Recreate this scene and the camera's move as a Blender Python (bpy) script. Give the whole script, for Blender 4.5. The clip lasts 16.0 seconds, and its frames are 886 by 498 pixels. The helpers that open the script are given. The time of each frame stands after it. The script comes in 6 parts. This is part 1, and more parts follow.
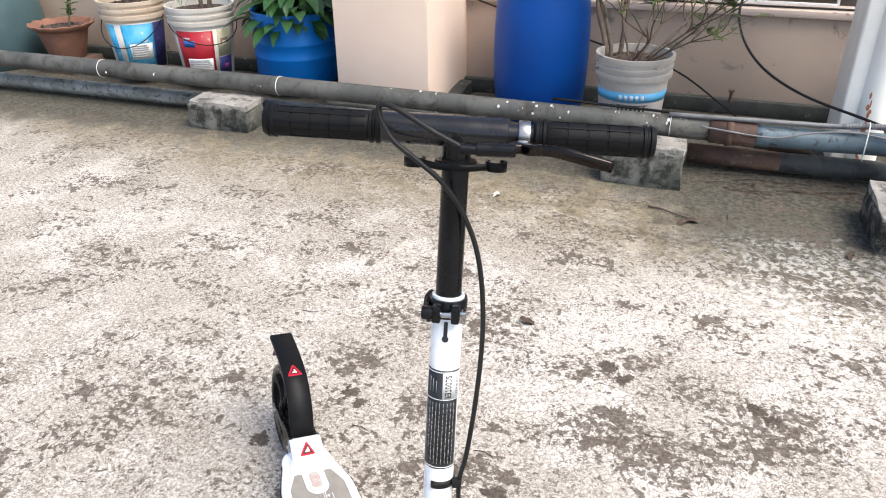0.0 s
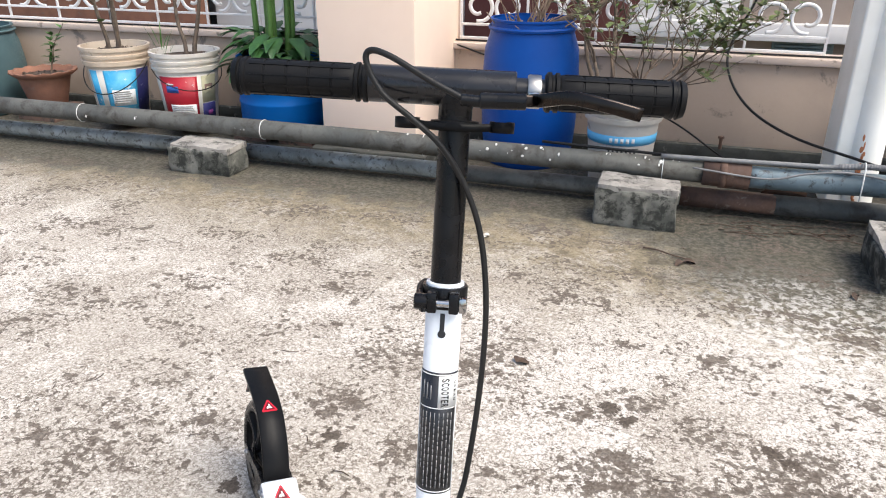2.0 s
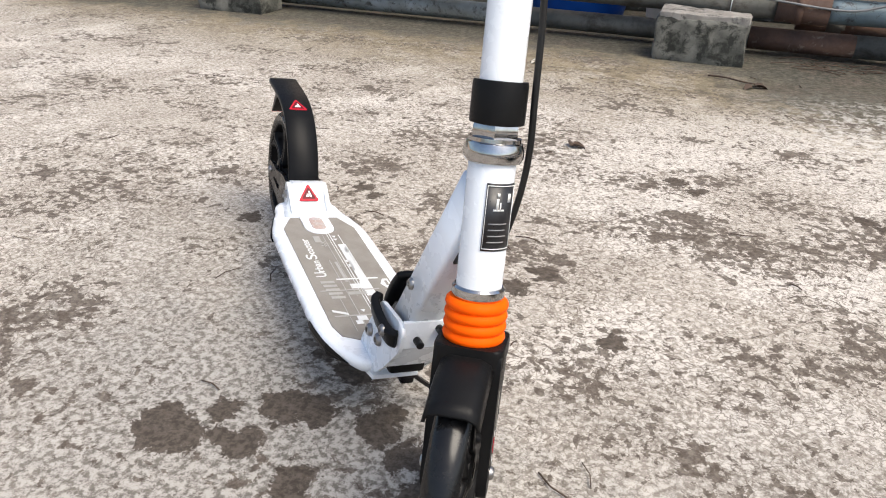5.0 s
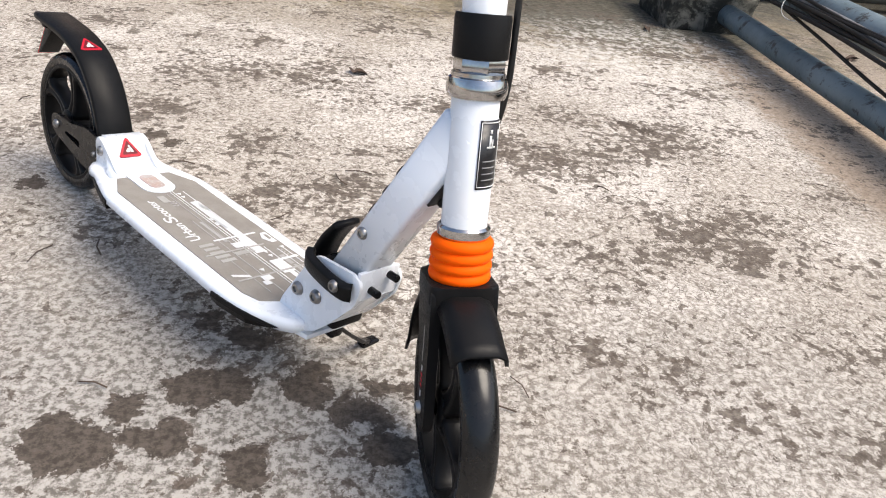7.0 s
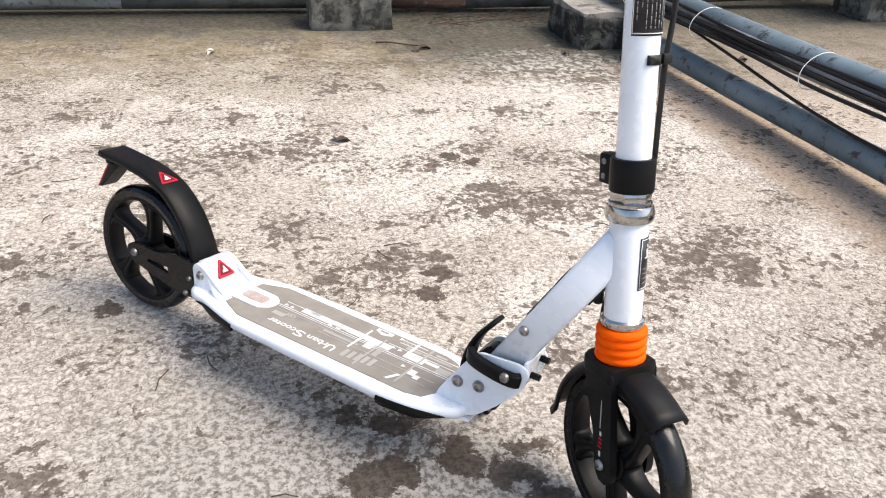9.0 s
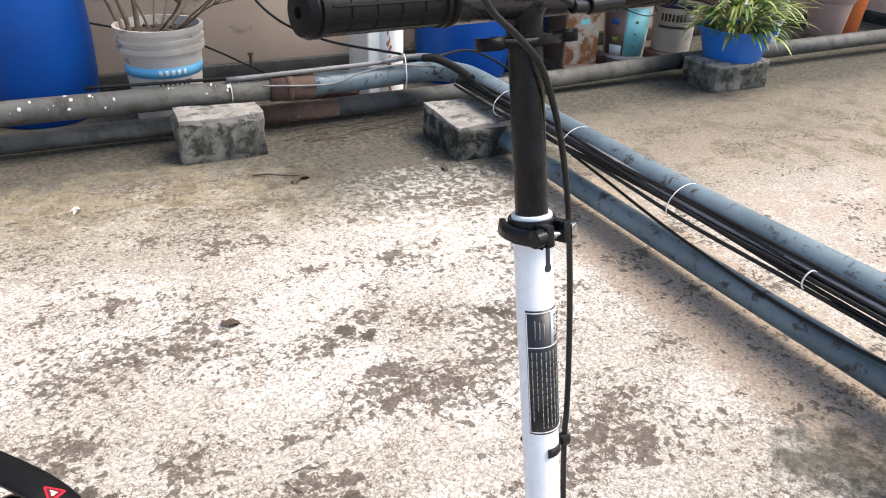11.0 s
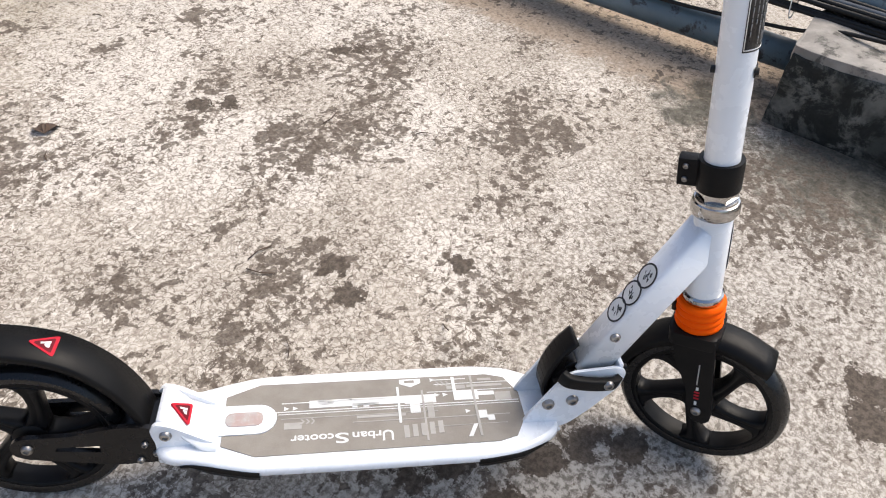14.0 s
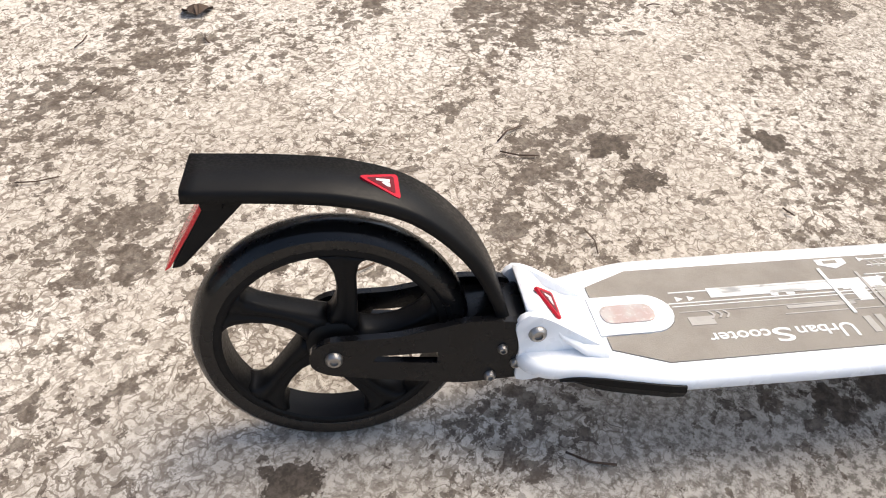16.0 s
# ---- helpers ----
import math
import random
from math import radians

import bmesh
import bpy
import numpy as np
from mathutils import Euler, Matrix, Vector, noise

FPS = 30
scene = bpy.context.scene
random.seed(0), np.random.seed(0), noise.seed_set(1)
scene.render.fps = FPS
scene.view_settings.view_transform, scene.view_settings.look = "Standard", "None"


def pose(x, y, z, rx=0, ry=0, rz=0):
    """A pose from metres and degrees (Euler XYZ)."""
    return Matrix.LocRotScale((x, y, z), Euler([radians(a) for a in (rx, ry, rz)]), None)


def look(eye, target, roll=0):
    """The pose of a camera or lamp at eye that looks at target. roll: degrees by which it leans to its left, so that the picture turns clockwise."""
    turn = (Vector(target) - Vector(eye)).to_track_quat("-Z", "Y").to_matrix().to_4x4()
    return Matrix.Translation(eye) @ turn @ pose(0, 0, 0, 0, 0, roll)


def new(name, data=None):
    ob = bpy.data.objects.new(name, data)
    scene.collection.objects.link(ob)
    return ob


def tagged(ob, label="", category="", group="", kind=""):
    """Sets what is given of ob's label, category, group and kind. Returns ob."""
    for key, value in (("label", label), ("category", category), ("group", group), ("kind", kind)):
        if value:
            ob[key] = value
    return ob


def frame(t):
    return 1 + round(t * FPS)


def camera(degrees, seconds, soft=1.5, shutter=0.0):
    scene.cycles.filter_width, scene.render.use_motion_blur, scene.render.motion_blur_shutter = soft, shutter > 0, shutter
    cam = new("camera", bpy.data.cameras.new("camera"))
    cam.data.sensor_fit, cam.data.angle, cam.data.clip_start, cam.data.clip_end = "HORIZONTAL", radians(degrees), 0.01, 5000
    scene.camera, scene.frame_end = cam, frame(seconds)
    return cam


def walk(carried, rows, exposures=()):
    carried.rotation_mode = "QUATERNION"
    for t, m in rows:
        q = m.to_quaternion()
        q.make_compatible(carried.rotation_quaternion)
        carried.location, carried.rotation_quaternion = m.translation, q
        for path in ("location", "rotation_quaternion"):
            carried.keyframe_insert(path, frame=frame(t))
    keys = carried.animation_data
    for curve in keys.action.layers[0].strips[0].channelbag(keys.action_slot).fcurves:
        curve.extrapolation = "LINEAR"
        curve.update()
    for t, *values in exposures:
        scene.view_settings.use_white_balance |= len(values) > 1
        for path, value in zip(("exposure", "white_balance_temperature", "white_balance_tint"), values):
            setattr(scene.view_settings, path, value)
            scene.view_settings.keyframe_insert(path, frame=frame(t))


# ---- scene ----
cam = camera(61.9, 16.0, soft=1.05)
PATH = [
    (0, (-0.15, 0.6346, 1.169), (-0.7242, 2.2929, 0.209), -0.6),
    (0.5, (-0.1534, 0.6523, 1.158), (-0.7278, 2.3528, 0.276), 0.2),
    (1, (-0.1589, 0.6705, 1.125), (-0.7254, 2.3843, 0.262), 0.4),
    (1.5, (-0.1693, 0.6875, 1.093), (-0.6975, 2.4253, 0.255), 0.9),
    (2, (-0.1815, 0.6906, 1.044), (-0.7401, 2.4353, 0.242), 0.1),
    (2.5, (-0.1836, 0.6993, 0.971), (-0.7278, 2.4476, 0.167), 0.5),
    (3, (-0.1875, 0.6984, 0.887), (-0.7469, 2.4253, 0.048), 0.5),
    (3.5, (-0.1907, 0.6945, 0.797), (-0.785, 2.3963, -0.07), 0.0),
    (4, (-0.1926, 0.6899, 0.714), (-0.8124, 2.374, -0.168), 0.4),
    (4.5, (-0.196, 0.6746, 0.626), (-0.8292, 2.3502, -0.264), 0.8),
    (4.7, (-0.1968, 0.6693, 0.587), (-0.8268, 2.3405, -0.313), 1.2),
    (6.8, (-0.4194, 0.6364, 0.543), (-0.4023, 2.3618, -0.469), 6.9),
    (7, (-0.441, 0.6445, 0.561), (-0.2384, 2.345, -0.474), 7.1),
    (7.5, (-0.5029, 0.6404, 0.582), (-0.0478, 2.275, -0.477), 7.4),
    (8, (-0.6254, 0.615, 0.621), (-0.0243, 2.1933, -0.45), 6.2),
    (8.5, (-0.7216, 0.6085, 0.664), (-0.1781, 2.2394, -0.358), 4.7),
    (8.7, (-0.7343, 0.6136, 0.675), (-0.2346, 2.2635, -0.339), 3.7),
    (10.8, (-0.6905, 0.777, 0.991), (0.0333, 2.3591, 0.004), 0.7),
    (11, (-0.6924, 0.8013, 1.016), (0.0941, 2.3712, 0.057), 1.8),
    (11.5, (-0.7305, 0.8423, 1.095), (0.3262, 2.3126, 0.246), 1.0),
    (12, (-0.7879, 0.8579, 1.122), (0.459, 2.1478, 0.237), 2.2),
    (12.5, (-0.8272, 0.9285, 1.058), (0.4044, 2.1105, 0.017), 2.3),
    (13, (-0.8519, 1.0109, 1.001), (0.4248, 2.0703, -0.116), 3.0),
    (13.5, (-0.9345, 1.0656, 0.928), (0.3444, 1.9791, -0.308), 4.7),
    (14, (-1.0112, 1.1165, 0.835), (0.22, 1.8832, -0.543), 6.1),
    (14.5, (-1.0616, 1.1741, 0.738), (0.13, 1.9875, -0.647), 4.8),
    (15, (-1.1435, 1.2629, 0.64), (0.1395, 2.028, -0.689), 4.1),
    (15.5, (-1.1563, 1.3514, 0.534), (0.1216, 2.0957, -0.813), 4.7),
    (16, (-1.1203, 1.4428, 0.52), (0.0715, 2.247, -0.87), 2.6),
]
EXPOSURES = [(0, 0.85, 6300, 7.8), (2.0, 0.82, 6350, 7.8), (3.5, 0.66, 6420, 7.8), (4.7, 0.56, 6520, 7.8), (7.0, 0.65, 6580, 9), (8.7, 0.75, 6600, 9), (11.0, 0.97, 6450, 9), (11.7, 1.0, 6460, 9), (12.5, 0.83, 6480, 9), (14.5, 0.57, 6680, 9), (16.0, 0.69, 6920, 9)]
walk(cam, [(t, look(eye, target, roll)) for t, eye, target, roll in PATH], EXPOSURES)

# ---- light and exposure ----
world = bpy.data.worlds.new("sky")
scene.world = world
world.use_nodes = True
wn = world.node_tree
sky = wn.nodes.new("ShaderNodeTexSky")
sky.sky_type = "NISHITA"
sky.sun_disc = False
sky.sun_elevation, sky.sun_rotation = radians(56), radians(110)
sky.air_density, sky.dust_density = 1.0, 3.0
wn.links.new(sky.outputs[0], wn.nodes["Background"].inputs[0])
wn.nodes["Background"].inputs[1].default_value = 0.15

sun = new("sun", bpy.data.lights.new("sun", "SUN"))
sun.data.energy, sun.data.angle, sun.data.color = 2.3, radians(40), (1.0, 0.92, 0.82)
sun.matrix_world = look((2.35, -0.85, 3.75), (0, 0, 0))


# ---- materials ----
def tree(name):
    m = bpy.data.materials.new(name)
    m.use_nodes = True
    nt = m.node_tree
    return m, nt, nt.nodes["Principled BSDF"]


def node(nt, kind, links=(), **values):
    n = nt.nodes.new(kind)
    for key, value in values.items():
        if key == "op":
            n.operation = value
        elif key == "blend":
            n.data_type, n.blend_type = "RGBA", value
        elif key == "feature":
            n.feature = value
    for socket, source in links:
        if isinstance(source, (int, float, tuple)):
            n.inputs[socket].default_value = source
        else:
            nt.links.new(source, n.inputs[socket])
    return n


def coords(nt):
    return nt.nodes.new("ShaderNodeTexCoord").outputs["Object"]


def noise_of(nt, at, scale, detail=4, rough=0.55, distort=0.0):
    return node(nt, "ShaderNodeTexNoise", [("Vector", at), ("Scale", scale), ("Detail", detail), ("Roughness", rough), ("Distortion", distort)]).outputs[0]


def ramp(nt, value, a, b, lo=0.0, hi=1.0):
    n = node(nt, "ShaderNodeMapRange", [("Value", value), ("From Min", a), ("From Max", b), ("To Min", lo), ("To Max", hi)])
    n.interpolation_type = "SMOOTHSTEP"
    return n.outputs[0]


def math_(nt, op, a, b):
    return node(nt, "ShaderNodeMath", [(0, a), (1, b)], op=op).outputs[0]


def mix(nt, fac, a, b):
    n = node(nt, "ShaderNodeMix", [("Factor", fac)], blend="MIX")
    for k, v in ((6, a), (7, b)):
        if isinstance(v, tuple):
            n.inputs[k].default_value = (*v, 1)
        else:
            nt.links.new(v, n.inputs[k])
    return n.outputs[2]


def bump(nt, bsdf, height, strength=0.3, distance=0.002):
    b = node(nt, "ShaderNodeBump", [("Strength", strength), ("Distance", distance), ("Height", height)])
    nt.links.new(b.outputs[0], bsdf.inputs["Normal"])


def surface(name, c1, c2, scale=8.0, rough=0.6, metal=0.0, relief=0.15, grain=120.0, dirt=None, dirt_amount=0.5, dirt_scale=14.0, coat=0.0, spec=0.5, dirt_soft=0.08):
    """A worn surface: two base tones, stains with an outline of their own, fine relief."""
    m, nt, b = tree(name)
    at = coords(nt)
    broad = noise_of(nt, at, scale, 5, 0.6)
    fine = noise_of(nt, at, grain, 3, 0.6)
    col = mix(nt, ramp(nt, broad, 0.35, 0.65), c1, c2)
    if dirt:
        spots = noise_of(nt, at, dirt_scale, 8, 0.7, 0.4)
        col = mix(nt, ramp(nt, spots, 0.68 - 0.3 * dirt_amount, 0.68 + dirt_soft - 0.3 * dirt_amount), col, dirt)
    nt.links.new(col, b.inputs["Base Color"])
    nt.links.new(ramp(nt, fine, 0.3, 0.7, max(rough - 0.08, 0.02), min(rough + 0.1, 1.0)), b.inputs["Roughness"])
    b.inputs["Metallic"].default_value = metal
    b.inputs["Specular IOR Level"].default_value = spec
    b.inputs["Coat Weight"].default_value = coat
    b.inputs["Coat Roughness"].default_value = 0.12
    bump(nt, b, math_(nt, "ADD", fine, broad), relief, 0.0015)
    return m


def ground_material():
    m, nt, b = tree("weathered_concrete")
    at = coords(nt)
    xyz = node(nt, "ShaderNodeSeparateXYZ", [(0, at)])
    x, y = xyz.outputs[0], xyz.outputs[1]
    n_big = noise_of(nt, at, 1.6, 4, 0.6)
    n_zone = noise_of(nt, at, 2.6, 8, 0.68, 0.3)
    n_mid = noise_of(nt, at, 7.5, 7, 0.66, 0.5)
    n_blot = noise_of(nt, at, 17.0, 9, 0.68, 0.4)
    n_fleck = noise_of(nt, at, 52.0, 7, 0.66, 0.3)
    n_patch = noise_of(nt, at, 38.0, 6, 0.7, 0.5)
    n_fine = noise_of(nt, at, 105.0, 4, 0.74)
    n_worm = noise_of(nt, at, 78.0, 2.0, 0.5, 0.5)
    n_vein = noise_of(nt, at, 34.0, 5, 0.6, 1.0)
    n_grit = noise_of(nt, at, 420.0, 3, 0.7)

    def add(a, c):
        return math_(nt, "ADD", a, c)

    def mul(a, c):
        return math_(nt, "MULTIPLY", a, c)

    def dist(cx, cy):
        return node(nt, "ShaderNodeVectorMath", [(0, at), (1, (cx, cy, 0.0))], op="DISTANCE").outputs["Value"]

    def line(n, w0, w1):
        return ramp(nt, math_(nt, "ABSOLUTE", math_(nt, "SUBTRACT", n, 0.5), 0.0), w0, w1, 1.0, 0.0)
    wob = mul(math_(nt, "SUBTRACT", n_blot, 0.5), 0.55)
    wob2 = mul(math_(nt, "SUBTRACT", n_big, 0.5), 0.9)
    wob3 = mul(math_(nt, "SUBTRACT", n_mid, 0.5), 0.7)
    # cream lime crust, rubbed to beige and grey cement in broad zones
    crust = mix(nt, ramp(nt, n_fine, 0.40, 0.54), (0.53, 0.487, 0.435), (0.63, 0.585, 0.525))
    beige = mix(nt, ramp(nt, n_fine, 0.42, 0.56), (0.36, 0.32, 0.272), (0.515, 0.47, 0.412))
    lime = ramp(nt, add(dist(0.0, 2.50), add(wob, wob2)), 0.20, 0.95, 0.075, 0.0)
    level = add(add(mul(n_zone, 0.6), mul(n_fine, 0.30)), add(lime, mul(n_patch, 0.25)))
    col = mix(nt, ramp(nt, level, 0.565, 0.645), beige, crust)
    col = mix(nt, ramp(nt, add(mul(n_mid, 0.6), mul(n_patch, 0.4)), 0.50, 0.42, 0.0, 0.32), col, mix(nt, ramp(nt, n_fine, 0.4, 0.6), (0.16, 0.138, 0.112), (0.39, 0.35, 0.30)))
    col = mix(nt, ramp(nt, n_grit, 0.42, 0.30, 0.0, 0.28), col, (0.20, 0.17, 0.135))
    # crazed lines and longer veins in the crust
    worm = line(n_worm, 0.018, 0.052)
    vein = mul(line(n_vein, 0.002, 0.012), ramp(nt, n_patch, 0.42, 0.56))
    col = mix(nt, mul(worm, mul(ramp(nt, n_mid, 0.62, 0.40, 0.52, 0.90), ramp(nt, x, 0.7, 1.1, 1.0, 0.45))), col, (0.165, 0.135, 0.108))
    col = mix(nt, mul(vein, 0.7), col, (0.13, 0.105, 0.085))
    # grey cement under and before the scooter, its soft shadow put into the colour
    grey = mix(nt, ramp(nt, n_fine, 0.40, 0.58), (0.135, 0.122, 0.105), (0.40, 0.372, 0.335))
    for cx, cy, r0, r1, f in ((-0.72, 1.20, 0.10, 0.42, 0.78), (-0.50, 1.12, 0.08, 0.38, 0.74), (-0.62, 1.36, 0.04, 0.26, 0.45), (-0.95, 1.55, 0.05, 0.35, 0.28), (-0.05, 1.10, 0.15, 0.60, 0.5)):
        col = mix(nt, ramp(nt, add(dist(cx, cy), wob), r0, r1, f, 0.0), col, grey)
    # ochre damp film towards the wall
    near_wall = ramp(nt, add(add(add(y, mul(x, 0.15)), wob3), mul(wob2, 0.7)), 2.38, 2.98)
    damp = mix(nt, ramp(nt, add(mul(n_blot, 0.7), mul(n_fine, 0.3)), 0.40, 0.60), (0.125, 0.100, 0.062), (0.255, 0.213, 0.138))
    col = mix(nt, mul(mul(near_wall, 0.90), ramp(nt, add(mul(n_mid, 0.6), mul(n_patch, 0.4)), 0.60, 0.47, 0.50, 1.0)), col, damp)
    # sandy strip under the cross pipes
    wx = add(x, mul(wob, 0.4))
    near_pipe = mul(ramp(nt, wx, 0.44, 0.52), ramp(nt, wx, 0.82, 0.92, 1.0, 0.0))
    sand = mix(nt, ramp(nt, n_fine, 0.3, 0.7), (0.235, 0.175, 0.125), (0.43, 0.345, 0.265))
    col = mix(nt, mul(near_pipe, 0.9), col, sand)
    # brown film and dark damp on the far side of the pipes
    far = ramp(nt, wx, 0.82, 1.05)
    film = mix(nt, ramp(nt, n_fine, 0.36, 0.66), (0.275, 0.222, 0.174), (0.42, 0.345, 0.28))
    col = mix(nt, mul(far, ramp(nt, add(mul(n_zone, 0.5), mul(n_mid, 0.5)), 0.475, 0.535, 0.0, 0.72)), col, film)
    wet = mul(far, ramp(nt, add(add(y, wob3), wob2), 2.40, 3.25))
    col = mix(nt, mul(wet, 0.68), col, mix(nt, ramp(nt, n_fine, 0.36, 0.66), (0.10, 0.085, 0.066), (0.19, 0.165, 0.13)))
    # black algae along the pipes and in the corner
    algae_shade = mix(nt, ramp(nt, n_fleck, 0.40, 0.66), (0.045, 0.043, 0.034), (0.115, 0.108, 0.085))
    gutter = ramp(nt, add(y, add(wob3, mul(wob, 0.3))), 3.18, 3.46)
    col = mix(nt, mul(gutter, 0.90), col, algae_shade)
    # the three circles by the near block paint the shade at its foot
    for cx, cy, r0, r1 in ((0.32, 3.30, 0.34, 0.74), (0.62, 3.16, 0.12, 0.34), (0.44, 1.12, 0.08, 0.30), (0.47, 0.90, 0.06, 0.26), (0.47, 1.40, 0.03, 0.16), (0.75, 2.95, 0.05, 0.3)):
        col = mix(nt, ramp(nt, add(dist(cx, cy), wob), r0, r1, 0.88, 0.0), col, algae_shade)
    # lime salts washed out in front of the corner
    salt = mul(ramp(nt, add(dist(0.30, 2.72), mul(wob, 1.3)), 0.10, 0.48, 1.0, 0.0), ramp(nt, n_patch, 0.45, 0.58))
    col = mix(nt, mul(salt, 0.6), col, (0.70, 0.67, 0.62))
    # mould: clustered flecks, blotches and the large stains by the scooter
    dark = mix(nt, ramp(nt, n_fine, 0.36, 0.66), (0.072, 0.057, 0.045), (0.150, 0.122, 0.097))
    wet_dark = mix(nt, ramp(nt, n_fine, 0.36, 0.66), (0.050, 0.039, 0.030), (0.098, 0.078, 0.061))
    stretched = node(nt, "ShaderNodeMapping", [("Vector", at), ("Rotation", (0.0, 0.0, 0.5)), ("Scale", (1.0, 1.7, 1.0))]).outputs[0]
    cluster = ramp(nt, noise_of(nt, stretched, 3.4, 5, 0.62), 0.42, 0.66, 0.0, 0.85)
    place = None
    for cx, cy, cr in MOULD:
        one = ramp(nt, add(dist(cx, cy), mul(wob, 0.6)), 0.0, cr * 1.8, 0.80, 0.0)
        place = one if place is None else math_(nt, "MAXIMUM", place, one)
    cluster = math_(nt, "MINIMUM", add(cluster, mul(place, 0.75)), 1.1)
    smooth_far = ramp(nt, wx, 0.7, 1.2, 0.0, 0.030)
    crumb = ramp(nt, add(n_patch, mul(cluster, 0.06)), 0.665, 0.68)
    col = mix(nt, mul(crumb, 0.4), col, dark)
    fleck = ramp(nt, math_(nt, "SUBTRACT", add(n_fleck, mul(cluster, 0.136)), smooth_far), 0.622, 0.632)
    col = mix(nt, mul(fleck, 0.86), col, dark)
    blot = ramp(nt, math_(nt, "SUBTRACT", add(add(n_blot, mul(cluster, 0.112)), mul(n_fleck, 0.22)), smooth_far), 0.742, 0.752)
    col = mix(nt, mul(blot, 0.88), col, dark)
    spread = node(nt, "ShaderNodeTexNoise", [("Vector", at), ("Scale", 26.0), ("Detail", 9.0), ("Roughness", 0.74)]).outputs[1]
    warp = node(nt, "ShaderNodeVectorMath", [(0, at), (1, node(nt, "ShaderNodeVectorMath", [(0, spread), (1, (0.11, 0.11, 0.0))], op="MULTIPLY").outputs[0])], op="ADD").outputs[0]
    big = None
    for bx, by, br in STAINS:
        d = node(nt, "ShaderNodeVectorMath", [(0, warp), (1, (bx + 0.055, by + 0.055, 0.0))], op="DISTANCE").outputs["Value"]
        one = ramp(nt, d, br * 1.06, br * 1.08, 1.0, 0.0)
        big = one if big is None else math_(nt, "MAXIMUM", big, one)
    col = mix(nt, mul(big, 0.94), col, wet_dark)
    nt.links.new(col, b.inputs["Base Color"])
    nt.links.new(ramp(nt, n_blot, 0.5, 0.66, 0.95, 0.74), b.inputs["Roughness"])
    b.inputs["Specular IOR Level"].default_value = 0.25
    height = add(add(mul(n_fine, 0.8), mul(n_fleck, 0.45)), math_(nt, "SUBTRACT", mul(n_mid, 0.6), mul(worm, 0.2)))
    bump(nt, b, height, 0.36, 0.0022)
    return m


MOULD = [(-0.31, 2.17, 0.09), (0.02, 2.13, 0.10), (0.13, 2.08, 0.09), (0.24, 2.03, 0.10), (-0.15, 1.93, 0.13), (-0.04, 1.97, 0.08), (0.20, 1.69, 0.12), (0.03, 1.72, 0.08),
         (-0.42, 1.70, 0.10), (-0.27, 1.50, 0.10), (-0.57, 2.38, 0.10), (-0.70, 2.30, 0.09), (-0.66, 1.90, 0.09), (-0.85, 1.96, 0.10), (-0.88, 2.24, 0.08), (0.22, 1.10, 0.13),
         (0.30, 1.27, 0.08), (-0.10, 1.49, 0.07), (-1.48, 2.22, 0.06), (-1.36, 1.81, 0.06), (-1.06, 1.29, 0.10), (-1.13, 1.86, 0.06), (-0.45, 2.75, 0.12), (-0.14, 2.80, 0.07)]
STAINS = [(-0.615, 1.252, 0.030), (-0.577, 1.252, 0.026), (-0.50, 1.272, 0.025), (-0.497, 1.252, 0.022), (-0.448, 1.228, 0.024), (-0.423, 1.220, 0.022), (-0.416, 1.178, 0.019), (-0.398, 1.175, 0.017), (-0.728, 1.168, 0.032), (-0.70, 1.160, 0.030), (-0.623, 1.183, 0.021), (-0.546, 1.157, 0.023), (-0.540, 1.138, 0.022), (-0.623, 1.370, 0.018), (-0.585, 1.348, 0.021), (-0.553, 1.338, 0.020), (-0.677, 1.218, 0.020), (-0.417, 1.265, 0.015), (-0.392, 1.262, 0.014), (-0.655, 1.180, 0.016), (-0.097, 0.936, 0.035), (-0.162, 0.918, 0.031), (-0.951, 1.688, 0.020), (-0.409, 1.691, 0.022), (-0.437, 1.631, 0.023), (-0.277, 1.537, 0.021), (-0.25, 2.19, 0.022), (-0.205, 2.15, 0.02), (0.1, 2.13, 0.02), (0.14, 2.11, 0.018), (-0.83, 1.9, 0.022), (-0.79, 1.87, 0.018)]

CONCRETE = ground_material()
M = {}
M["white_paint"] = surface("white_enamel", (0.85, 0.87, 0.89), (0.80, 0.83, 0.86), 5, 0.26, 0, 0.0, 40, coat=0.3)
M["black_metal"] = surface("black_anodised", (0.005, 0.005, 0.0055), (0.007, 0.007, 0.008), 20, 0.27, 0.0, 0.0, 40, spec=0.25)
M["black_plastic"] = surface("black_plastic", (0.0055, 0.0055, 0.006), (0.008, 0.0078, 0.0078), 30, 0.42, 0, 0.05, 500, spec=0.14)
M["rubber"] = surface("black_rubber", (0.006, 0.006, 0.0066), (0.009, 0.0088, 0.0088), 18, 0.5, 0, 0.08, 600, spec=0.13)
M["tyre"] = surface("black_tyre", (0.006, 0.006, 0.0065), (0.009, 0.0088, 0.0088), 14, 0.24, 0, 0.02, 60, spec=0.36)
M["gloss_black"] = surface("gloss_black_bar", (0.010, 0.010, 0.011), (0.014, 0.013, 0.014), 20, 0.28, 0.0, 0.0, 30, coat=0.2, spec=0.34)
M["bronze_black"] = surface("brown_black_anodised", (0.040, 0.033, 0.029), (0.032, 0.027, 0.025), 30, 0.26, 1.0, 0.0, 40)
M["chrome"] = surface("chromed_steel", (0.50, 0.50, 0.50), (0.42, 0.41, 0.40), 60, 0.12, 1.0, 0.03, 500)
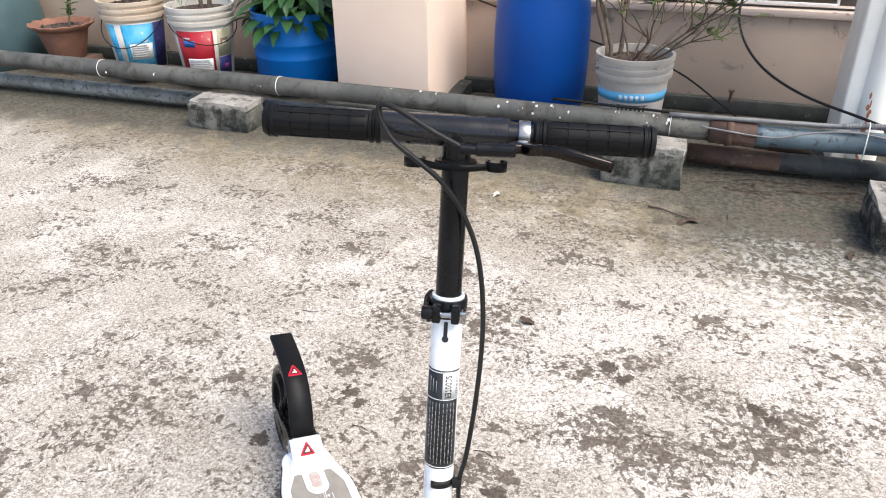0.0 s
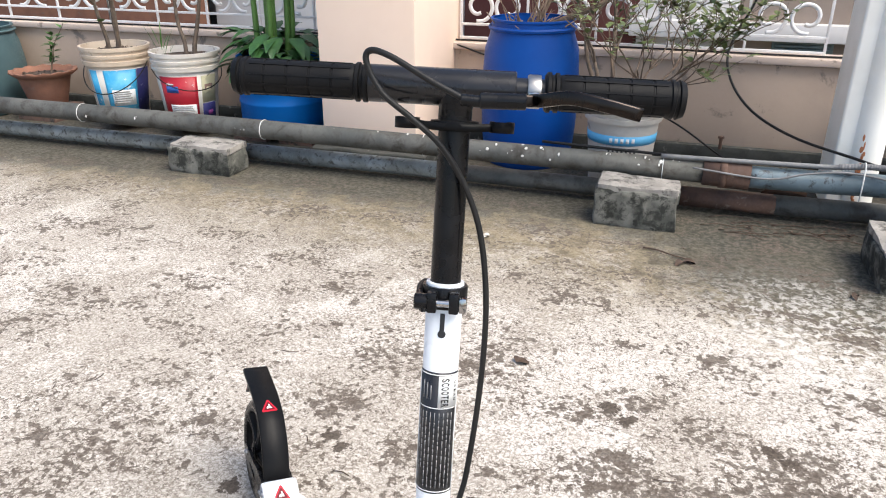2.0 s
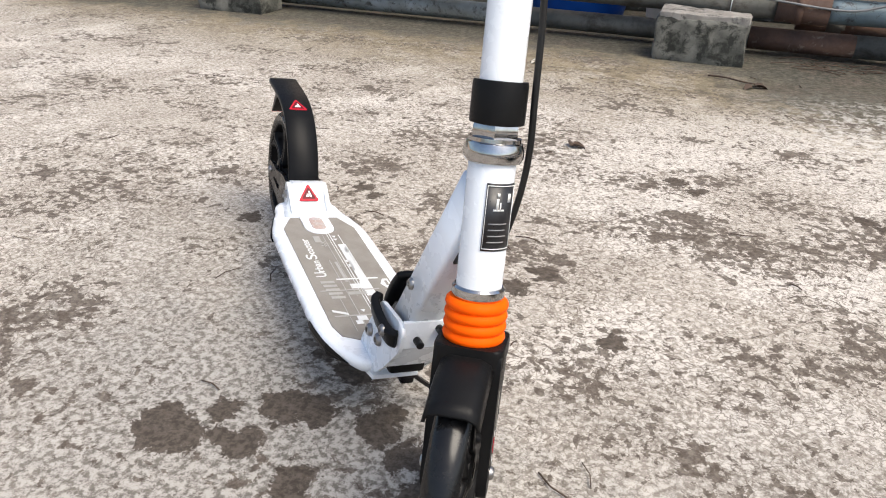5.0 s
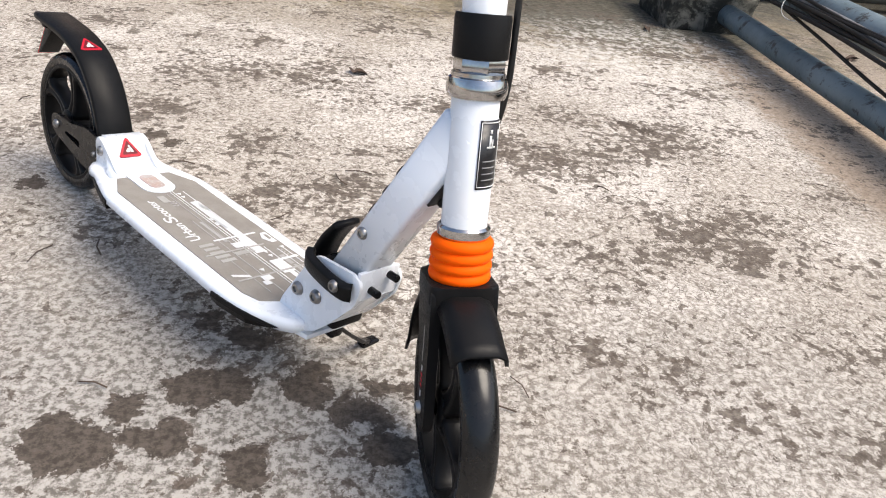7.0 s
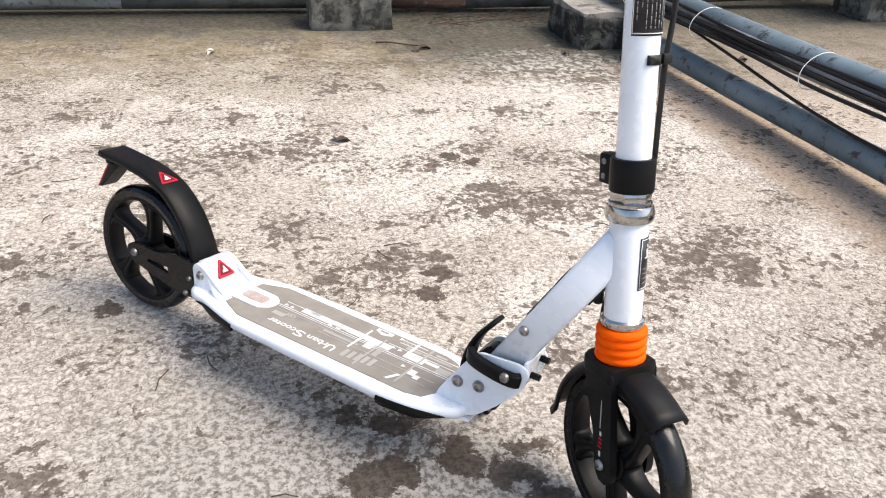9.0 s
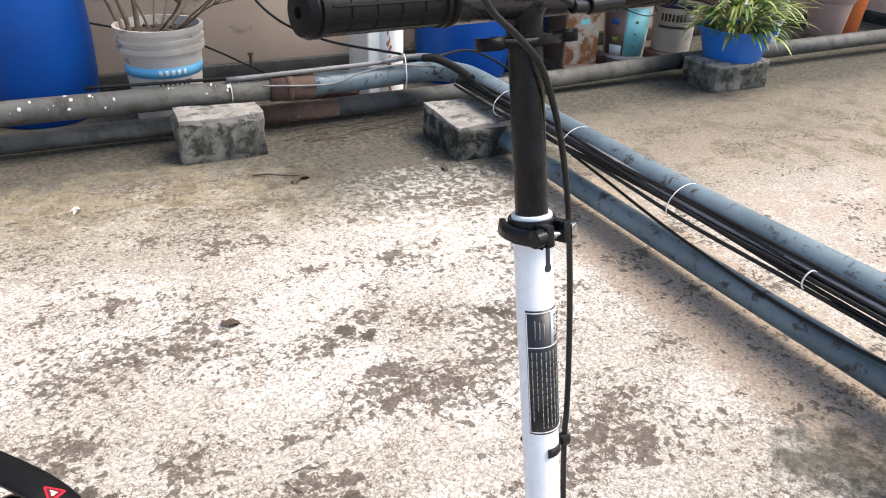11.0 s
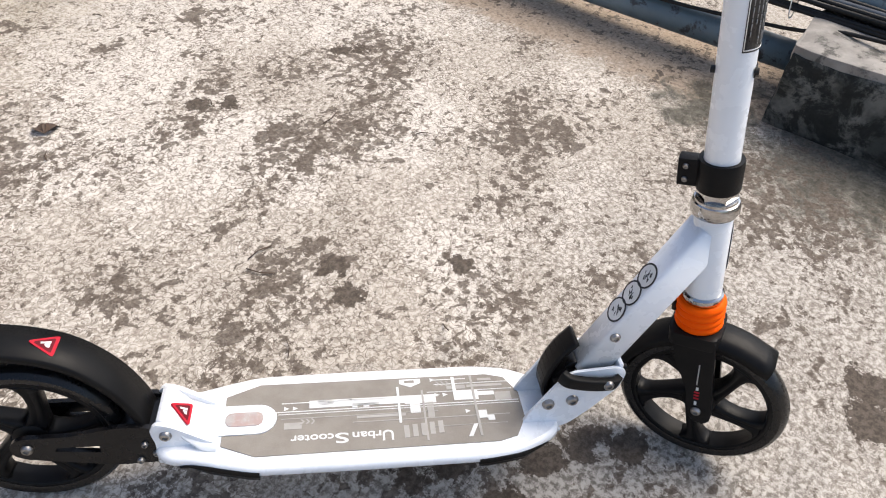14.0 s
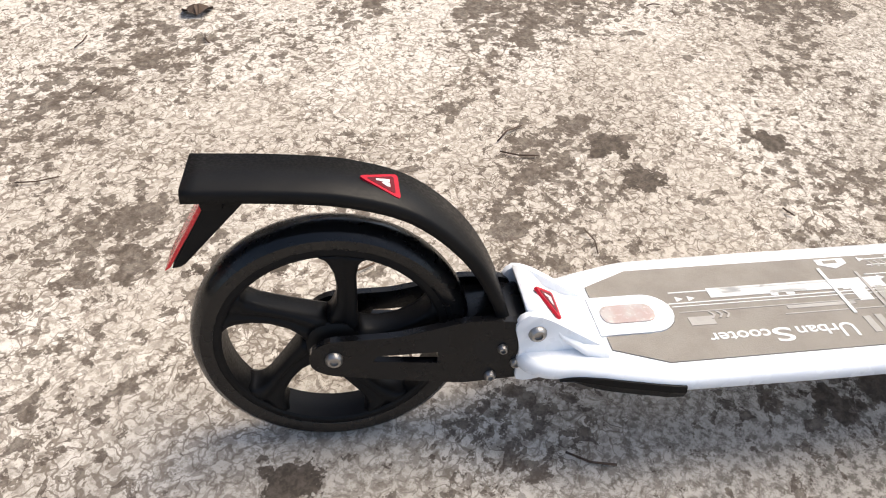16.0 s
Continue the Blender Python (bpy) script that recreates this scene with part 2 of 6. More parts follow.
M["steel"] = surface("zinc_steel", (0.42, 0.41, 0.39), (0.30, 0.29, 0.28), 60, 0.36, 1.0, 0.05, 400)
M["orange"] = surface("orange_rubber", (1.0, 0.115, 0.002), (0.97, 0.098, 0.002), 15, 0.5, 0, 0.05, 300, spec=0.06)
M["grip_tape"] = surface("grey_grip_tape", (0.275, 0.25, 0.215), (0.235, 0.21, 0.18), 30, 0.8, 0, 0.25, 900)
M["print_white"] = surface("printed_white", (0.74, 0.74, 0.72), (0.68, 0.68, 0.66), 60, 0.55, 0, 0.05, 600)
M["print_grey"] = surface("printed_grey", (0.40, 0.38, 0.35), (0.36, 0.34, 0.31), 60, 0.6, 0, 0.05, 600)
M["label_black"] = surface("black_label_film", (0.012, 0.012, 0.014), (0.018, 0.018, 0.02), 40, 0.35, 0, 0.02, 300)
M["red_dark"] = surface("dark_red_print", (0.13, 0.006, 0.012), (0.10, 0.005, 0.01), 60, 0.45, 0, 0.02, 300, spec=0.2)
M["pvc_grey"] = surface("mossy_grey_pvc", (0.20, 0.225, 0.235), (0.12, 0.13, 0.125), 9, 0.6, 0, 0.35, 90, dirt=(0.038, 0.037, 0.032), dirt_amount=0.62, dirt_scale=30, dirt_soft=0.16)
M["red"] = surface("red_print", (0.48, 0.012, 0.03), (0.42, 0.011, 0.026), 60, 0.45, 0, 0.02, 300, spec=0.2)
M["print_dim"] = surface("printed_fine_text", (0.24, 0.24, 0.24), (0.20, 0.20, 0.20), 60, 0.6, 0, 0.05, 600)
M["red_reflector"] = surface("red_reflector_plastic", (0.75, 0.03, 0.035), (0.68, 0.02, 0.03), 120, 0.22, 0, 0.1, 700, coat=0.4)
M["clear"] = surface("clear_lens", (0.46, 0.42, 0.39), (0.44, 0.33, 0.29), 60, 0.2, 0, 0.05, 300, coat=0.5)
M["block"] = surface("mossy_concrete", (0.19, 0.185, 0.16), (0.07, 0.071, 0.06), 11, 0.92, 0, 1.0, 55, dirt=(0.026, 0.027, 0.022), dirt_amount=0.72, dirt_scale=17, dirt_soft=0.14)
M["block_black"] = surface("blackened_concrete", (0.16, 0.155, 0.135), (0.045, 0.046, 0.04), 13, 0.92, 0, 1.0, 55, dirt=(0.016, 0.017, 0.014), dirt_amount=0.85, dirt_scale=15, dirt_soft=0.12)
M["block_top"] = surface("worn_mortar", (0.35, 0.325, 0.29), (0.22, 0.205, 0.185), 14, 0.9, 0, 0.8, 70, dirt=(0.085, 0.08, 0.07), dirt_amount=0.6, dirt_scale=20, dirt_soft=0.12)
M["pvc"] = surface("weathered_grey_pvc", (0.068, 0.070, 0.064), (0.112, 0.110, 0.098), 6, 0.65, 0, 0.3, 90, dirt=(0.042, 0.036, 0.029), dirt_amount=0.72, dirt_scale=11, dirt_soft=0.2)
M["pvc_blue"] = surface("weathered_blue_grey_pvc", (0.16, 0.21, 0.235), (0.105, 0.145, 0.165), 5, 0.5, 0, 0.2, 90, dirt=(0.04, 0.04, 0.04), dirt_amount=0.5, dirt_scale=24, dirt_soft=0.1)
M["rust_pipe"] = surface("rust_brown_iron", (0.115, 0.065, 0.045), (0.075, 0.045, 0.035), 12, 0.85, 0, 0.6, 80, dirt=(0.17, 0.13, 0.10), dirt_amount=0.35, dirt_scale=22)
M["limewash"] = surface("lime_spatter", (0.72, 0.70, 0.66), (0.62, 0.60, 0.56), 40, 0.9, 0, 0.3, 200)
M["cable"] = surface("black_cable", (0.009, 0.009, 0.009), (0.014, 0.013, 0.012), 20, 0.5, 0, 0.1, 300, spec=0.3)
M["cable_grey"] = surface("grey_conduit", (0.20, 0.20, 0.20), (0.14, 0.14, 0.14), 20, 0.55, 0, 0.1, 300)
M["tie_white"] = surface("white_nylon", (0.70, 0.70, 0.68), (0.60, 0.60, 0.57), 50, 0.5)
M["wall_plaster"] = surface("beige_plaster", (0.50, 0.39, 0.305), (0.44, 0.34, 0.265), 2.2, 0.88, 0, 0.3, 60, dirt=(0.22, 0.185, 0.155), dirt_amount=0.4, dirt_scale=5)
M["pillar_paint"] = surface("peach_paint", (0.90, 0.715, 0.58), (0.86, 0.67, 0.54), 1.5, 0.8, 0, 0.12, 80)
M["cap"] = surface("cap_plaster", (0.62, 0.50, 0.42), (0.55, 0.44, 0.37), 5, 0.85, 0, 0.3, 80, dirt=(0.30, 0.24, 0.20), dirt_amount=0.35)
M["plinth"] = surface("black_mouldy_cement", (0.06, 0.062, 0.056), (0.032, 0.034, 0.03), 7, 0.92, 0, 0.8, 50, dirt=(0.16, 0.155, 0.14), dirt_amount=0.3, dirt_scale=16)
M["post_white"] = surface("off_white_paint", (0.87, 0.855, 0.80), (0.81, 0.79, 0.73), 4, 0.6, 0, 0.12, 90)
M["rust_stain"] = surface("rust_stain", (0.42, 0.13, 0.045), (0.52, 0.24, 0.12), 60, 0.85, 0, 0.3, 200)
M["iron_white"] = surface("white_iron", (0.78, 0.77, 0.76), (0.70, 0.69, 0.68), 20, 0.5, 0, 0.1, 200)
M["maroon"] = surface("maroon_wall", (0.115, 0.035, 0.03), (0.09, 0.028, 0.025), 2, 0.7, 0, 0.1, 60)
M["tan_wall"] = surface("tan_wall", (0.40, 0.32, 0.26), (0.34, 0.27, 0.22), 2, 0.85, 0, 0.2, 60)
M["pale_wall"] = surface("pale_wall", (0.72, 0.70, 0.68), (0.64, 0.62, 0.60), 2, 0.8, 0, 0.1, 60)
M["louvre"] = surface("grey_green_louvre", (0.20, 0.26, 0.25), (0.15, 0.20, 0.20), 8, 0.6)
M["drum_blue"] = surface("blue_plastic_drum", (0.003, 0.062, 0.30), (0.003, 0.05, 0.255), 3, 0.42, 0, 0.06, 90, spec=0.22)
M["drum_light"] = surface("light_blue_plastic", (0.004, 0.150, 0.50), (0.004, 0.125, 0.43), 3, 0.42, 0, 0.06, 90, spec=0.25)
M["drum_dark"] = surface("dark_blue_plastic", (0.012, 0.04, 0.12), (0.01, 0.03, 0.09), 3, 0.5, 0, 0.06, 90)
M["drum_teal"] = surface("grey_teal_plastic", (0.07, 0.12, 0.13), (0.05, 0.09, 0.10), 3, 0.5, 0, 0.06, 90)
M["bucket_white"] = surface("soiled_white_plastic", (0.70, 0.66, 0.60), (0.60, 0.55, 0.48), 7, 0.5, 0, 0.1, 90, dirt=(0.36, 0.29, 0.22), dirt_amount=0.3, dirt_scale=10)
M["bucket_cream"] = surface("cream_plastic", (0.66, 0.55, 0.43), (0.56, 0.45, 0.34), 7, 0.5, 0, 0.1, 90, dirt=(0.30, 0.22, 0.15), dirt_amount=0.35, dirt_scale=12)
M["bucket_grey"] = surface("grey_white_plastic", (0.50, 0.465, 0.42), (0.41, 0.38, 0.34), 7, 0.55, 0, 0.1, 90, dirt=(0.22, 0.19, 0.16), dirt_amount=0.35, dirt_scale=10)
M["label_cyan"] = surface("cyan_print", (0.03, 0.30, 0.55), (0.10, 0.42, 0.62), 14, 0.45, dirt=(0.60, 0.66, 0.68), dirt_amount=0.28, dirt_scale=30)
M["label_navy"] = surface("navy_print", (0.018, 0.02, 0.10), (0.03, 0.03, 0.13), 14, 0.45, dirt=(0.45, 0.45, 0.50), dirt_amount=0.2, dirt_scale=30)
M["label_red"] = surface("scuffed_red_print", (0.42, 0.012, 0.025), (0.36, 0.01, 0.02), 14, 0.45, dirt=(0.62, 0.50, 0.48), dirt_amount=0.15, dirt_scale=40)
M["label_cream"] = surface("cream_print", (0.55, 0.52, 0.34), (0.50, 0.46, 0.30), 14, 0.5)
M["label_teal"] = surface("teal_print", (0.16, 0.50, 0.55), (0.24, 0.58, 0.62), 10, 0.5)
M["label_brown"] = surface("brown_print", (0.22, 0.14, 0.11), (0.17, 0.11, 0.085), 10, 0.5)
M["label_sky"] = surface("sky_blue_print", (0.10, 0.40, 0.68), (0.14, 0.45, 0.70), 10, 0.5)
M["ink"] = surface("black_ink", (0.02, 0.02, 0.022), (0.03, 0.03, 0.03), 40, 0.6)
M["blue_ink"] = surface("blue_ink", (0.04, 0.12, 0.42), (0.05, 0.14, 0.45), 40, 0.6)
M["magenta"] = surface("magenta_ink", (0.25, 0.05, 0.22), (0.2, 0.04, 0.18), 40, 0.6)
M["terracotta"] = surface("terracotta", (0.27, 0.125, 0.078), (0.21, 0.10, 0.066), 8, 0.85, 0, 0.3, 90, dirt=(0.20, 0.13, 0.10), dirt_amount=0.3)
M["terracotta_old"] = surface("old_terracotta", (0.30, 0.20, 0.15), (0.22, 0.15, 0.115), 8, 0.9, 0, 0.35, 90, dirt=(0.12, 0.095, 0.08), dirt_amount=0.4)
M["pink_pot"] = surface("dusty_pink_plastic", (0.36, 0.26, 0.23), (0.31, 0.22, 0.195), 8, 0.6)
M["orange_pot"] = surface("orange_plastic", (0.62, 0.16, 0.04), (0.52, 0.13, 0.035), 8, 0.55)
M["blue_pot"] = surface("bright_blue_plastic", (0.02, 0.165, 0.60), (0.018, 0.14, 0.52), 6, 0.4)
M["white_pot"] = surface("white_plastic_pot", (0.74, 0.74, 0.71), (0.66, 0.66, 0.62), 6, 0.5)
M["tin"] = surface("rusted_tin", (0.42, 0.38, 0.33), (0.33, 0.24, 0.17), 9, 0.6, 0.2, 0.3, 120, dirt=(0.20, 0.085, 0.03), dirt_amount=0.68, dirt_scale=9)
M["tin_side"] = surface("brown_rusted_tin", (0.14, 0.085, 0.055), (0.10, 0.065, 0.045), 9, 0.75, 0.1, 0.3, 120)
M["soil"] = surface("dark_soil", (0.065, 0.045, 0.033), (0.11, 0.08, 0.06), 30, 0.95, 0, 1.0, 120)
M["bark"] = surface("grey_brown_bark", (0.16, 0.12, 0.09), (0.10, 0.075, 0.055), 30, 0.9, 0, 0.6, 150)
M["twig"] = surface("pale_twig", (0.24, 0.175, 0.12), (0.17, 0.12, 0.085), 30, 0.85, 0, 0.4, 200)
M["leaf_dark"] = surface("dark_green_leaf", (0.028, 0.085, 0.022), (0.045, 0.12, 0.03), 12, 0.42, 0, 0.15, 120)
M["leaf_mid"] = surface("green_leaf", (0.06, 0.14, 0.028), (0.09, 0.19, 0.04), 12, 0.45, 0, 0.15, 120)
M["leaf_olive"] = surface("olive_green_leaf", (0.085, 0.125, 0.034), (0.135, 0.155, 0.05), 14, 0.48, 0, 0.15, 120)
M["twig_dark"] = surface("brown_twig", (0.15, 0.105, 0.072), (0.095, 0.068, 0.05), 30, 0.88, 0, 0.4, 200)
M["leaf_lime"] = surface("yellow_green_leaf", (0.20, 0.27, 0.045), (0.34, 0.36, 0.11), 18, 0.5, 0, 0.1, 120)
M["dry_leaf"] = surface("dry_leaf", (0.09, 0.06, 0.042), (0.06, 0.04, 0.03), 40, 0.9)
M["pale_scrap"] = surface("pale_scrap", (0.62, 0.58, 0.5), (0.5, 0.46, 0.4), 40, 0.9)
M["brick"] = surface("old_brick", (0.20, 0.12, 0.09), (0.13, 0.09, 0.075), 14, 0.92, 0, 0.6, 80, dirt=(0.06, 0.055, 0.05), dirt_amount=0.5)


# ---- mesh helpers ----
def part(name, bm, material, parent, label=""):
    me = bpy.data.meshes.new(name)
    bmesh.ops.recalc_face_normals(bm, faces=bm.faces)
    bm.to_mesh(me)
    bm.free()
    me.materials.append(M[material] if isinstance(material, str) else material)
    ob = new(name, me)
    if parent is not None:
        ob.parent = parent
    if label:
        ob["label"] = label
    return ob


def thing(name, m, label, category, group="", kind=""):
    ob = new(name)
    ob.empty_display_size = 0.05
    ob.matrix_world = m
    return tagged(ob, label, category, group, kind)


def smooth(bm, angle=38):
    for fc in bm.faces:
        fc.smooth = True
    for e in bm.edges:
        if len(e.link_faces) == 2 and e.calc_face_angle(0) > radians(angle):
            e.smooth = False
    return bm


def lathe(profile, seg=40, m=None, closed=False):
    """Turns (radius, height) pairs about z. closed: the profile is a ring."""
    bm = bmesh.new()
    rings = []
    for r, z in profile:
        if r < 1e-6:
            rings.append([bm.verts.new((0, 0, z))])
        else:
            rings.append([bm.verts.new((r * math.cos(2 * math.pi * i / seg), r * math.sin(2 * math.pi * i / seg), z)) for i in range(seg)])
    pairs = list(zip(rings, rings[1:])) + ([(rings[-1], rings[0])] if closed else [])
    for a, b in pairs:
        for i in range(seg):
            j = (i + 1) % seg
            if len(a) == 1 and len(b) == 1:
                continue
            if len(a) == 1:
                bm.faces.new((a[0], b[i], b[j]))
            elif len(b) == 1:
                bm.faces.new((a[i], a[j], b[0]))
            else:
                bm.faces.new((a[i], a[j], b[j], b[i]))
    bmesh.ops.recalc_face_normals(bm, faces=bm.faces)
    smooth(bm)
    if m is not None:
        bm.transform(m)
    return bm


def rod(r, a, b, seg=24, bevel=0.0):
    a, b = Vector(a), Vector(b)
    h = (b - a).length
    m = Matrix.Translation(a) @ (b - a).to_track_quat("Z", "Y").to_matrix().to_4x4()
    k = min(bevel or r * 0.12, h * 0.3)
    return lathe([(0, 0), (r - k, 0), (r, k), (r, h - k), (r - k, h), (0, h)], seg, m)


def spline(points, steps=6):
    pts = [Vector(p) for p in points]
    ext = [2 * pts[0] - pts[1]] + pts + [2 * pts[-1] - pts[-2]]
    out = []
    for i in range(1, len(ext) - 2):
        p0, p1, p2, p3 = ext[i - 1:i + 3]
        for k in range(steps):
            t = k / steps
            out.append(0.5 * ((2 * p1) + (p2 - p0) * t + (2 * p0 - 5 * p1 + 4 * p2 - p3) * t * t + (3 * p1 - p0 - 3 * p2 + p3) * t ** 3))
    out.append(pts[-1])
    return out


def sweep(path, radius, seg=10, bm=None, taper=None, section=None, up=None):
    """A tube along a path; section: (a, b) pairs across it in place of a circle."""
    bm = bm or bmesh.new()
    n = len(path)
    prev, side = None, None
    rings = []
    for i, p in enumerate(path):
        d = (path[min(i + 1, n - 1)] - path[max(i - 1, 0)]).normalized()
        if side is None:
            ref = Vector(up) if up else (Vector((0, 0, 1)) if abs(d.z) < 0.9 else Vector((1, 0, 0)))
            side = d.cross(ref).normalized()
        else:
            side = (side - d * side.dot(d)).normalized()
        nor = side.cross(d).normalized()
        r = radius if taper is None else radius * (1 + (taper - 1) * i / (n - 1))
        if section:
            rings.append([bm.verts.new(p + side * a + nor * b) for a, b in section])
        else:
            rings.append([bm.verts.new(p + (side * math.cos(2 * math.pi * k / seg) + nor * math.sin(2 * math.pi * k / seg)) * r) for k in range(seg)])
    m = len(rings[0])
    for a, b in zip(rings, rings[1:]):
        for k in range(m):
            f = bm.faces.new((a[k], a[(k + 1) % m], b[(k + 1) % m], b[k]))
            f.smooth = True
    bm.faces.new(rings[0])
    bm.faces.new(rings[-1][::-1])
    if section:
        smooth(bm, 35)
    return bm


def rbox(lo, hi, bevel=0.004, seg=2, m=None):
    bm = bmesh.new()
    bmesh.ops.create_cube(bm, size=1)
    lo, hi = Vector(lo), Vector(hi)
    for v in bm.verts:
        v.co = Vector([lo[k] + (v.co[k] + 0.5) * (hi[k] - lo[k]) for k in range(3)])
    if bevel:
        bmesh.ops.bevel(bm, geom=bm.edges[:], offset=bevel, segments=seg, profile=0.6, affect="EDGES")
        smooth(bm, 50)
    if m is not None:
        bm.transform(m)
    return bm


def prism(outline, lo, hi, bevel=0.0, m=None, holes=()):
    """A plate: the outline in x, y between the heights lo and hi."""
    bm = bmesh.new()
    bot = [bm.verts.new((x, y, lo)) for x, y in outline]
    top = [bm.verts.new((x, y, hi)) for x, y in outline]
    n = len(bot)
    bm.faces.new(bot[::-1])
    bm.faces.new(top)
    for i in range(n):
        bm.faces.new((bot[i], bot[(i + 1) % n], top[(i + 1) % n], top[i]))
    if bevel:
        edges = [e for e in bm.edges if abs(e.verts[0].co.z - e.verts[1].co.z) < 1e-6]
        bmesh.ops.bevel(bm, geom=edges, offset=bevel, segments=2, profile=0.6, affect="EDGES")
    bmesh.ops.triangulate(bm, faces=[f for f in bm.faces if len(f.verts) > 4])
    smooth(bm, 40)
    if m is not None:
        bm.transform(m)
    return bm


def rounded(pts, r, steps=4):
    """Rounds the corners of an outline."""
    out = []
    n = len(pts)
    for i in range(n):
        p, a, b = Vector(pts[i]), Vector(pts[i - 1]), Vector(pts[(i + 1) % n])
        k = min(r, (a - p).length * 0.45, (b - p).length * 0.45)
        s, e = p + (a - p).normalized() * k, p + (b - p).normalized() * k
        for j in range(steps + 1):
            t = j / steps
            out.append(tuple((1 - t) ** 2 * s + 2 * t * (1 - t) * p + t * t * e))
    return out


def letters(text, size, m, material, parent, name="lettering", depth=0.0003, width=None, bold=0.0):
    cu = bpy.data.curves.new("letters", "FONT")
    cu.body, cu.size, cu.extrude, cu.offset = text, size, depth, bold
    tmp = bpy.data.objects.new("letters", cu)
    scene.collection.objects.link(tmp)
    me = bpy.data.meshes.new_from_object(tmp.evaluated_get(bpy.context.evaluated_depsgraph_get()))
    bpy.data.objects.remove(tmp)
    bm = bmesh.new()
    bm.from_mesh(me)
    bpy.data.meshes.remove(me)
    if width and bm.verts:
        xs = [v.co.x for v in bm.verts]
        k = width / (max(xs) - min(xs))
        for v in bm.verts:
            v.co.x = (v.co.x - min(xs)) * k
    bm.transform(m)
    return part(name, bm, material, parent)


# ---- the yard ----
def build_ground():
    bm = bmesh.new()
    xs = [-80, -30, -12] + [-6 + 0.25 * i for i in range(57)] + [12, 30, 80]
    ys = [-80, -30, -10, -5] + [-2 + 0.25 * i for i in range(27)] + [8, 15, 40, 80]
    grid = [[bm.verts.new((x, y, 0.0)) for x in xs] for y in ys]
    for j in range(len(ys) - 1):
        for i in range(len(xs) - 1):
            bm.faces.new((grid[j][i], grid[j][i + 1], grid[j + 1][i + 1], grid[j + 1][i]))
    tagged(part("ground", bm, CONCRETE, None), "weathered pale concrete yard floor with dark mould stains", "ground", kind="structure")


WALL_Y = 4.42


def build_walls():
    tagged(part("wall_north", rbox((-11, WALL_Y, 0), (11, WALL_Y + 0.13, 0.465), 0.006), "wall_plaster", None), "low beige plastered parapet wall", "wall", kind="structure")
    tagged(part("wall_cap", rbox((-11, WALL_Y - 0.025, 0.466), (11, WALL_Y + 0.155, 0.50), 0.008), "cap", None), "pale plaster coping on the parapet", "coping", kind="structure")
    bm = rbox((-11, WALL_Y - 0.045, 0), (11, WALL_Y - 0.001, 0.075), 0.012, 2)
    tagged(part("baseboard", bm, "plinth", None), "blackened rough cement skirting along the wall", "skirting", kind="structure")
    for x in (-1.785, 4.42):
        ob = part("wall_pillar", rbox((x, 3.82, 0.06), (x + 0.47, WALL_Y + 0.16, 2.6), 0.008), "pillar_paint", None)
        tagged(ob, "peach painted square wall pillar", "pillar", kind="structure")
        ob2 = part("pillar_footing", rough_block((x - 0.05, 3.775, 0), (x + 0.53, WALL_Y - 0.05, 0.075), 3, 0.012), "plinth", None)
        tagged(ob2, "rough mortar footing of the pillar", "footing", kind="structure")
    # plain walls that close the yard behind the camera's path
    tagged(part("wall_south", rbox((-11, -9.2, 0), (11, -9.0, 1.1), 0.01), "wall_plaster", None), "plain plastered boundary wall", "wall", kind="structure")
    tagged(part("wall_west", rbox((-11.2, -9, 0), (-11.0, 4.4, 1.1), 0.01), "wall_plaster", None), "plain plastered boundary wall", "wall", kind="structure")
    tagged(part("wall_east", rbox((11.0, -9, 0), (11.2, 4.4, 1.1), 0.01), "wall_plaster", None), "plain plastered boundary wall", "wall", kind="structure")


def rough_block(lo, hi, seed=0, amount=0.008, cuts=7):
    bm = bmesh.new()
    bmesh.ops.create_cube(bm, size=1)
    bmesh.ops.subdivide_edges(bm, edges=bm.edges[:], cuts=cuts, use_grid_fill=True)
    lo, hi = Vector(lo), Vector(hi)
    ext = hi - lo
    for v in bm.verts:
        c = v.co.copy()
        p = Vector([lo[k] + (c[k] + 0.5) * ext[k] for k in range(3)])
        near = sum(1 for k in range(3) if abs(abs(c[k]) - 0.5) < 1e-4)
        q = p * 9 + Vector((seed * 7.3, seed * 3.1, seed))
        d = Vector((noise.noise(q), noise.noise(q + Vector((31, 0, 0))), noise.noise(q + Vector((0, 57, 0)))))
        d2 = Vector((noise.noise(q * 4), noise.noise(q * 4 + Vector((31, 0, 0))), noise.noise(q * 4 + Vector((0, 57, 0)))))
        p += d * amount + d2 * amount * 0.4
        if near >= 2:
            inward = Vector([-math.copysign(1, c[k]) if abs(abs(c[k]) - 0.5) < 1e-4 else 0 for k in range(3)])
            p += inward * amount * (0.35 + 0.9 * max(0, noise.noise(q * 1.7)))
        if c.z < -0.49:
            p.z = lo.z - 0.002
        v.co = p
    smooth(bm, 30)
    return bm


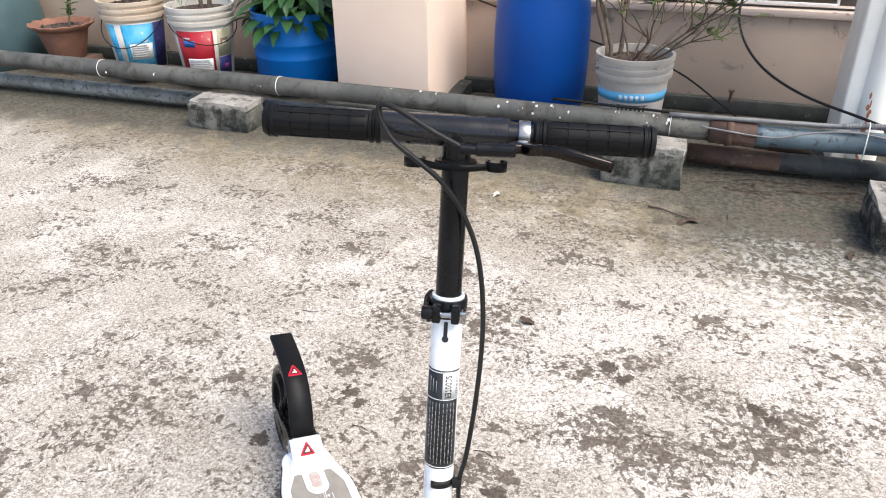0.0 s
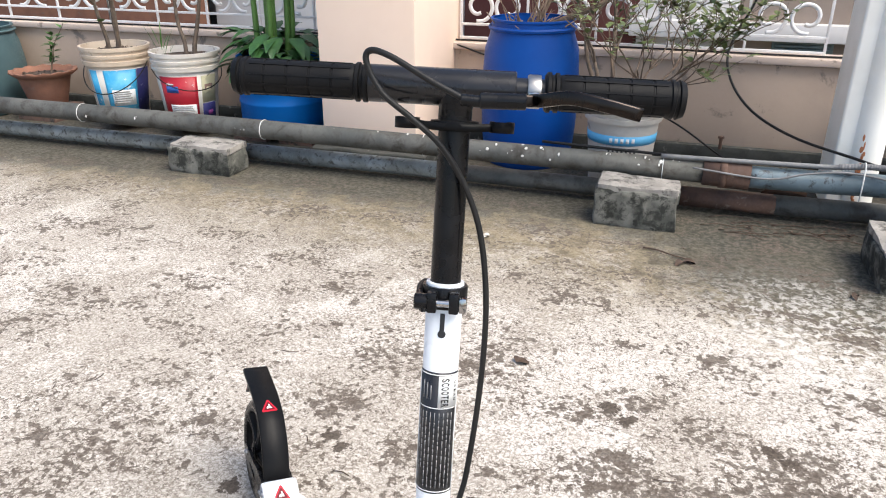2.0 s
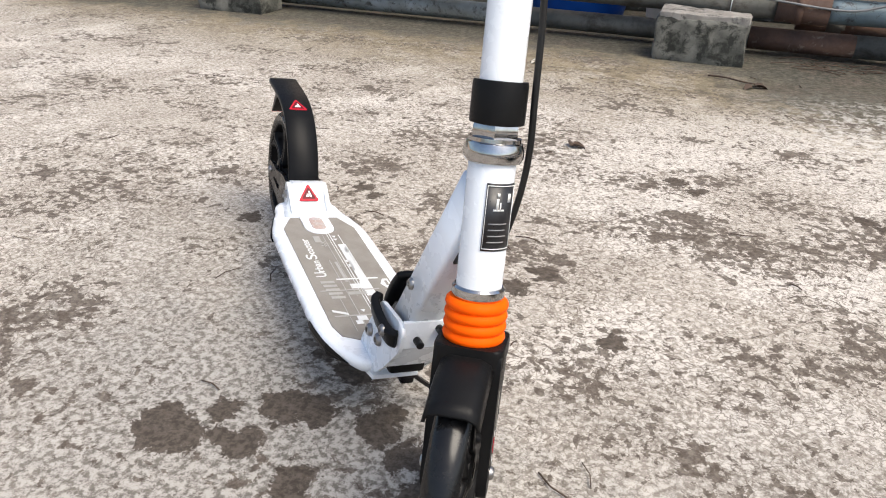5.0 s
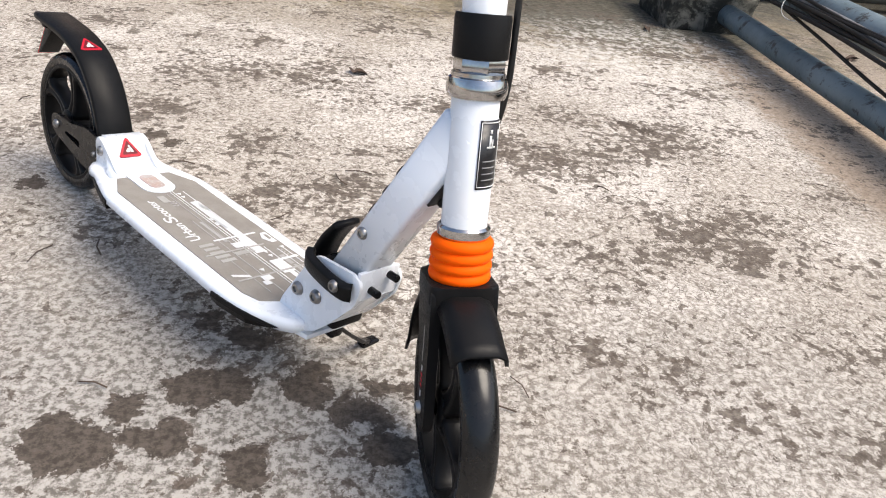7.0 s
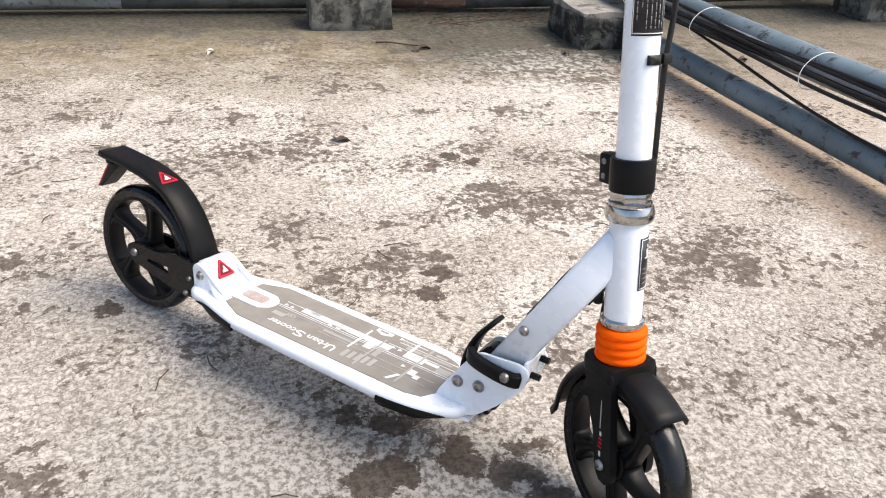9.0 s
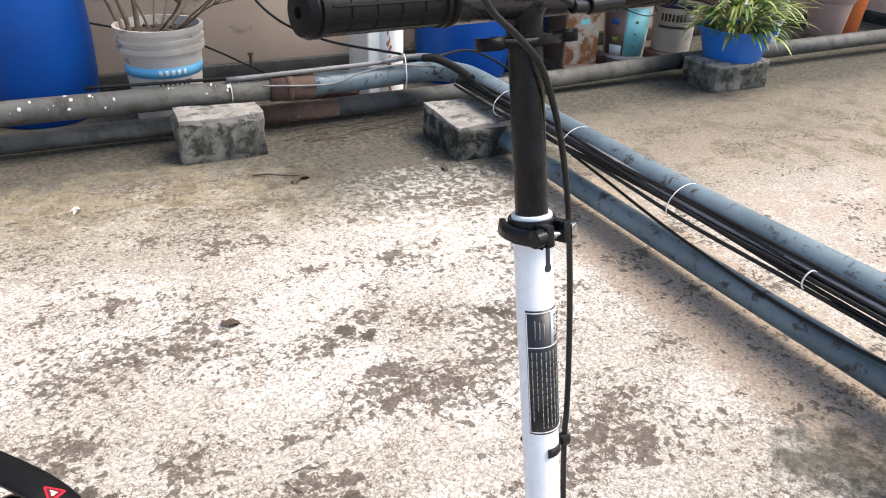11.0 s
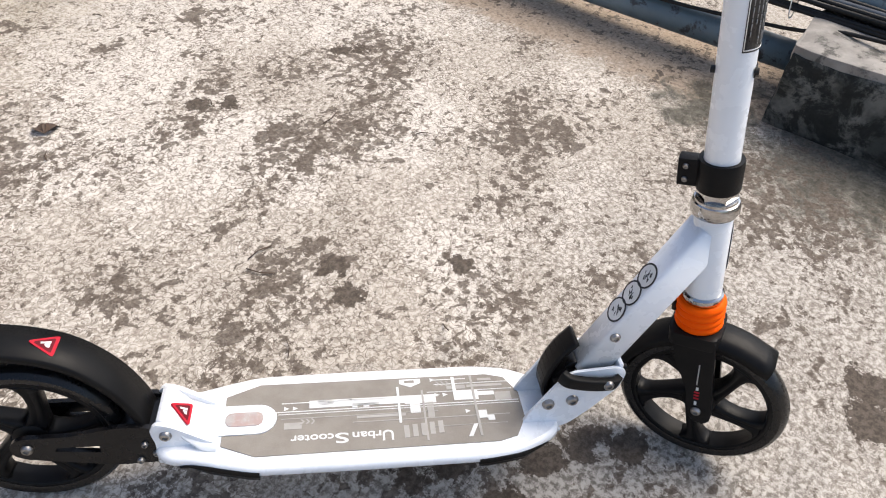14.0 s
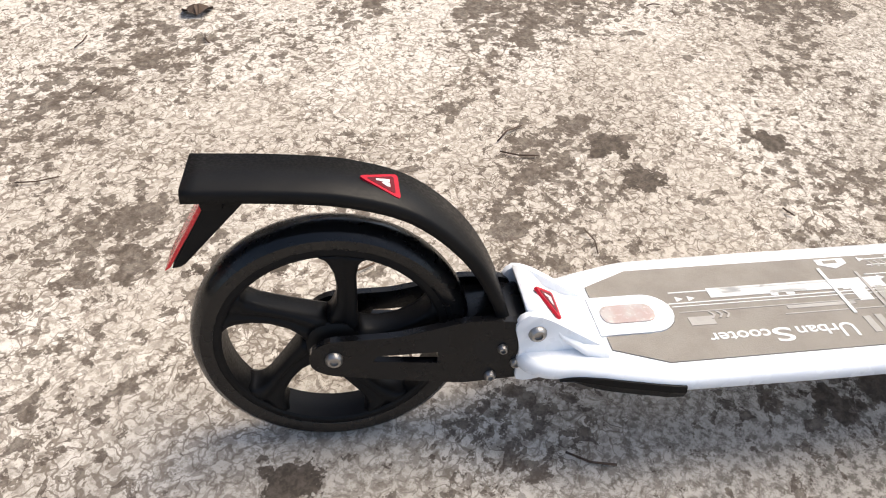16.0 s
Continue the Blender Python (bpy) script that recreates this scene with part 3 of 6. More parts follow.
def build_blocks():
    spots = [((-2.385, 3.43, 0), (-2.07, 3.60, 0.128)), ((-0.44, 3.365, 0), (-0.138, 3.525, 0.158)), ((0.475, 3.04, 0), (0.77, 3.36, 0.128)),
             ((2.02, 3.36, 0), (2.37, 3.60, 0.128)), ((0.497, 0.86, 0), (0.93, 1.30, 0.172)), ((4.37, 3.45, 0), (4.76, 3.74, 0.155)), ((7.15, 3.45, 0), (7.5, 3.7, 0.155))]
    for i, (lo, hi) in enumerate(spots):
        root = thing("concrete_block", pose((lo[0] + hi[0]) / 2, (lo[1] + hi[1]) / 2, 0), "mossy grey concrete block that carries the pipes", "block", "pipe blocks")
        c = Vector(((lo[0] + hi[0]) / 2, (lo[1] + hi[1]) / 2, 0))
        a, b = Vector(lo) - c, Vector(hi) - c
        part("body", rough_block(a, Vector((b.x, b.y, b.z - 0.010)), i + 1, 0.010, 12), "block_black" if i in (2, 4) else "block", root)
        part("mortar_top", rough_block(Vector((a.x + 0.006, a.y + 0.006, b.z - 0.026)), b + Vector((0, 0, 0.004)), i + 11, 0.008, 12), "block_top", root, "paler worn mortar top")


def pipe(points, r, material, parent=None, name="run", seg=24, steps=1):
    path = spline(points, steps) if steps > 1 else [Vector(p) for p in points]
    bm = sweep(path, r, seg)
    return part(name, bm, material, parent)


def band(parent, x_axis, c, r, name="cable_tie", mat="tie_white", w=0.0032):
    prof = [(r, -w / 2), (r + 0.0025, -w / 2), (r + 0.0025, w / 2), (r, w / 2)]
    m = Matrix.Translation(c) @ (Matrix.Rotation(radians(90), 4, "Y") if x_axis else Matrix.Rotation(radians(90), 4, "X"))
    return part(name, lathe(prof, 24, m, True), mat, parent)


def build_pipes():
    up = thing("overhead_pipe", pose(0, 0, 0), "grey weathered pvc pipe lying on blocks along the wall", "pipe", "yard pipes")
    pipe([(-9, 3.62, 0.19), (-6, 3.61, 0.19), (-3, 3.615, 0.188), (-0.05, 3.60, 0.175)], 0.043, "pvc", up, steps=4)
    pipe([(-0.06, 3.60, 0.175), (0.11, 3.597, 0.173)], 0.050, "rust_pipe", up, "coupler")
    pipe([(0.0, 3.599, 0.174), (0.025, 3.599, 0.174)], 0.054, "rust_pipe", up, "coupler")
    pipe([(0.10, 3.597, 0.173), (0.35, 3.60, 0.175), (0.52, 3.60, 0.18), (0.64, 3.565, 0.188), (0.705, 3.48, 0.193), (0.72, 3.36, 0.196), (0.722, 3.0, 0.196), (0.73, 2.1, 0.196), (0.75, 1.2, 0.215), (0.755, 0.3, 0.215), (0.76, -3, 0.2), (0.77, -8.9, 0.2)], 0.042, "pvc_blue", up, "cross_run", steps=6)
    for x, z in ((-3.0, 0.188), (-1.98, 0.184), (-1.2, 0.18), (-0.21, 0.176)):
        band(up, True, (x, 3.612 if x < -1 else 3.6, z), 0.0435)
    rnd = random.Random(4)
    for i in range(70):
        x = rnd.uniform(-1.75, -0.10) if i < 55 else rnd.uniform(-4, -1.8)
        th = radians(rnd.uniform(-10, 75))
        s = rnd.choice((0.002, 0.003, 0.004, 0.006, 0.009))
        bm = bmesh.new()
        m = Matrix.Translation((x, 3.605 - 0.0435 * math.cos(th) + (0.008 if x < -1 else 0), 0.182 + 0.0435 * math.sin(th))) @ Matrix.Rotation(-th, 4, "X") @ Matrix.Diagonal((s * 0.8, 0.0018, s * rnd.uniform(0.6, 1.5), 1))
        bmesh.ops.create_icosphere(bm, subdivisions=1, radius=1, matrix=m)
        part("lime_splash", bm, "limewash", up)
    low = thing("ground_pipe", pose(0, 0, 0), "blue-grey pipe with flaking paint low along the wall", "pipe", "yard pipes")
    pipe([(-9, 3.66, 0.055), (-2.37, 3.665, 0.055)], 0.038, "pvc_grey", low)
    pipe([(-2.15, 3.665, 0.055), (-1.1, 3.665, 0.055)], 0.038, "pvc_grey", low)
    pipe([(-1.11, 3.665, 0.055), (-0.12, 3.645, 0.055)], 0.037, "pvc", low)
    pipe([(-0.13, 3.645, 0.055), (0.22, 3.645, 0.055)], 0.040, "rust_pipe", low)
    pipe([(0.21, 3.645, 0.055), (0.9, 3.655, 0.058), (2.1, 3.665, 0.085)], 0.040, "pvc", low)
    pipe([(2.05, 3.655, 0.085), (4.45, 3.67, 0.10)], 0.042, "pvc", low)
    pipe([(4.7, 3.67, 0.11), (7.3, 3.68, 0.12), (10.9, 3.7, 0.12)], 0.042, "pvc", low)
    mid = thing("joint_pipe", pose(0, 0, 0), "short dark rusted pipe fittings between the pipes", "pipe", "yard pipes")
    pipe([(0.02, 3.70, 0.115), (0.13, 3.70, 0.115)], 0.028, "rust_pipe", mid)
    pipe([(0.12, 3.70, 0.115), (0.18, 3.70, 0.115)], 0.032, "pvc", mid, "socket")
    pipe([(0.17, 3.70, 0.11), (0.33, 3.70, 0.105)], 0.030, "rust_pipe", mid)
    cross = thing("cross_pipe", pose(0, 0, 0), "blue-grey pipe with black scuffs crossing the yard floor", "pipe", "yard pipes")
    pipe([(0.675, 3.10, 0.062), (0.69, 2.2, 0.055), (0.69, 1.24, 0.07)], 0.034, "pvc_blue", cross, steps=4)
    pipe([(0.69, 0.90, 0.07), (0.70, -3, 0.05), (0.7, -8.9, 0.05)], 0.034, "pvc_blue", cross)


def build_cables():
    rnd = random.Random(9)
    bundle = thing("cable_bundle", pose(0, 0, 0), "bundle of black cables tied along the cross pipe", "cables")
    for k in range(7):
        pts = []
        off = (0.668 - 0.009 * (k % 4), 0.206 + 0.012 * (k // 4) - 0.010 * (k % 4))
        for i in range(14):
            y = 3.40 - i * 0.33
            tie = 0.35 + 0.65 * abs(math.sin(i * 1.3 + k))
            sag = -0.012 * (0.5 + 0.5 * math.sin(i * 1.7 + k * 2.1)) * tie
            pts.append((off[0] + 0.012 * (3.4 - y) + 0.005 * math.sin(i * 1.1 + k * 1.9) * tie, y, off[1] + sag + 0.004 * max(0, 2.2 - y)))
        part("cable", sweep(spline(pts, 5), 0.0055 if k else 0.009, 8), "cable" if k else "cable_grey", bundle)
    for y, x in ((2.62, 0.722), (2.13, 0.73), (1.36, 0.745), (3.05, 0.72)):
        prof = [Vector((x - 0.040 + 0.064 * math.cos(radians(a)), y + 0.010 * math.sin(radians(a + 40)), 0.197 + 0.043 * math.sin(radians(a)) + 0.012 * math.cos(radians(a)))) for a in range(0, 361, 15)]
        part("cable_tie", sweep(prof, 0.0013, 6), "tie_white", bundle)
    for y in (2.9, 1.7):
        band(bundle, False, (0.645 + 0.012 * (3.4 - y), y, 0.196), 0.022, w=0.003)
    thin = thing("loose_cable", pose(0, 0, 0), "thin black cable lying along the low cross pipe", "cable")
    pts = [(0.66, 3.30, 0.22), (0.66, 2.9, 0.19), (0.665, 2.5, 0.15), (0.672, 2.1, 0.105), (0.665, 1.7, 0.10), (0.66, 1.35, 0.135), (0.62, 1.2, 0.185), (0.60, 0.9, 0.185), (0.6, 0.2, 0.006), (0.6, -2, 0.006)]
    part("cable", sweep(spline(pts, 6), 0.0045, 8), "cable", thin)
    along = thing("wall_cables", pose(0, 0, 0), "black and grey cables running over the wall pipes", "cables")
    part("cable", sweep(spline([(-0.22, 3.585, 0.228), (0.1, 3.58, 0.235), (0.38, 3.575, 0.243), (0.52, 3.56, 0.26), (0.60, 3.52, 0.262), (0.66, 3.40, 0.245)], 8), 0.009, 10), "cable_grey", along)
    part("cable", sweep(spline([(-0.7, 3.66, 0.225), (-0.2, 3.615, 0.226), (0.15, 3.60, 0.232), (0.45, 3.585, 0.245), (0.60, 3.50, 0.27), (0.64, 3.38, 0.232)], 8), 0.006, 8), "cable", along)
    bm = bmesh.new()
    path = spline([(0.40, 3.575, 0.245), (0.50, 3.562, 0.258), (0.58, 3.535, 0.262)], 30)
    sweep(path, 0.011, 12, bm)
    for i, v in enumerate(bm.verts):
        c = path[i // 12]
        v.co = c + (v.co - c) * (1.16 if (i // 12) % 3 == 0 else 0.95)
    part("corrugated_sleeve", bm, "cable_grey", along)
    part("cable", sweep(spline([(-0.1, 3.54, 0.205), (0.16, 3.545, 0.185), (0.3, 3.545, 0.218), (0.44, 3.54, 0.235), (0.6, 3.50, 0.225)], 8), 0.004, 8), "cable_grey", along)
    tape = [(0.56, 3.54, 0.255), (0.60, 3.50, 0.258), (0.64, 3.42, 0.243), (0.66, 3.30, 0.225)]
    part("tape_wrap", sweep(spline(tape, 6), 0.016, 10), "cable", along, "black tape round the joint")
    part("cable_tie", sweep(spline([(0.475, 3.515, 0.14), (0.472, 3.50, 0.2), (0.475, 3.53, 0.275), (0.472, 3.57, 0.262)], 5), 0.0025, 6), "tie_white", along)
    hang = thing("hanging_cable", pose(0, 0, 0), "black cable hanging in a loop before the wall", "cable")
    pts = [(0.18, 4.36, 1.25), (0.10, 4.34, 0.80), (0.02, 4.30, 0.60), (0.0, 4.24, 0.50), (0.04, 4.14, 0.40), (0.13, 4.02, 0.32), (0.27, 3.85, 0.275), (0.45, 3.66, 0.262), (0.60, 3.56, 0.25), (0.9, 3.74, 0.21), (1.2, 3.80, 0.05)]
    part("cable", sweep(spline(pts, 8), 0.0055, 8), "cable", hang)
    low = thing("wall_foot_cable", pose(0, 0, 0), "thin black cable along the foot of the wall", "cable")
    pts = [(-1.3, 4.40, 0.49), (-1.1, 4.36, 0.44), (-0.6, 4.36, 0.30), (-0.25, 4.30, 0.22), (0.0, 4.10, 0.12), (0.15, 3.95, 0.06), (0.32, 3.85, 0.02)]
    part("cable", sweep(spline(pts, 8), 0.0045, 8), "cable", low)
    rail = thing("rail_cable", pose(0, 0, 0), "thin black cable lying along the wall coping", "cable")
    part("cable", sweep(spline([(-4.5, 4.44, 0.506), (-3, 4.43, 0.508), (-1.5, 4.44, 0.507), (-0.4, 4.44, 0.508), (0.2, 4.43, 0.507), (1.2, 4.44, 0.508), (3, 4.44, 0.507)], 8), 0.005, 8), "cable", rail)


def build_post():
    root = thing("drain_post", pose(0.53, 3.83, 0), "off-white painted post with a round drain pipe and rust streak", "post")
    part("post", rbox((-0.112, -0.03, 0), (0.03, 0.22, 2.6), 0.012, 3), "post_white", root)
    part("drain_pipe", lathe([(0, 0), (0.062, 0), (0.062, 2.6), (0, 2.6)], 32), "post_white", root)
    bm = bmesh.new()
    rnd = random.Random(3)
    for i in range(14):
        th, z = radians(-112 + rnd.uniform(-9, 9)), 0.31 - 0.02 * i + rnd.uniform(-0.01, 0.01)
        bmesh.ops.create_icosphere(bm, subdivisions=2, radius=1, matrix=Matrix.Translation((0.0617 * math.cos(th), 0.0617 * math.sin(th), max(z, 0.02))) @ Matrix.Rotation(th, 4, "Z") @ Matrix.Diagonal((0.0012, rnd.uniform(0.003, 0.007), rnd.uniform(0.008, 0.018), 1)))
    part("rust_streak", bm, "rust_stain", root, "orange rust streak")


def build_grille():
    def scroll(cx, cz, r, flip):
        pts = []
        for k in range(16):
            a = radians(-100 + k * 26)
            rr = r * (1 - 0.6 * max(0, (k - 5)) / 10)
            pts.append((cx + flip * rr * math.cos(a), 0, cz + rr * math.sin(a)))
        return sweep(spline(pts, 3), 0.006, 6, section=[(-0.004, -0.009), (0.004, -0.009), (0.004, 0.009), (-0.004, 0.009)])
    for x0, x1 in ((-1.30, 0.42), (0.62, 2.5), (2.5, 4.4), (-3.5, -1.8), (-5.4, -3.5)):
        root = thing("iron_grille", pose(0, WALL_Y + 0.07, 0), "white painted wrought iron grille with scrolls on the parapet", "grille", "parapet grilles")
        for z in (0.508, 0.575, 0.93):
            part("rail", rbox((x0, -0.008, z), (x1, 0.008, z + 0.012), 0.002), "iron_white", root)
        n = max(2, round((x1 - x0) / 0.36))
        for i in range(n + 1):
            x = x0 + (x1 - x0) * i / n
            part("bar", rbox((x - 0.006, -0.006, 0.50), (x + 0.006, 0.006, 0.96), 0.002), "iron_white", root)
            if i < n:
                w = (x1 - x0) / n
                part("scroll", scroll(x + w * 0.27, 0.664, w * 0.20, 1), "iron_white", root)
                part("scroll", scroll(x + w * 0.73, 0.664, w * 0.20, -1), "iron_white", root)
                part("scroll", scroll(x + w * 0.27, 0.838, w * 0.20, 1), "iron_white", root)
                part("scroll", scroll(x + w * 0.73, 0.838, w * 0.20, -1), "iron_white", root)


def build_house():
    root = thing("neighbour_house", pose(0, 6.6, 0), "neighbouring house with maroon, white and tan walls", "house")
    part("wall", rbox((-1.9, 0, 0), (-0.55, 0.2, 3.2), 0.01), "maroon", root, "maroon painted wall")
    part("wall", rbox((-0.55, 0, 0), (0.15, 0.2, 3.2), 0.01), "pale_wall", root, "white painted wall")
    part("wall", rbox((0.15, 0, 0), (9.0, 0.2, 3.2), 0.01), "tan_wall", root, "tan plastered wall")
    part("wall", rbox((-4.4, 0.3, 0), (-1.9, 0.5, 3.2), 0.01), "pale_wall", root, "white painted wall")
    part("wall", rbox((-9.0, 0, 0), (-4.4, 0.2, 3.2), 0.01), "terracotta", root, "brick red wall")
    part("ledge", rbox((-0.6, -0.12, 0.30), (1.2, 0.0, 0.42), 0.01), "pale_wall", root, "white ledge")
    vent = part("louvre_vent", rbox((0.40, -0.05, 0.20), (0.80, 0.0, 0.36), 0.006), "louvre", root)
    for k in range(6):
        part("slat", rbox((0.42, -0.075, 0.215 + 0.023 * k), (0.78, -0.05, 0.226 + 0.023 * k), 0.002), "louvre", vent)
    part("roof", rbox((-9.2, -0.3, 3.2), (9.2, 3.0, 3.35), 0.01), "tan_wall", root)
    part("wall", rbox((-9.0, 2.6, 0), (9.0, 2.8, 3.2), 0.01), "tan_wall", root, "tan plastered wall")


# ---- planters ----
def ribbed_bucket(root, r_top, r_bot, h, body_mat, rim_mat=None):
    prof = [(0, 0.004), (r_bot - 0.01, 0.004), (r_bot, 0.0), (r_bot + 0.002, 0.012)]
    k = lambda z: r_bot + (r_top - r_bot) * z / h
    prof += [(k(h * 0.4), h * 0.4), (k(h * 0.76), h * 0.76)]
    prof += [(k(h * 0.76) + 0.012, h * 0.765), (k(h * 0.82) + 0.012, h * 0.82), (k(h * 0.82), h * 0.825), (k(h * 0.86), h * 0.86),
             (k(h * 0.86) + 0.010, h * 0.865), (k(h * 0.90) + 0.010, h * 0.90), (k(h * 0.90), h * 0.905), (k(h * 0.95), h * 0.945), (k(h * 0.95) + 0.009, h * 0.95), (r_top + 0.009, h), (r_top - 0.004, h), (k(h * 0.8) - 0.008, h * 0.8), (0, h * 0.8)]
    return part("body", lathe(prof, 56), body_mat, root)


def wrap(root, name, r0, r1, z0, z1, a0, a1, mat, off=0.0012, label="", steps=14, parent=None):
    """A thin sheet wrapped on a cone between two heights and angles."""
    bm = bmesh.new()
    cols = []
    for i in range(steps + 1):
        a = radians(a0 + (a1 - a0) * i / steps)
        cols.append([[bm.verts.new(((r + o) * math.cos(a), (r + o) * math.sin(a), z)) for z, r in ((z0, r0), (z1, r1))] for o in (off - 0.0008, off)])
    for a, b in zip(cols, cols[1:]):
        bm.faces.new((a[1][0], b[1][0], b[1][1], a[1][1]))
        bm.faces.new((a[0][0], a[0][1], b[0][1], b[0][0]))
        for k in (0, 1):
            bm.faces.new((a[0][k], b[0][k], b[1][k], a[1][k]))
    for c in (cols[0], cols[-1]):
        bm.faces.new((c[0][0], c[1][0], c[1][1], c[0][1]))
    for f in bm.faces:
        f.smooth = len(f.verts) == 4
    return part(name, bm, mat, parent or root, label)


def soil(root, r, z, seed=0):
    bm = bmesh.new()
    rnd = random.Random(seed)
    n, rings = 28, 6
    c = bm.verts.new((0, 0, z + 0.012))
    prev = None
    for j in range(1, rings + 1):
        ring = [bm.verts.new((r * j / rings * math.cos(2 * math.pi * i / n), r * j / rings * math.sin(2 * math.pi * i / n), z + rnd.uniform(-0.006, 0.010) * (j < rings))) for i in range(n)]
        for i in range(n):
            if prev is None:
                bm.faces.new((c, ring[i], ring[(i + 1) % n]))
            else:
                bm.faces.new((prev[i], ring[i], ring[(i + 1) % n], prev[(i + 1) % n]))
        prev = ring
    for i in range(30):
        a, d = rnd.uniform(0, 6.28), r * 0.85 * math.sqrt(rnd.random())
        bmesh.ops.create_icosphere(bm, subdivisions=1, radius=rnd.uniform(0.004, 0.012), matrix=Matrix.Translation((d * math.cos(a), d * math.sin(a), z + 0.006)))
    return part("soil", bm, "soil", root, "dark crumbly soil")


def handle(root, r, z, a0, drop, mat="cable"):
    pts = []
    for k in range(13):
        a = radians(a0 + 180 * k / 12)
        t = math.sin(math.pi * k / 12)
        pts.append(((r + 0.012) * math.cos(a), (r + 0.012) * math.sin(a), z - drop * t))
    part("handle", sweep(spline(pts, 3), 0.0028, 6), mat, root, "black wire handle")


def bars_on(root, parent, r0, r1, z0, z1, a0, a1, rows, mat, seed, off=0.0022):
    """Unreadable lines of print as plain bars."""
    rnd = random.Random(seed)
    for i in range(rows):
        z = z1 - (z1 - z0) * (i + 0.5) / rows
        h = (z1 - z0) / rows * 0.28
        rr = r0 + (r1 - r0) * (z - z0) / (z1 - z0)
        wrap(root, "print_line", rr, rr, z - h, z + h, a0, a0 + (a1 - a0) * rnd.uniform(0.7, 1.0), mat, off, parent=parent, steps=6)


def drum(name, x, y, r_rim, r_mid, h, mat, label, low=0.0):
    root = thing(name, pose(x, y, low), label, "drum", "plastic drums")
    prof = [(0, 0.0), (r_mid * 0.86, 0), (r_mid * 0.90, 0.015), (r_mid * 0.93, h * 0.07), (r_mid * 0.985, h * 0.25), (r_mid, h * 0.45), (r_mid * 0.99, h * 0.62), (r_mid * 0.955, h * 0.80), (r_rim * 0.97, h * 0.90), (r_rim * 0.96, h * 0.92)]
    part("body", lathe(prof + [(r_rim * 0.94, h * 0.94), (r_rim * 0.94, h), (r_rim * 0.90, h), (r_rim * 0.9, h * 0.86), (0, h * 0.86)], 64), mat, root)
    part("rim", lathe([(r_rim * 0.95, h * 0.925), (r_rim * 1.0, h * 0.93), (r_rim * 1.015, h * 0.945), (r_rim * 0.99, h * 0.955), (r_rim * 0.95, h * 0.955)], 64, None, True), mat, root)
    part("lip", lathe([(r_rim * 0.945, h * 0.985), (r_rim * 0.965, h * 0.99), (r_rim * 0.965, h * 1.003), (r_rim * 0.90, h * 1.004), (r_rim * 0.90, h * 0.99)], 64, None, True), mat, root)
    return root


def pot(name, x, y, z, r_top, r_bot, h, mat, label, wavy=0.0, group="plant pots"):
    root = thing(name, pose(x, y, z), label, "plant pot", group)
    k = lambda t: r_bot + (r_top - r_bot) * t
    prof = [(0, 0.002), (r_bot - 0.004, 0), (r_bot, 0.006), (k(0.5), h * 0.5), (k(0.82), h * 0.82), (k(0.84) + 0.006, h * 0.83), (r_top + 0.012, h * 0.95), (r_top + 0.012, h), (r_top - 0.006, h), (k(0.8) - 0.008, h * 0.82), (0, h * 0.82)]
    bm = lathe(prof, 48)
    if wavy:
        for v in bm.verts:
            if v.co.z > h * 0.9:
                a = math.atan2(v.co.y, v.co.x)
                s = 1 + wavy * math.sin(a * 14) + 0.12
                v.co.x, v.co.y = v.co.x * s, v.co.y * s
                v.co.z += 0.004 * math.sin(a * 14)
    part("body", bm, mat, root)
    soil(root, k(0.8) - 0.006, h * 0.86, int(abs(x * 100)))
    return root


def leaf_bm(bm, base, direction, length, width, droop=0.3, fold=0.25, up=Vector((0, 0, 1)), n=5):
    """One leaf blade with a keel, pointed, bending down along its length."""
    d = direction.normalized()
    side = d.cross(up)
    side = side.normalized() if side.length > 1e-3 else Vector((1, 0, 0))
    nor = side.cross(d)
    p = base.copy()
    prev = None
    for i in range(n + 1):
        t = i / n
        w = width * math.sin(math.pi * min(1, 0.08 + 0.92 * t) ** 0.75) * 0.5 if i < n else 0.0
        if i == 0:
            w = width * 0.08
        mid = bm.verts.new(p)
        if w > 1e-5:
            cur = (bm.verts.new(p + side * w + nor * w * fold), mid, bm.verts.new(p - side * w + nor * w * fold))
        else:
            cur = (mid, mid, mid)
        if prev:
            for a, b in ((0, 1), (1, 2)):
                vs = []
                for v in (prev[a], prev[b], cur[b], cur[a]):
                    if v not in vs:
                        vs.append(v)
                if len(vs) > 2:
                    bm.faces.new(vs).smooth = True
        prev = cur
        d = (d + Vector((0, 0, -1)) * droop / n).normalized()
        nor = side.cross(d)
        p = p + d * (length / n)


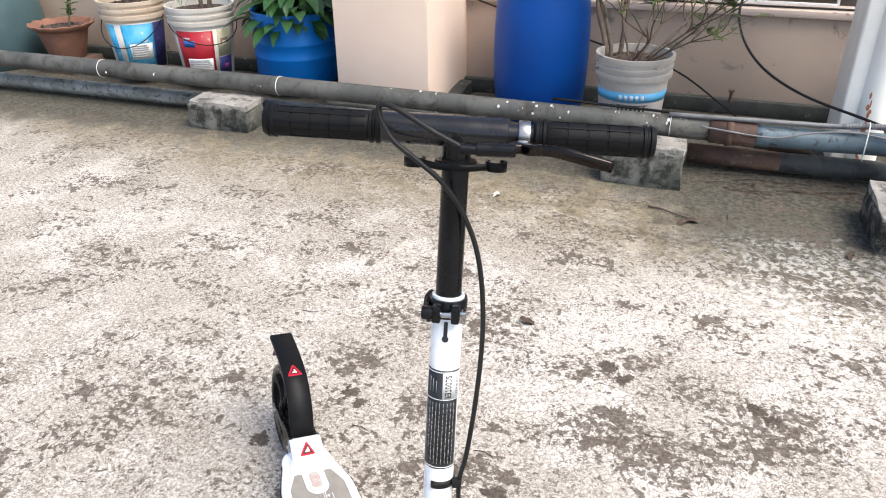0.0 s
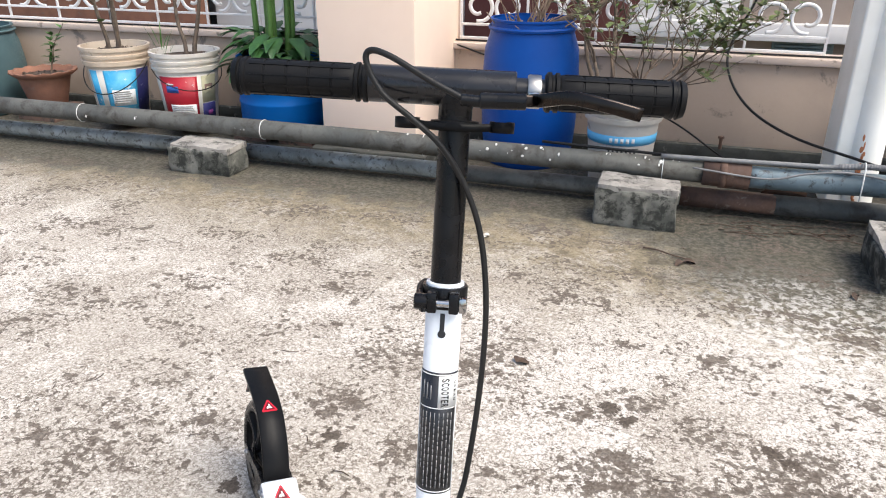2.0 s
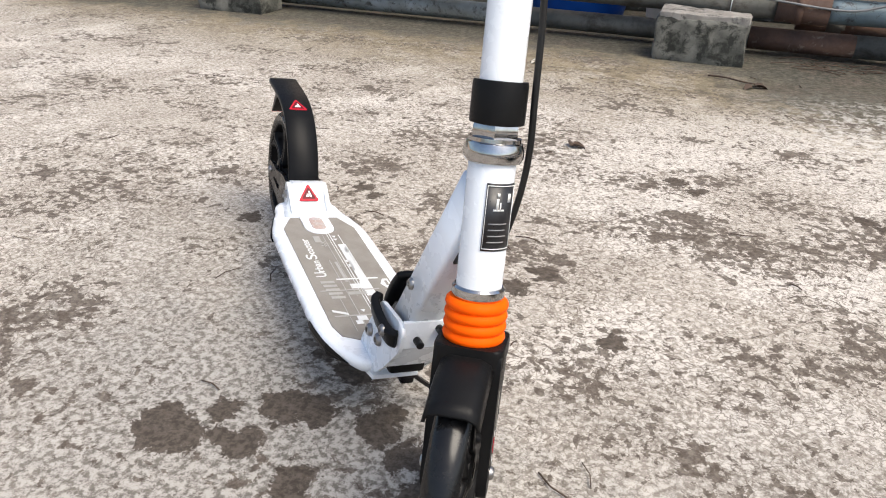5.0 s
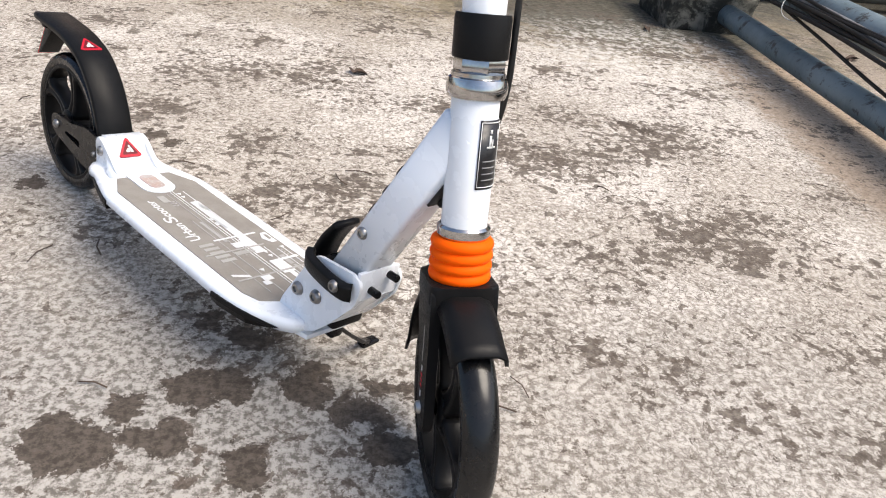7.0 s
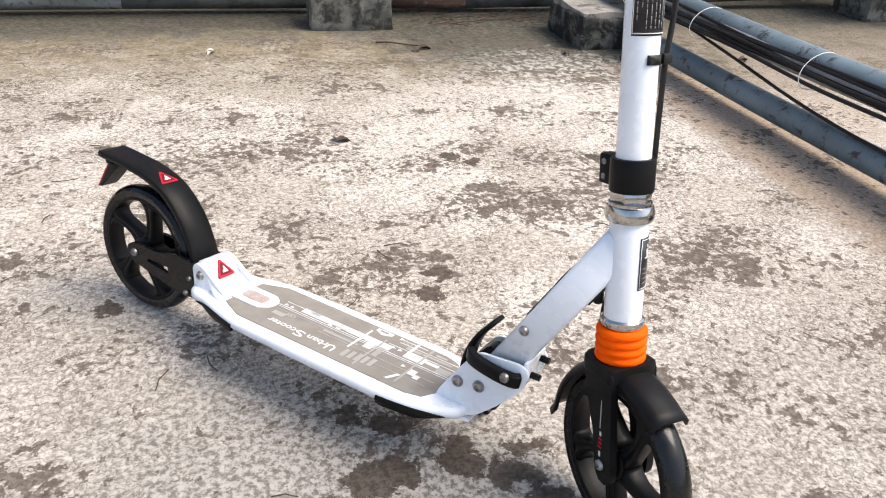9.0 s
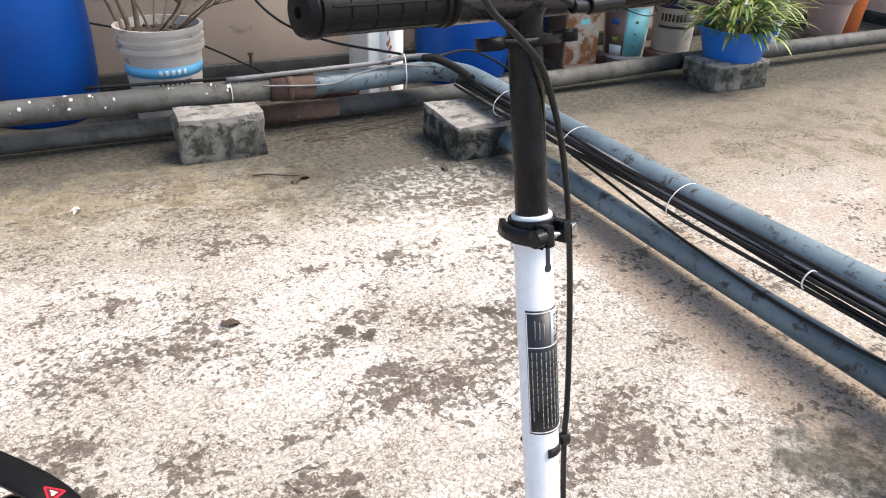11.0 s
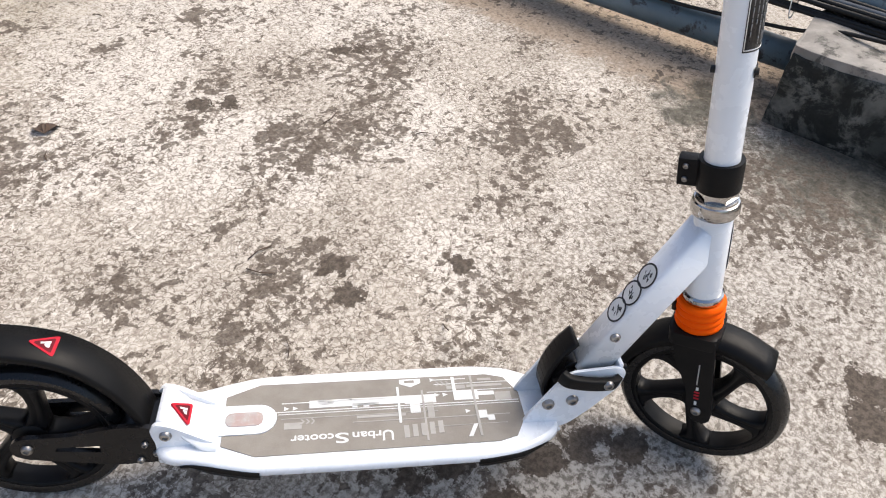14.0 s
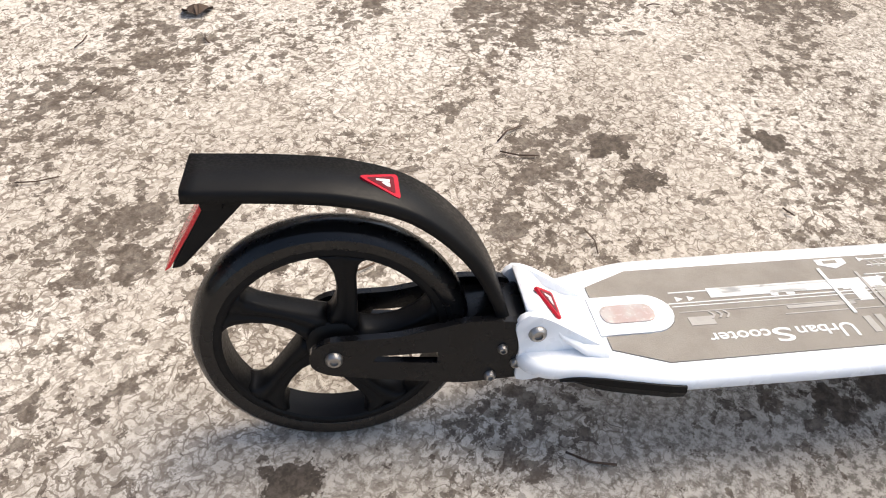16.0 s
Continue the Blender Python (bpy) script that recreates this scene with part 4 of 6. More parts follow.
def shrub(name, x, y, z, label, seed, height, spread, n_main, leaf_mat, leaf_len, leaf_n, bark="bark", lean=(0, 0), r0=0.010, depth=3):
    """Woody shrub: forking twigs, then leaves near their ends."""
    rnd = random.Random(seed)
    root = thing(name, pose(x, y, z), label, "plant", "potted plants")
    leaves, tips = bmesh.new(), []

    def grow(wood, p, d, length, r, level):
        pts = [p]
        for k in range(5):
            d = (d + Vector((rnd.uniform(-0.22, 0.22), rnd.uniform(-0.22, 0.22), rnd.uniform(-0.05, 0.16)))).normalized()
            p = p + d * length / 5
            pts.append(p)
            if level <= 1:
                tips.append((p, d))
        sweep(spline(pts, 2), r, 7 if level > 1 else 5, wood, taper=0.55)
        if level > 0:
            for k in range(rnd.choice((2, 3))):
                a = rnd.uniform(0, 6.28)
                q = pts[rnd.choice((3, 4, 5))]
                nd = (d + Vector((math.cos(a), math.sin(a), 0.1)) * rnd.uniform(0.5, 0.95)).normalized()
                grow(wood, q, nd, length * rnd.uniform(0.55, 0.85), r * 0.6, level - 1)
    for i in range(n_main):
        a = 2 * math.pi * i / n_main + rnd.uniform(-0.4, 0.4)
        d = Vector((math.cos(a) * spread + lean[0], math.sin(a) * spread + lean[1], 1)).normalized()
        wood = bmesh.new()
        grow(wood, Vector((0.03 * math.cos(a), 0.03 * math.sin(a), 0)), d, height * 0.42, r0 * rnd.uniform(0.7, 1.1), depth - 1)
        part("branch", wood, bark, root)
    for i in range(leaf_n):
        p, d = tips[rnd.randrange(len(tips))]
        a = rnd.uniform(0, 6.28)
        ld = (d * 0.4 + Vector((math.cos(a), math.sin(a), rnd.uniform(-0.2, 0.7)))).normalized()
        leaf_bm(leaves, p, ld, leaf_len * rnd.uniform(0.6, 1.2), leaf_len * rnd.uniform(0.4, 0.55), 0.4, 0.2, n=3)
    if leaf_n:
        part("foliage", leaves, leaf_mat, root)
    return root


def blades(name, x, y, z, label, seed, count, length, width, spread, mat, droop=1.0, base_r=0.05, rise=0.10):
    """A tuft of strap leaves."""
    rnd = random.Random(seed)
    root = thing(name, pose(x, y, z), label, "plant", "potted plants")
    for i in range(count):
        bm = bmesh.new()
        a = rnd.uniform(0, 6.28)
        t = rnd.uniform(0.2, 1.0) * spread
        r = base_r * math.sqrt(rnd.random())
        leaf_bm(bm, Vector((r * math.cos(a), r * math.sin(a), rnd.uniform(0, rise))), Vector((math.cos(a) * t, math.sin(a) * t, 1)), length * rnd.uniform(0.6, 1.15), width * rnd.uniform(0.7, 1.2), droop * rnd.uniform(0.6, 1.4), 0.25, n=6)
        part("leaf", bm, mat, root)
    return root


# ---- the kick scooter ----
SCOOTER = pose(-0.7894, 1.5824, 0.0, 0, 0, -47.03) @ pose(0, 0, 0, -7.91, 0, 0)
STEM = pose(0.568, 0, 0.381, 0, -9.3, 0) @ pose(0, 0, 0, 0, 0, -30.0)
FORK = STEM @ pose(0, 0, 0, 0, 0, -5.0)


def xz(m=None):
    """Stands a plate drawn in x, y upright: its y becomes z, its height the -y side."""
    k = Matrix(((1, 0, 0, 0), (0, 0, -1, 0), (0, 1, 0, 0), (0, 0, 0, 1)))
    return k if m is None else m @ k


def in_stem(bm):
    bm.transform(STEM)
    return bm


def in_clamp(bm):
    bm.transform(STEM @ Matrix.Translation((0, 0, 0.007)))
    return bm


def in_fork(bm):
    bm.transform(FORK)
    return bm


def bolt(parent, c, axis, r=0.006, h=0.004, name="bolt"):
    c, axis = Vector(c), Vector(axis).normalized()
    m = Matrix.Translation(c) @ axis.to_track_quat("Z", "Y").to_matrix().to_4x4()
    prof = [(0, h * 0.55), (r * 0.42, h * 0.55), (r * 0.45, h), (r * 0.7, h * 0.95), (r * 0.95, h * 0.5), (r, 0), (0, 0)]
    return part(name, lathe(prof, 20, m), "steel", parent, "bright steel bolt head")


def wheel(parent, centre, m, phase, r=0.10, w=0.030):
    """Five-spoke wheel; m turns its z axis into the axle, phase turns the spokes."""
    t = m.copy()
    t.translation = centre
    h = w / 2
    hub = part("wheel", lathe([(0.008, -h), (0.016, -h), (0.0195, -h * 0.84), (0.0205, -h * 0.3), (0.0205, h * 0.3), (0.0195, h * 0.84), (0.016, h), (0.008, h)], 32, t, True), "black_plastic", parent, "black five-spoke wheel")
    part("tyre", lathe([(r - 0.0165, -h * 0.88), (r - 0.0135, -h * 0.97), (r - 0.008, -h), (r - 0.0035, -h * 0.78), (r - 0.001, -h * 0.45), (r, -h * 0.15), (r, h * 0.15), (r - 0.001, h * 0.45), (r - 0.0035, h * 0.78), (r - 0.008, h), (r - 0.0135, h * 0.97), (r - 0.0165, h * 0.88), (r - 0.018, 0)], 80, t, True), "tyre", hub, "smooth black tyre")
    part("rim", lathe([(r - 0.0166, -h * 0.86), (r - 0.0166, h * 0.86), (r - 0.0205, h * 0.90), (r - 0.0225, h * 0.82), (r - 0.0232, h * 0.3), (r - 0.0235, 0), (r - 0.0232, -h * 0.3), (r - 0.0225, -h * 0.82), (r - 0.0205, -h * 0.90)], 80, t, True), "black_plastic", hub)
    ro = r - 0.0228
    widths = ((0.0, 0.0125), (0.10, 0.0100), (0.28, 0.0078), (0.52, 0.0070), (0.72, 0.0078), (0.86, 0.0105), (0.94, 0.0145), (1.0, 0.0205))
    for i in range(5):
        a0 = 2 * math.pi * i / 5 + radians(phase)
        bm = bmesh.new()
        rings = []
        for f, hw in widths:
            rr = 0.0165 + (ro - 0.0165) * f
            a = a0 - 0.34 * (1 - f) ** 1.4
            c, s_, side = math.cos(a), math.sin(a), Vector((-math.sin(a), math.cos(a), 0))
            mid = Vector((rr * c, rr * s_, 0))
            depth = h * (0.86 - 0.16 * math.sin(math.pi * f))
            ring = []
            for u, v in ((-1, -0.72), (-0.78, -1), (-0.30, -1), (-0.16, -0.90), (0.16, -0.90), (0.30, -1), (0.78, -1), (1, -0.72), (1, 0.72), (0.78, 1), (0.30, 1), (0.16, 0.90), (-0.16, 0.90), (-0.30, 1), (-0.78, 1), (-1, 0.72)):
                p = mid + side * (u * hw)
                if f == 1.0:
                    p = p.normalized() * (ro + 0.0004)
                ring.append(bm.verts.new((p.x, p.y, v * depth)))
            rings.append(ring)
        n = len(rings[0])
        for a, b in zip(rings, rings[1:]):
            for k in range(n):
                bm.faces.new((a[k], a[(k + 1) % n], b[(k + 1) % n], b[k]))
        bm.faces.new(rings[0])
        bm.faces.new(rings[-1][::-1])
        smooth(bm, 40)
        bm.transform(t)
        part("spoke", bm, "black_plastic", hub)
    return hub


def triangle_sticker(parent, m, s=0.017):
    """Red warning triangle with a white field; m carries x, y to the surface."""
    tri = rounded([(0, s), (-s * 0.9, -s * 0.6), (s * 0.9, -s * 0.6)], s * 0.25)
    m = m @ Matrix.Translation((0, 0, 0.0008))
    st = part("warning_sticker", prism(tri, -0.0015, 0.0006, 0, m), "red", parent, "red triangular warning sticker")
    k = 0.70
    part("field", prism([(x * k, y * k) for x, y in tri], 0.0006, 0.0008, 0, m), "red_dark", st)
    q = s * 0.80
    part("pictogram", prism([(-q * 0.30, -q * 0.30), (q * 0.02, -q * 0.30), (q * 0.06, -q * 0.02), (-q * 0.10, q * 0.10), (-q * 0.30, -q * 0.12)], 0.0008, 0.0011, 0, m), "print_white", st)
    part("pictogram", prism([(q * 0.12, -q * 0.30), (q * 0.36, -q * 0.30), (q * 0.10, q * 0.38), (-q * 0.04, q * 0.34)], 0.0008, 0.0011, 0, m), "print_white", st)


def cyl_label(root, r, w0, w1, a0, a1, mat, off, name="label", parent=None, label="", steps=12):
    bm_obj = wrap(root, name, r, r, w0, w1, a0, a1, mat, off, label, steps, parent)
    bm_obj.data.transform(STEM)
    return bm_obj


def build_scooter():
    S = thing("kick_scooter", SCOOTER, "white and black folding kick scooter standing on its kickstand", "scooter")
    H = 0.094

    # deck: white pressed body with turned-down sides
    half = [(-0.012, 0.036), (0.004, 0.046), (0.022, 0.047), (0.050, 0.056), (0.092, 0.0665), (0.20, 0.068), (0.352, 0.068), (0.392, 0.062), (0.418, 0.049), (0.438, 0.036)]
    outline = half + [(x, -y) for x, y in half[::-1]]
    outline = rounded(outline, 0.012, 3)
    bm = bmesh.new()
    layers = [(-0.002, 0.0), (0.0015, -0.0012), (0.0035, -0.004), (0.0038, -0.010), (-0.004, -0.018)]
    rings = []
    cx = Vector((0.21, 0))
    for grow, dz in layers:
        ring = []
        for i, p in enumerate(outline):
            a, b = Vector(outline[i - 1]), Vector(outline[(i + 1) % len(outline)])
            t = (b - a).normalized()
            nrm = Vector((t.y, -t.x))
            if nrm.dot(Vector(p) - cx) < 0:
                nrm = -nrm
            q = Vector(p) + nrm * grow
            ring.append(bm.verts.new((q.x, q.y, H + dz)))
        rings.append(ring)
    n = len(outline)
    for a, b in zip(rings, rings[1:]):
        for i in range(n):
            bm.faces.new((a[i], a[(i + 1) % n], b[(i + 1) % n], b[i]))
    bm.faces.new(rings[0])
    bm.faces.new(rings[-1][::-1])
    bmesh.ops.triangulate(bm, faces=[f for f in bm.faces if len(f.verts) > 4])
    smooth(bm, 50)
    deck = part("deck", bm, "white_paint", S, "white enamelled deck")
    # black inserts in the lower edge of the sides
    for sgn in (1, -1):
        for s0, s1, y0, y1 in ((0.012, 0.098, 0.050, 0.0755), (0.340, 0.425, 0.0755, 0.052)):
            bm = bmesh.new()
            path = []
            for k in range(9):
                f = k / 8
                x = s0 + (s1 - s0) * f
                yy = np.interp(x, [p[0] for p in half], [p[1] for p in half]) + 0.0042
                path.append(Vector((x, sgn * yy, H - 0.0105)))
            tip = [0.15, 0.5, 0.8, 1, 1, 1, 1, 1, 0.9] if s0 < 0.2 else [0.9, 1, 1, 1, 1, 1, 0.8, 0.5, 0.15]
            rr = []
            for p, t in zip(path, tip):
                rr.append([bm.verts.new(p + Vector((0, sgn * a, b * t))) for a, b in ((0.0010, 0.0055), (0.0016, 0), (-0.001, -0.0075), (-0.006, -0.0075), (-0.004, 0.0055))])
            for a, b in zip(rr, rr[1:]):
                for i in range(5):
                    bm.faces.new((a[i], a[(i + 1) % 5], b[(i + 1) % 5], b[i]))
            bm.faces.new(rr[0])
            bm.faces.new(rr[-1])
            part("edge_insert", bm, "black_plastic", deck, "black plastic insert in the deck edge")
    # grey grip tape with a rounded notch at the rear
    tape = [(0.054, 0.036), (0.092, 0.053), (0.366, 0.0525), (0.388, 0.046), (0.402, 0.020), (0.402, -0.020), (0.388, -0.046), (0.366, -0.0525), (0.092, -0.053), (0.054, -0.036), (0.054, -0.0225), (0.085, -0.0225)]
    tape += [(0.092 + 0.022 * math.cos(a), 0.0225 * math.sin(a)) for a in [radians(-78 + 19.5 * k) for k in range(9)]]
    tape += [(0.085, 0.0225), (0.054, 0.0225)]
    gt = part("grip_tape", prism(tape, H, H + 0.0010), "grip_tape", deck, "grey grip tape with pale printed lines")
    z0, z1 = H + 0.0010, H + 0.0014

    def strip(x0, x1, y0, y1, mat="print_white", lift=0.0):
        part("print", prism([(x0, y0), (x1, y0), (x1, y1), (x0, y1)], z0 + lift, z1 + lift), mat, gt)

    def quad(pts, mat="print_white", lift=0.0):
        part("print", prism(pts, z0 + lift, z1 + lift), mat, gt)
    for y, x0, x1, w in ((0.0205, 0.118, 0.262, 0.0012), (0.0075, 0.11, 0.40, 0.0012), (0.004, 0.115, 0.40, 0.0008), (-0.003, 0.118, 0.30, 0.0010), (-0.0135, 0.2, 0.385, 0.0012), (0.0265, 0.29, 0.395, 0.0010), (0.0385, 0.30, 0.392, 0.0010), (-0.0265, 0.29, 0.38, 0.0008), (0.046, 0.30, 0.34, 0.0012)):
        strip(x0, x1, y, y + w, "print_white" if y > 0 else "print_grey")
    strip(0.205, 0.262, -0.0075, -0.0035, "print_grey")
    strip(0.122, 0.142, -0.018, -0.0085, "print_grey")
    # jagged bright band
    quad([(0.150, 0.012), (0.200, 0.012), (0.200, 0.016), (0.232, 0.016), (0.232, 0.012), (0.262, 0.012), (0.262, 0.0235), (0.20, 0.0235), (0.20, 0.0205), (0.196, 0.0205), (0.196, 0.0235), (0.178, 0.0235), (0.178, 0.016), (0.160, 0.016), (0.160, 0.0235), (0.150, 0.0235)])
    strip(0.200, 0.206, 0.0095, 0.0125)
    strip(0.213, 0.220, 0.0095, 0.0125)
    # crosses and circuit-like blocks
    strip(0.2535, 0.2565, -0.018, 0.038, "print_white", 0.0004)
    strip(0.283, 0.2855, -0.046, 0.031, "print_grey", 0.0004)
    strip(0.322, 0.326, 0.012, 0.050, "print_white", 0.0004)
    strip(0.345, 0.348, -0.044, 0.052, "print_grey", 0.0004)
    strip(0.262, 0.300, 0.0105, 0.0235)
    strip(0.268, 0.280, -0.004, 0.0105)
    strip(0.288, 0.296, -0.012, 0.012, "print_grey")
    strip(0.322, 0.352, 0.012, 0.0265)
    strip(0.352, 0.372, 0.018, 0.024)
    strip(0.372, 0.392, 0.008, 0.022, "print_grey")
    strip(0.315, 0.338, 0.030, 0.036, "print_grey")
    strip(0.340, 0.384, 0.032, 0.036, "print_grey")
    strip(0.355, 0.372, 0.042, 0.046, "print_grey")
    quad([(0.258, 0.050), (0.284, 0.050), (0.284, 0.043), (0.271, 0.037), (0.258, 0.043)])
    quad([(0.264, 0.0475), (0.276, 0.0475), (0.276, 0.044), (0.264, 0.044)], "grip_tape", 0.0004)
    for k in range(3):
        x = 0.302 + 0.006 * k
        quad([(x, 0.044), (x + 0.002, 0.044), (x + 0.005, 0.040), (x + 0.002, 0.036), (x, 0.036), (x + 0.003, 0.040)], "print_grey")
        x = 0.140 + 0.006 * k
        quad([(x, -0.004), (x + 0.002, -0.004), (x + 0.005, -0.008), (x + 0.002, -0.012), (x, -0.012), (x + 0.003, -0.008)], "print_grey", 0.0004)
    for x, y in ((0.121, 0.013), (0.131, 0.013), (0.296, 0.047), (0.299, 0.022), (0.309, 0.022), (0.333, -0.006)):
        quad([(x, y - 0.003), (x + 0.006, y), (x, y + 0.003)])
    for k in range(5):
        strip(0.258 + 0.010 * k, 0.264 + 0.010 * k, -0.040 + 0.001 * k, -0.022 + 0.001 * k, "print_grey")
    quad([(0.331, -0.044), (0.336, -0.044), (0.345, -0.026), (0.340, -0.026)], "print_white", 0.0004)
    strip(0.348, 0.358, -0.018, -0.006, "print_white", 0.0004)
    strip(0.358, 0.366, -0.022, -0.014, "print_white", 0.0004)
    for word, x, size, wide in (("U", 0.2455, 0.0205, 0.0125), ("rban", 0.2315, 0.0150, 0.0325), ("S", 0.1945, 0.0205, 0.0150), ("cooter", 0.1780, 0.0150, 0.0480)):
        turn = Matrix.Translation((x, -0.0275, z0)) @ Matrix.Rotation(radians(180), 4, "Z")
        letters(word, size, turn, "print_white", gt, "lettering", 0.0003, wide, 0.00022)
    # reflector window in a white rounded frame
    win = rounded([(0.056, -0.010), (0.098, -0.010), (0.098, 0.010), (0.056, 0.010)], 0.009, 6)
    notch = [(0.050, 0.0215), (0.050, -0.0215), (0.088, -0.0215)] + [(0.092 + 0.0215 * math.cos(a), 0.0215 * math.sin(a)) for a in [radians(-80 + 16 * k) for k in range(11)]] + [(0.088, 0.0215)]
    part("window_frame", prism(notch, H, H + 0.0017), "white_paint", deck)
    part("window_lens", prism(win, H + 0.0017, H + 0.0026, 0.0004), "clear", deck, "clear lens over a printed tag")
    # raised rear bracket
    side = [(-0.016, 0.066), (-0.004, 0.066), (0.055, 0.078), (0.055, H - 0.004), (0.026, H + 0.016), (0.006, 0.124), (-0.010, 0.131), (-0.019, 0.120), (-0.014, 0.10)]
    brk = None
    for sgn in (1, -1):
        m = Matrix.Translation((0, sgn * 0.028 + 0.003, 0))
        bm = prism(rounded(side, 0.006, 2), 0, 0.006, 0.0012, xz(m))
        brk = part("rear_bracket", bm, "white_paint", S)
        bolt(brk, (-0.002, sgn * 0.0310, 0.112), (0, sgn, 0), 0.0068)
    bm = bmesh.new()
    prof = [(-0.010, 0.131), (0.004, 0.124), (0.017, H + 0.014), (0.034, H + 0.004), (0.050, H + 0.0005)]
    rows = []
    for k, (x, z) in enumerate(prof):
        w = [0.026, 0.028, 0.032, 0.040, 0.043][k]
        rows.append([bm.verts.new((x, y * w, z - t)) for t in (0, 0.004) for y in (-1, -0.5, 0.5, 1)])
    for a, b in zip(rows, rows[1:]):
        for i in range(3):
            bm.faces.new((a[i], a[i + 1], b[i + 1], b[i]))
            bm.faces.new((a[4 + i], b[4 + i], b[5 + i], a[5 + i]))
        bm.faces.new((a[0], b[0], b[4], a[4]))
        bm.faces.new((a[3], a[7], b[7], b[3]))
    bm.faces.new((rows[0][0], rows[0][4], rows[0][5], rows[0][1]))
    bm.faces.new((rows[0][1], rows[0][5], rows[0][6], rows[0][2]))
    bm.faces.new((rows[0][2], rows[0][6], rows[0][7], rows[0][3]))
    smooth(bm, 60)
    part("rear_hood", bm, "white_paint", S)
    triangle_sticker(S, Matrix.Translation((0.0122, 0.0, 0.1162)) @ Matrix.Rotation(radians(48), 4, "Y") @ Matrix.Rotation(radians(90), 4, "Z"), 0.018)
    # rear fork arms
    A = (-0.146, 0, 0.10)
    arm = rounded([(-0.008, 0.068), (-0.012, 0.122), (-0.050, 0.126), (-0.10, 0.116), (-0.150, 0.116), (-0.163, 0.108), (-0.163, 0.092), (-0.150, 0.084), (-0.10, 0.074), (-0.055, 0.066)], 0.008, 3)
    slot = [(-0.119, 0.0945), (-0.073, 0.0885), (-0.073, 0.0990), (-0.116, 0.0995)]
    for sgn in (1, -1):
        y = sgn * 0.0255
        bm = bmesh.new()
        m = Matrix.Translation((0, y + 0.003, 0))
        outer = [bm.verts.new((x, z, 0)) for x, z in arm]
        inner = [bm.verts.new((x, z, 0)) for x, z in slot]
        edges = [bm.edges.new((outer[i], outer[(i + 1) % len(outer)])) for i in range(len(outer))] + [bm.edges.new((inner[i], inner[(i + 1) % 4])) for i in range(4)]
        bmesh.ops.triangle_fill(bm, use_beauty=True, edges=edges)
        for f in bm.faces[:]:
            if all(v in inner for v in f.verts):
                bm.faces.remove(f)
        ext = bmesh.ops.extrude_face_region(bm, geom=bm.faces[:])
        for v in ext["geom"]:
            if isinstance(v, bmesh.types.BMVert):
                v.co.z += 0.006
        bmesh.ops.recalc_face_normals(bm, faces=bm.faces)
        bm.transform(xz(m))
        arm_ob = part("rear_arm", bm, "black_metal", S)
        bolt(arm_ob, (A[0], sgn * 0.0285, A[2]), (0, sgn, 0), 0.0065)
        bolt(arm_ob, (-0.026, sgn * 0.0285, 0.098), (0, sgn, 0), 0.004)
        bolt(arm_ob, (-0.016, sgn * 0.0285, 0.083), (0, sgn, 0), 0.004)
        bolt(arm_ob, (-0.034, sgn * 0.0285, 0.072), (0, sgn, 0), 0.0045)
    part("cross_block", rbox((-0.052, -0.024, 0.064), (-0.006, 0.024, 0.118), 0.004), "black_metal", S)
    wheel(S, A, Matrix.Rotation(radians(90), 4, "X"), 10)
    # rear fender brake
    path = spline([(-0.016, 0, 0.100), (-0.029, 0, 0.142), (-0.051, 0, 0.181), (-0.085, 0, 0.213), (-0.126, 0, 0.229), (-0.172, 0, 0.2355), (-0.226, 0, 0.239)], 6)
    sec = [(-0.0235, -0.008), (-0.024, -0.0015), (-0.022, 0.0010), (0.022, 0.0010), (0.024, -0.0015), (0.0235, -0.008), (0.0205, -0.008), (0.0205, -0.003), (-0.0205, -0.003), (-0.0205, -0.008)]
    fender = part("fender_brake", sweep(path, 0.02, section=sec, up=(1, 0, 0.4)), "black_plastic", S, "matt black curved fender brake")
    part("tip_block", rbox((-0.218, -0.019, 0.221), (-0.203, 0.019, 0.2345), 0.004), "black_plastic", fender)
    part("reflector", prism([(-0.2135, 0.231), (-0.2095, 0.231), (-0.2440, 0.177), (-0.2485, 0.174)], -0.0125, 0.0125, 0.0008, xz()), "red_reflector", fender, "red rear reflector")
    part("reflector_back", prism(rounded([(-0.2094, 0.233), (-0.190, 0.232), (-0.190, 0.225), (-0.203, 0.212), (-0.236, 0.178), (-0.2438, 0.176)], 0.002, 2), -0.0132, 0.0132, 0.001, xz()), "black_plastic", fender)
    triangle_sticker(fender, Matrix.Translation((-0.106, 0.0, 0.2232)) @ Matrix.Rotation(radians(21), 4, "Y") @ Matrix.Rotation(radians(90), 4, "Z"), 0.0175)

    # folding joint at the front of the deck
    plate = rounded([(0.392, 0.072), (0.40, 0.102), (0.428, 0.150), (0.444, 0.172), (0.500, 0.177), (0.510, 0.170), (0.505, 0.146), (0.476, 0.111), (0.454, 0.089), (0.420, 0.073)], 0.006, 3)
    for sgn in (1, -1):
        m = Matrix.Translation((0, sgn * 0.0255 + 0.002, 0))
        pl = part("hinge_plate", prism(plate, 0, 0.004, 0.001, xz(m)), "white_paint", S)
        bolt(pl, (0.424, sgn * 0.0275, 0.124), (0, sgn, 0), 0.0075, 0.005)
        bolt(pl, (0.452, sgn * 0.0275, 0.129), (0, sgn, 0), 0.0075, 0.005)
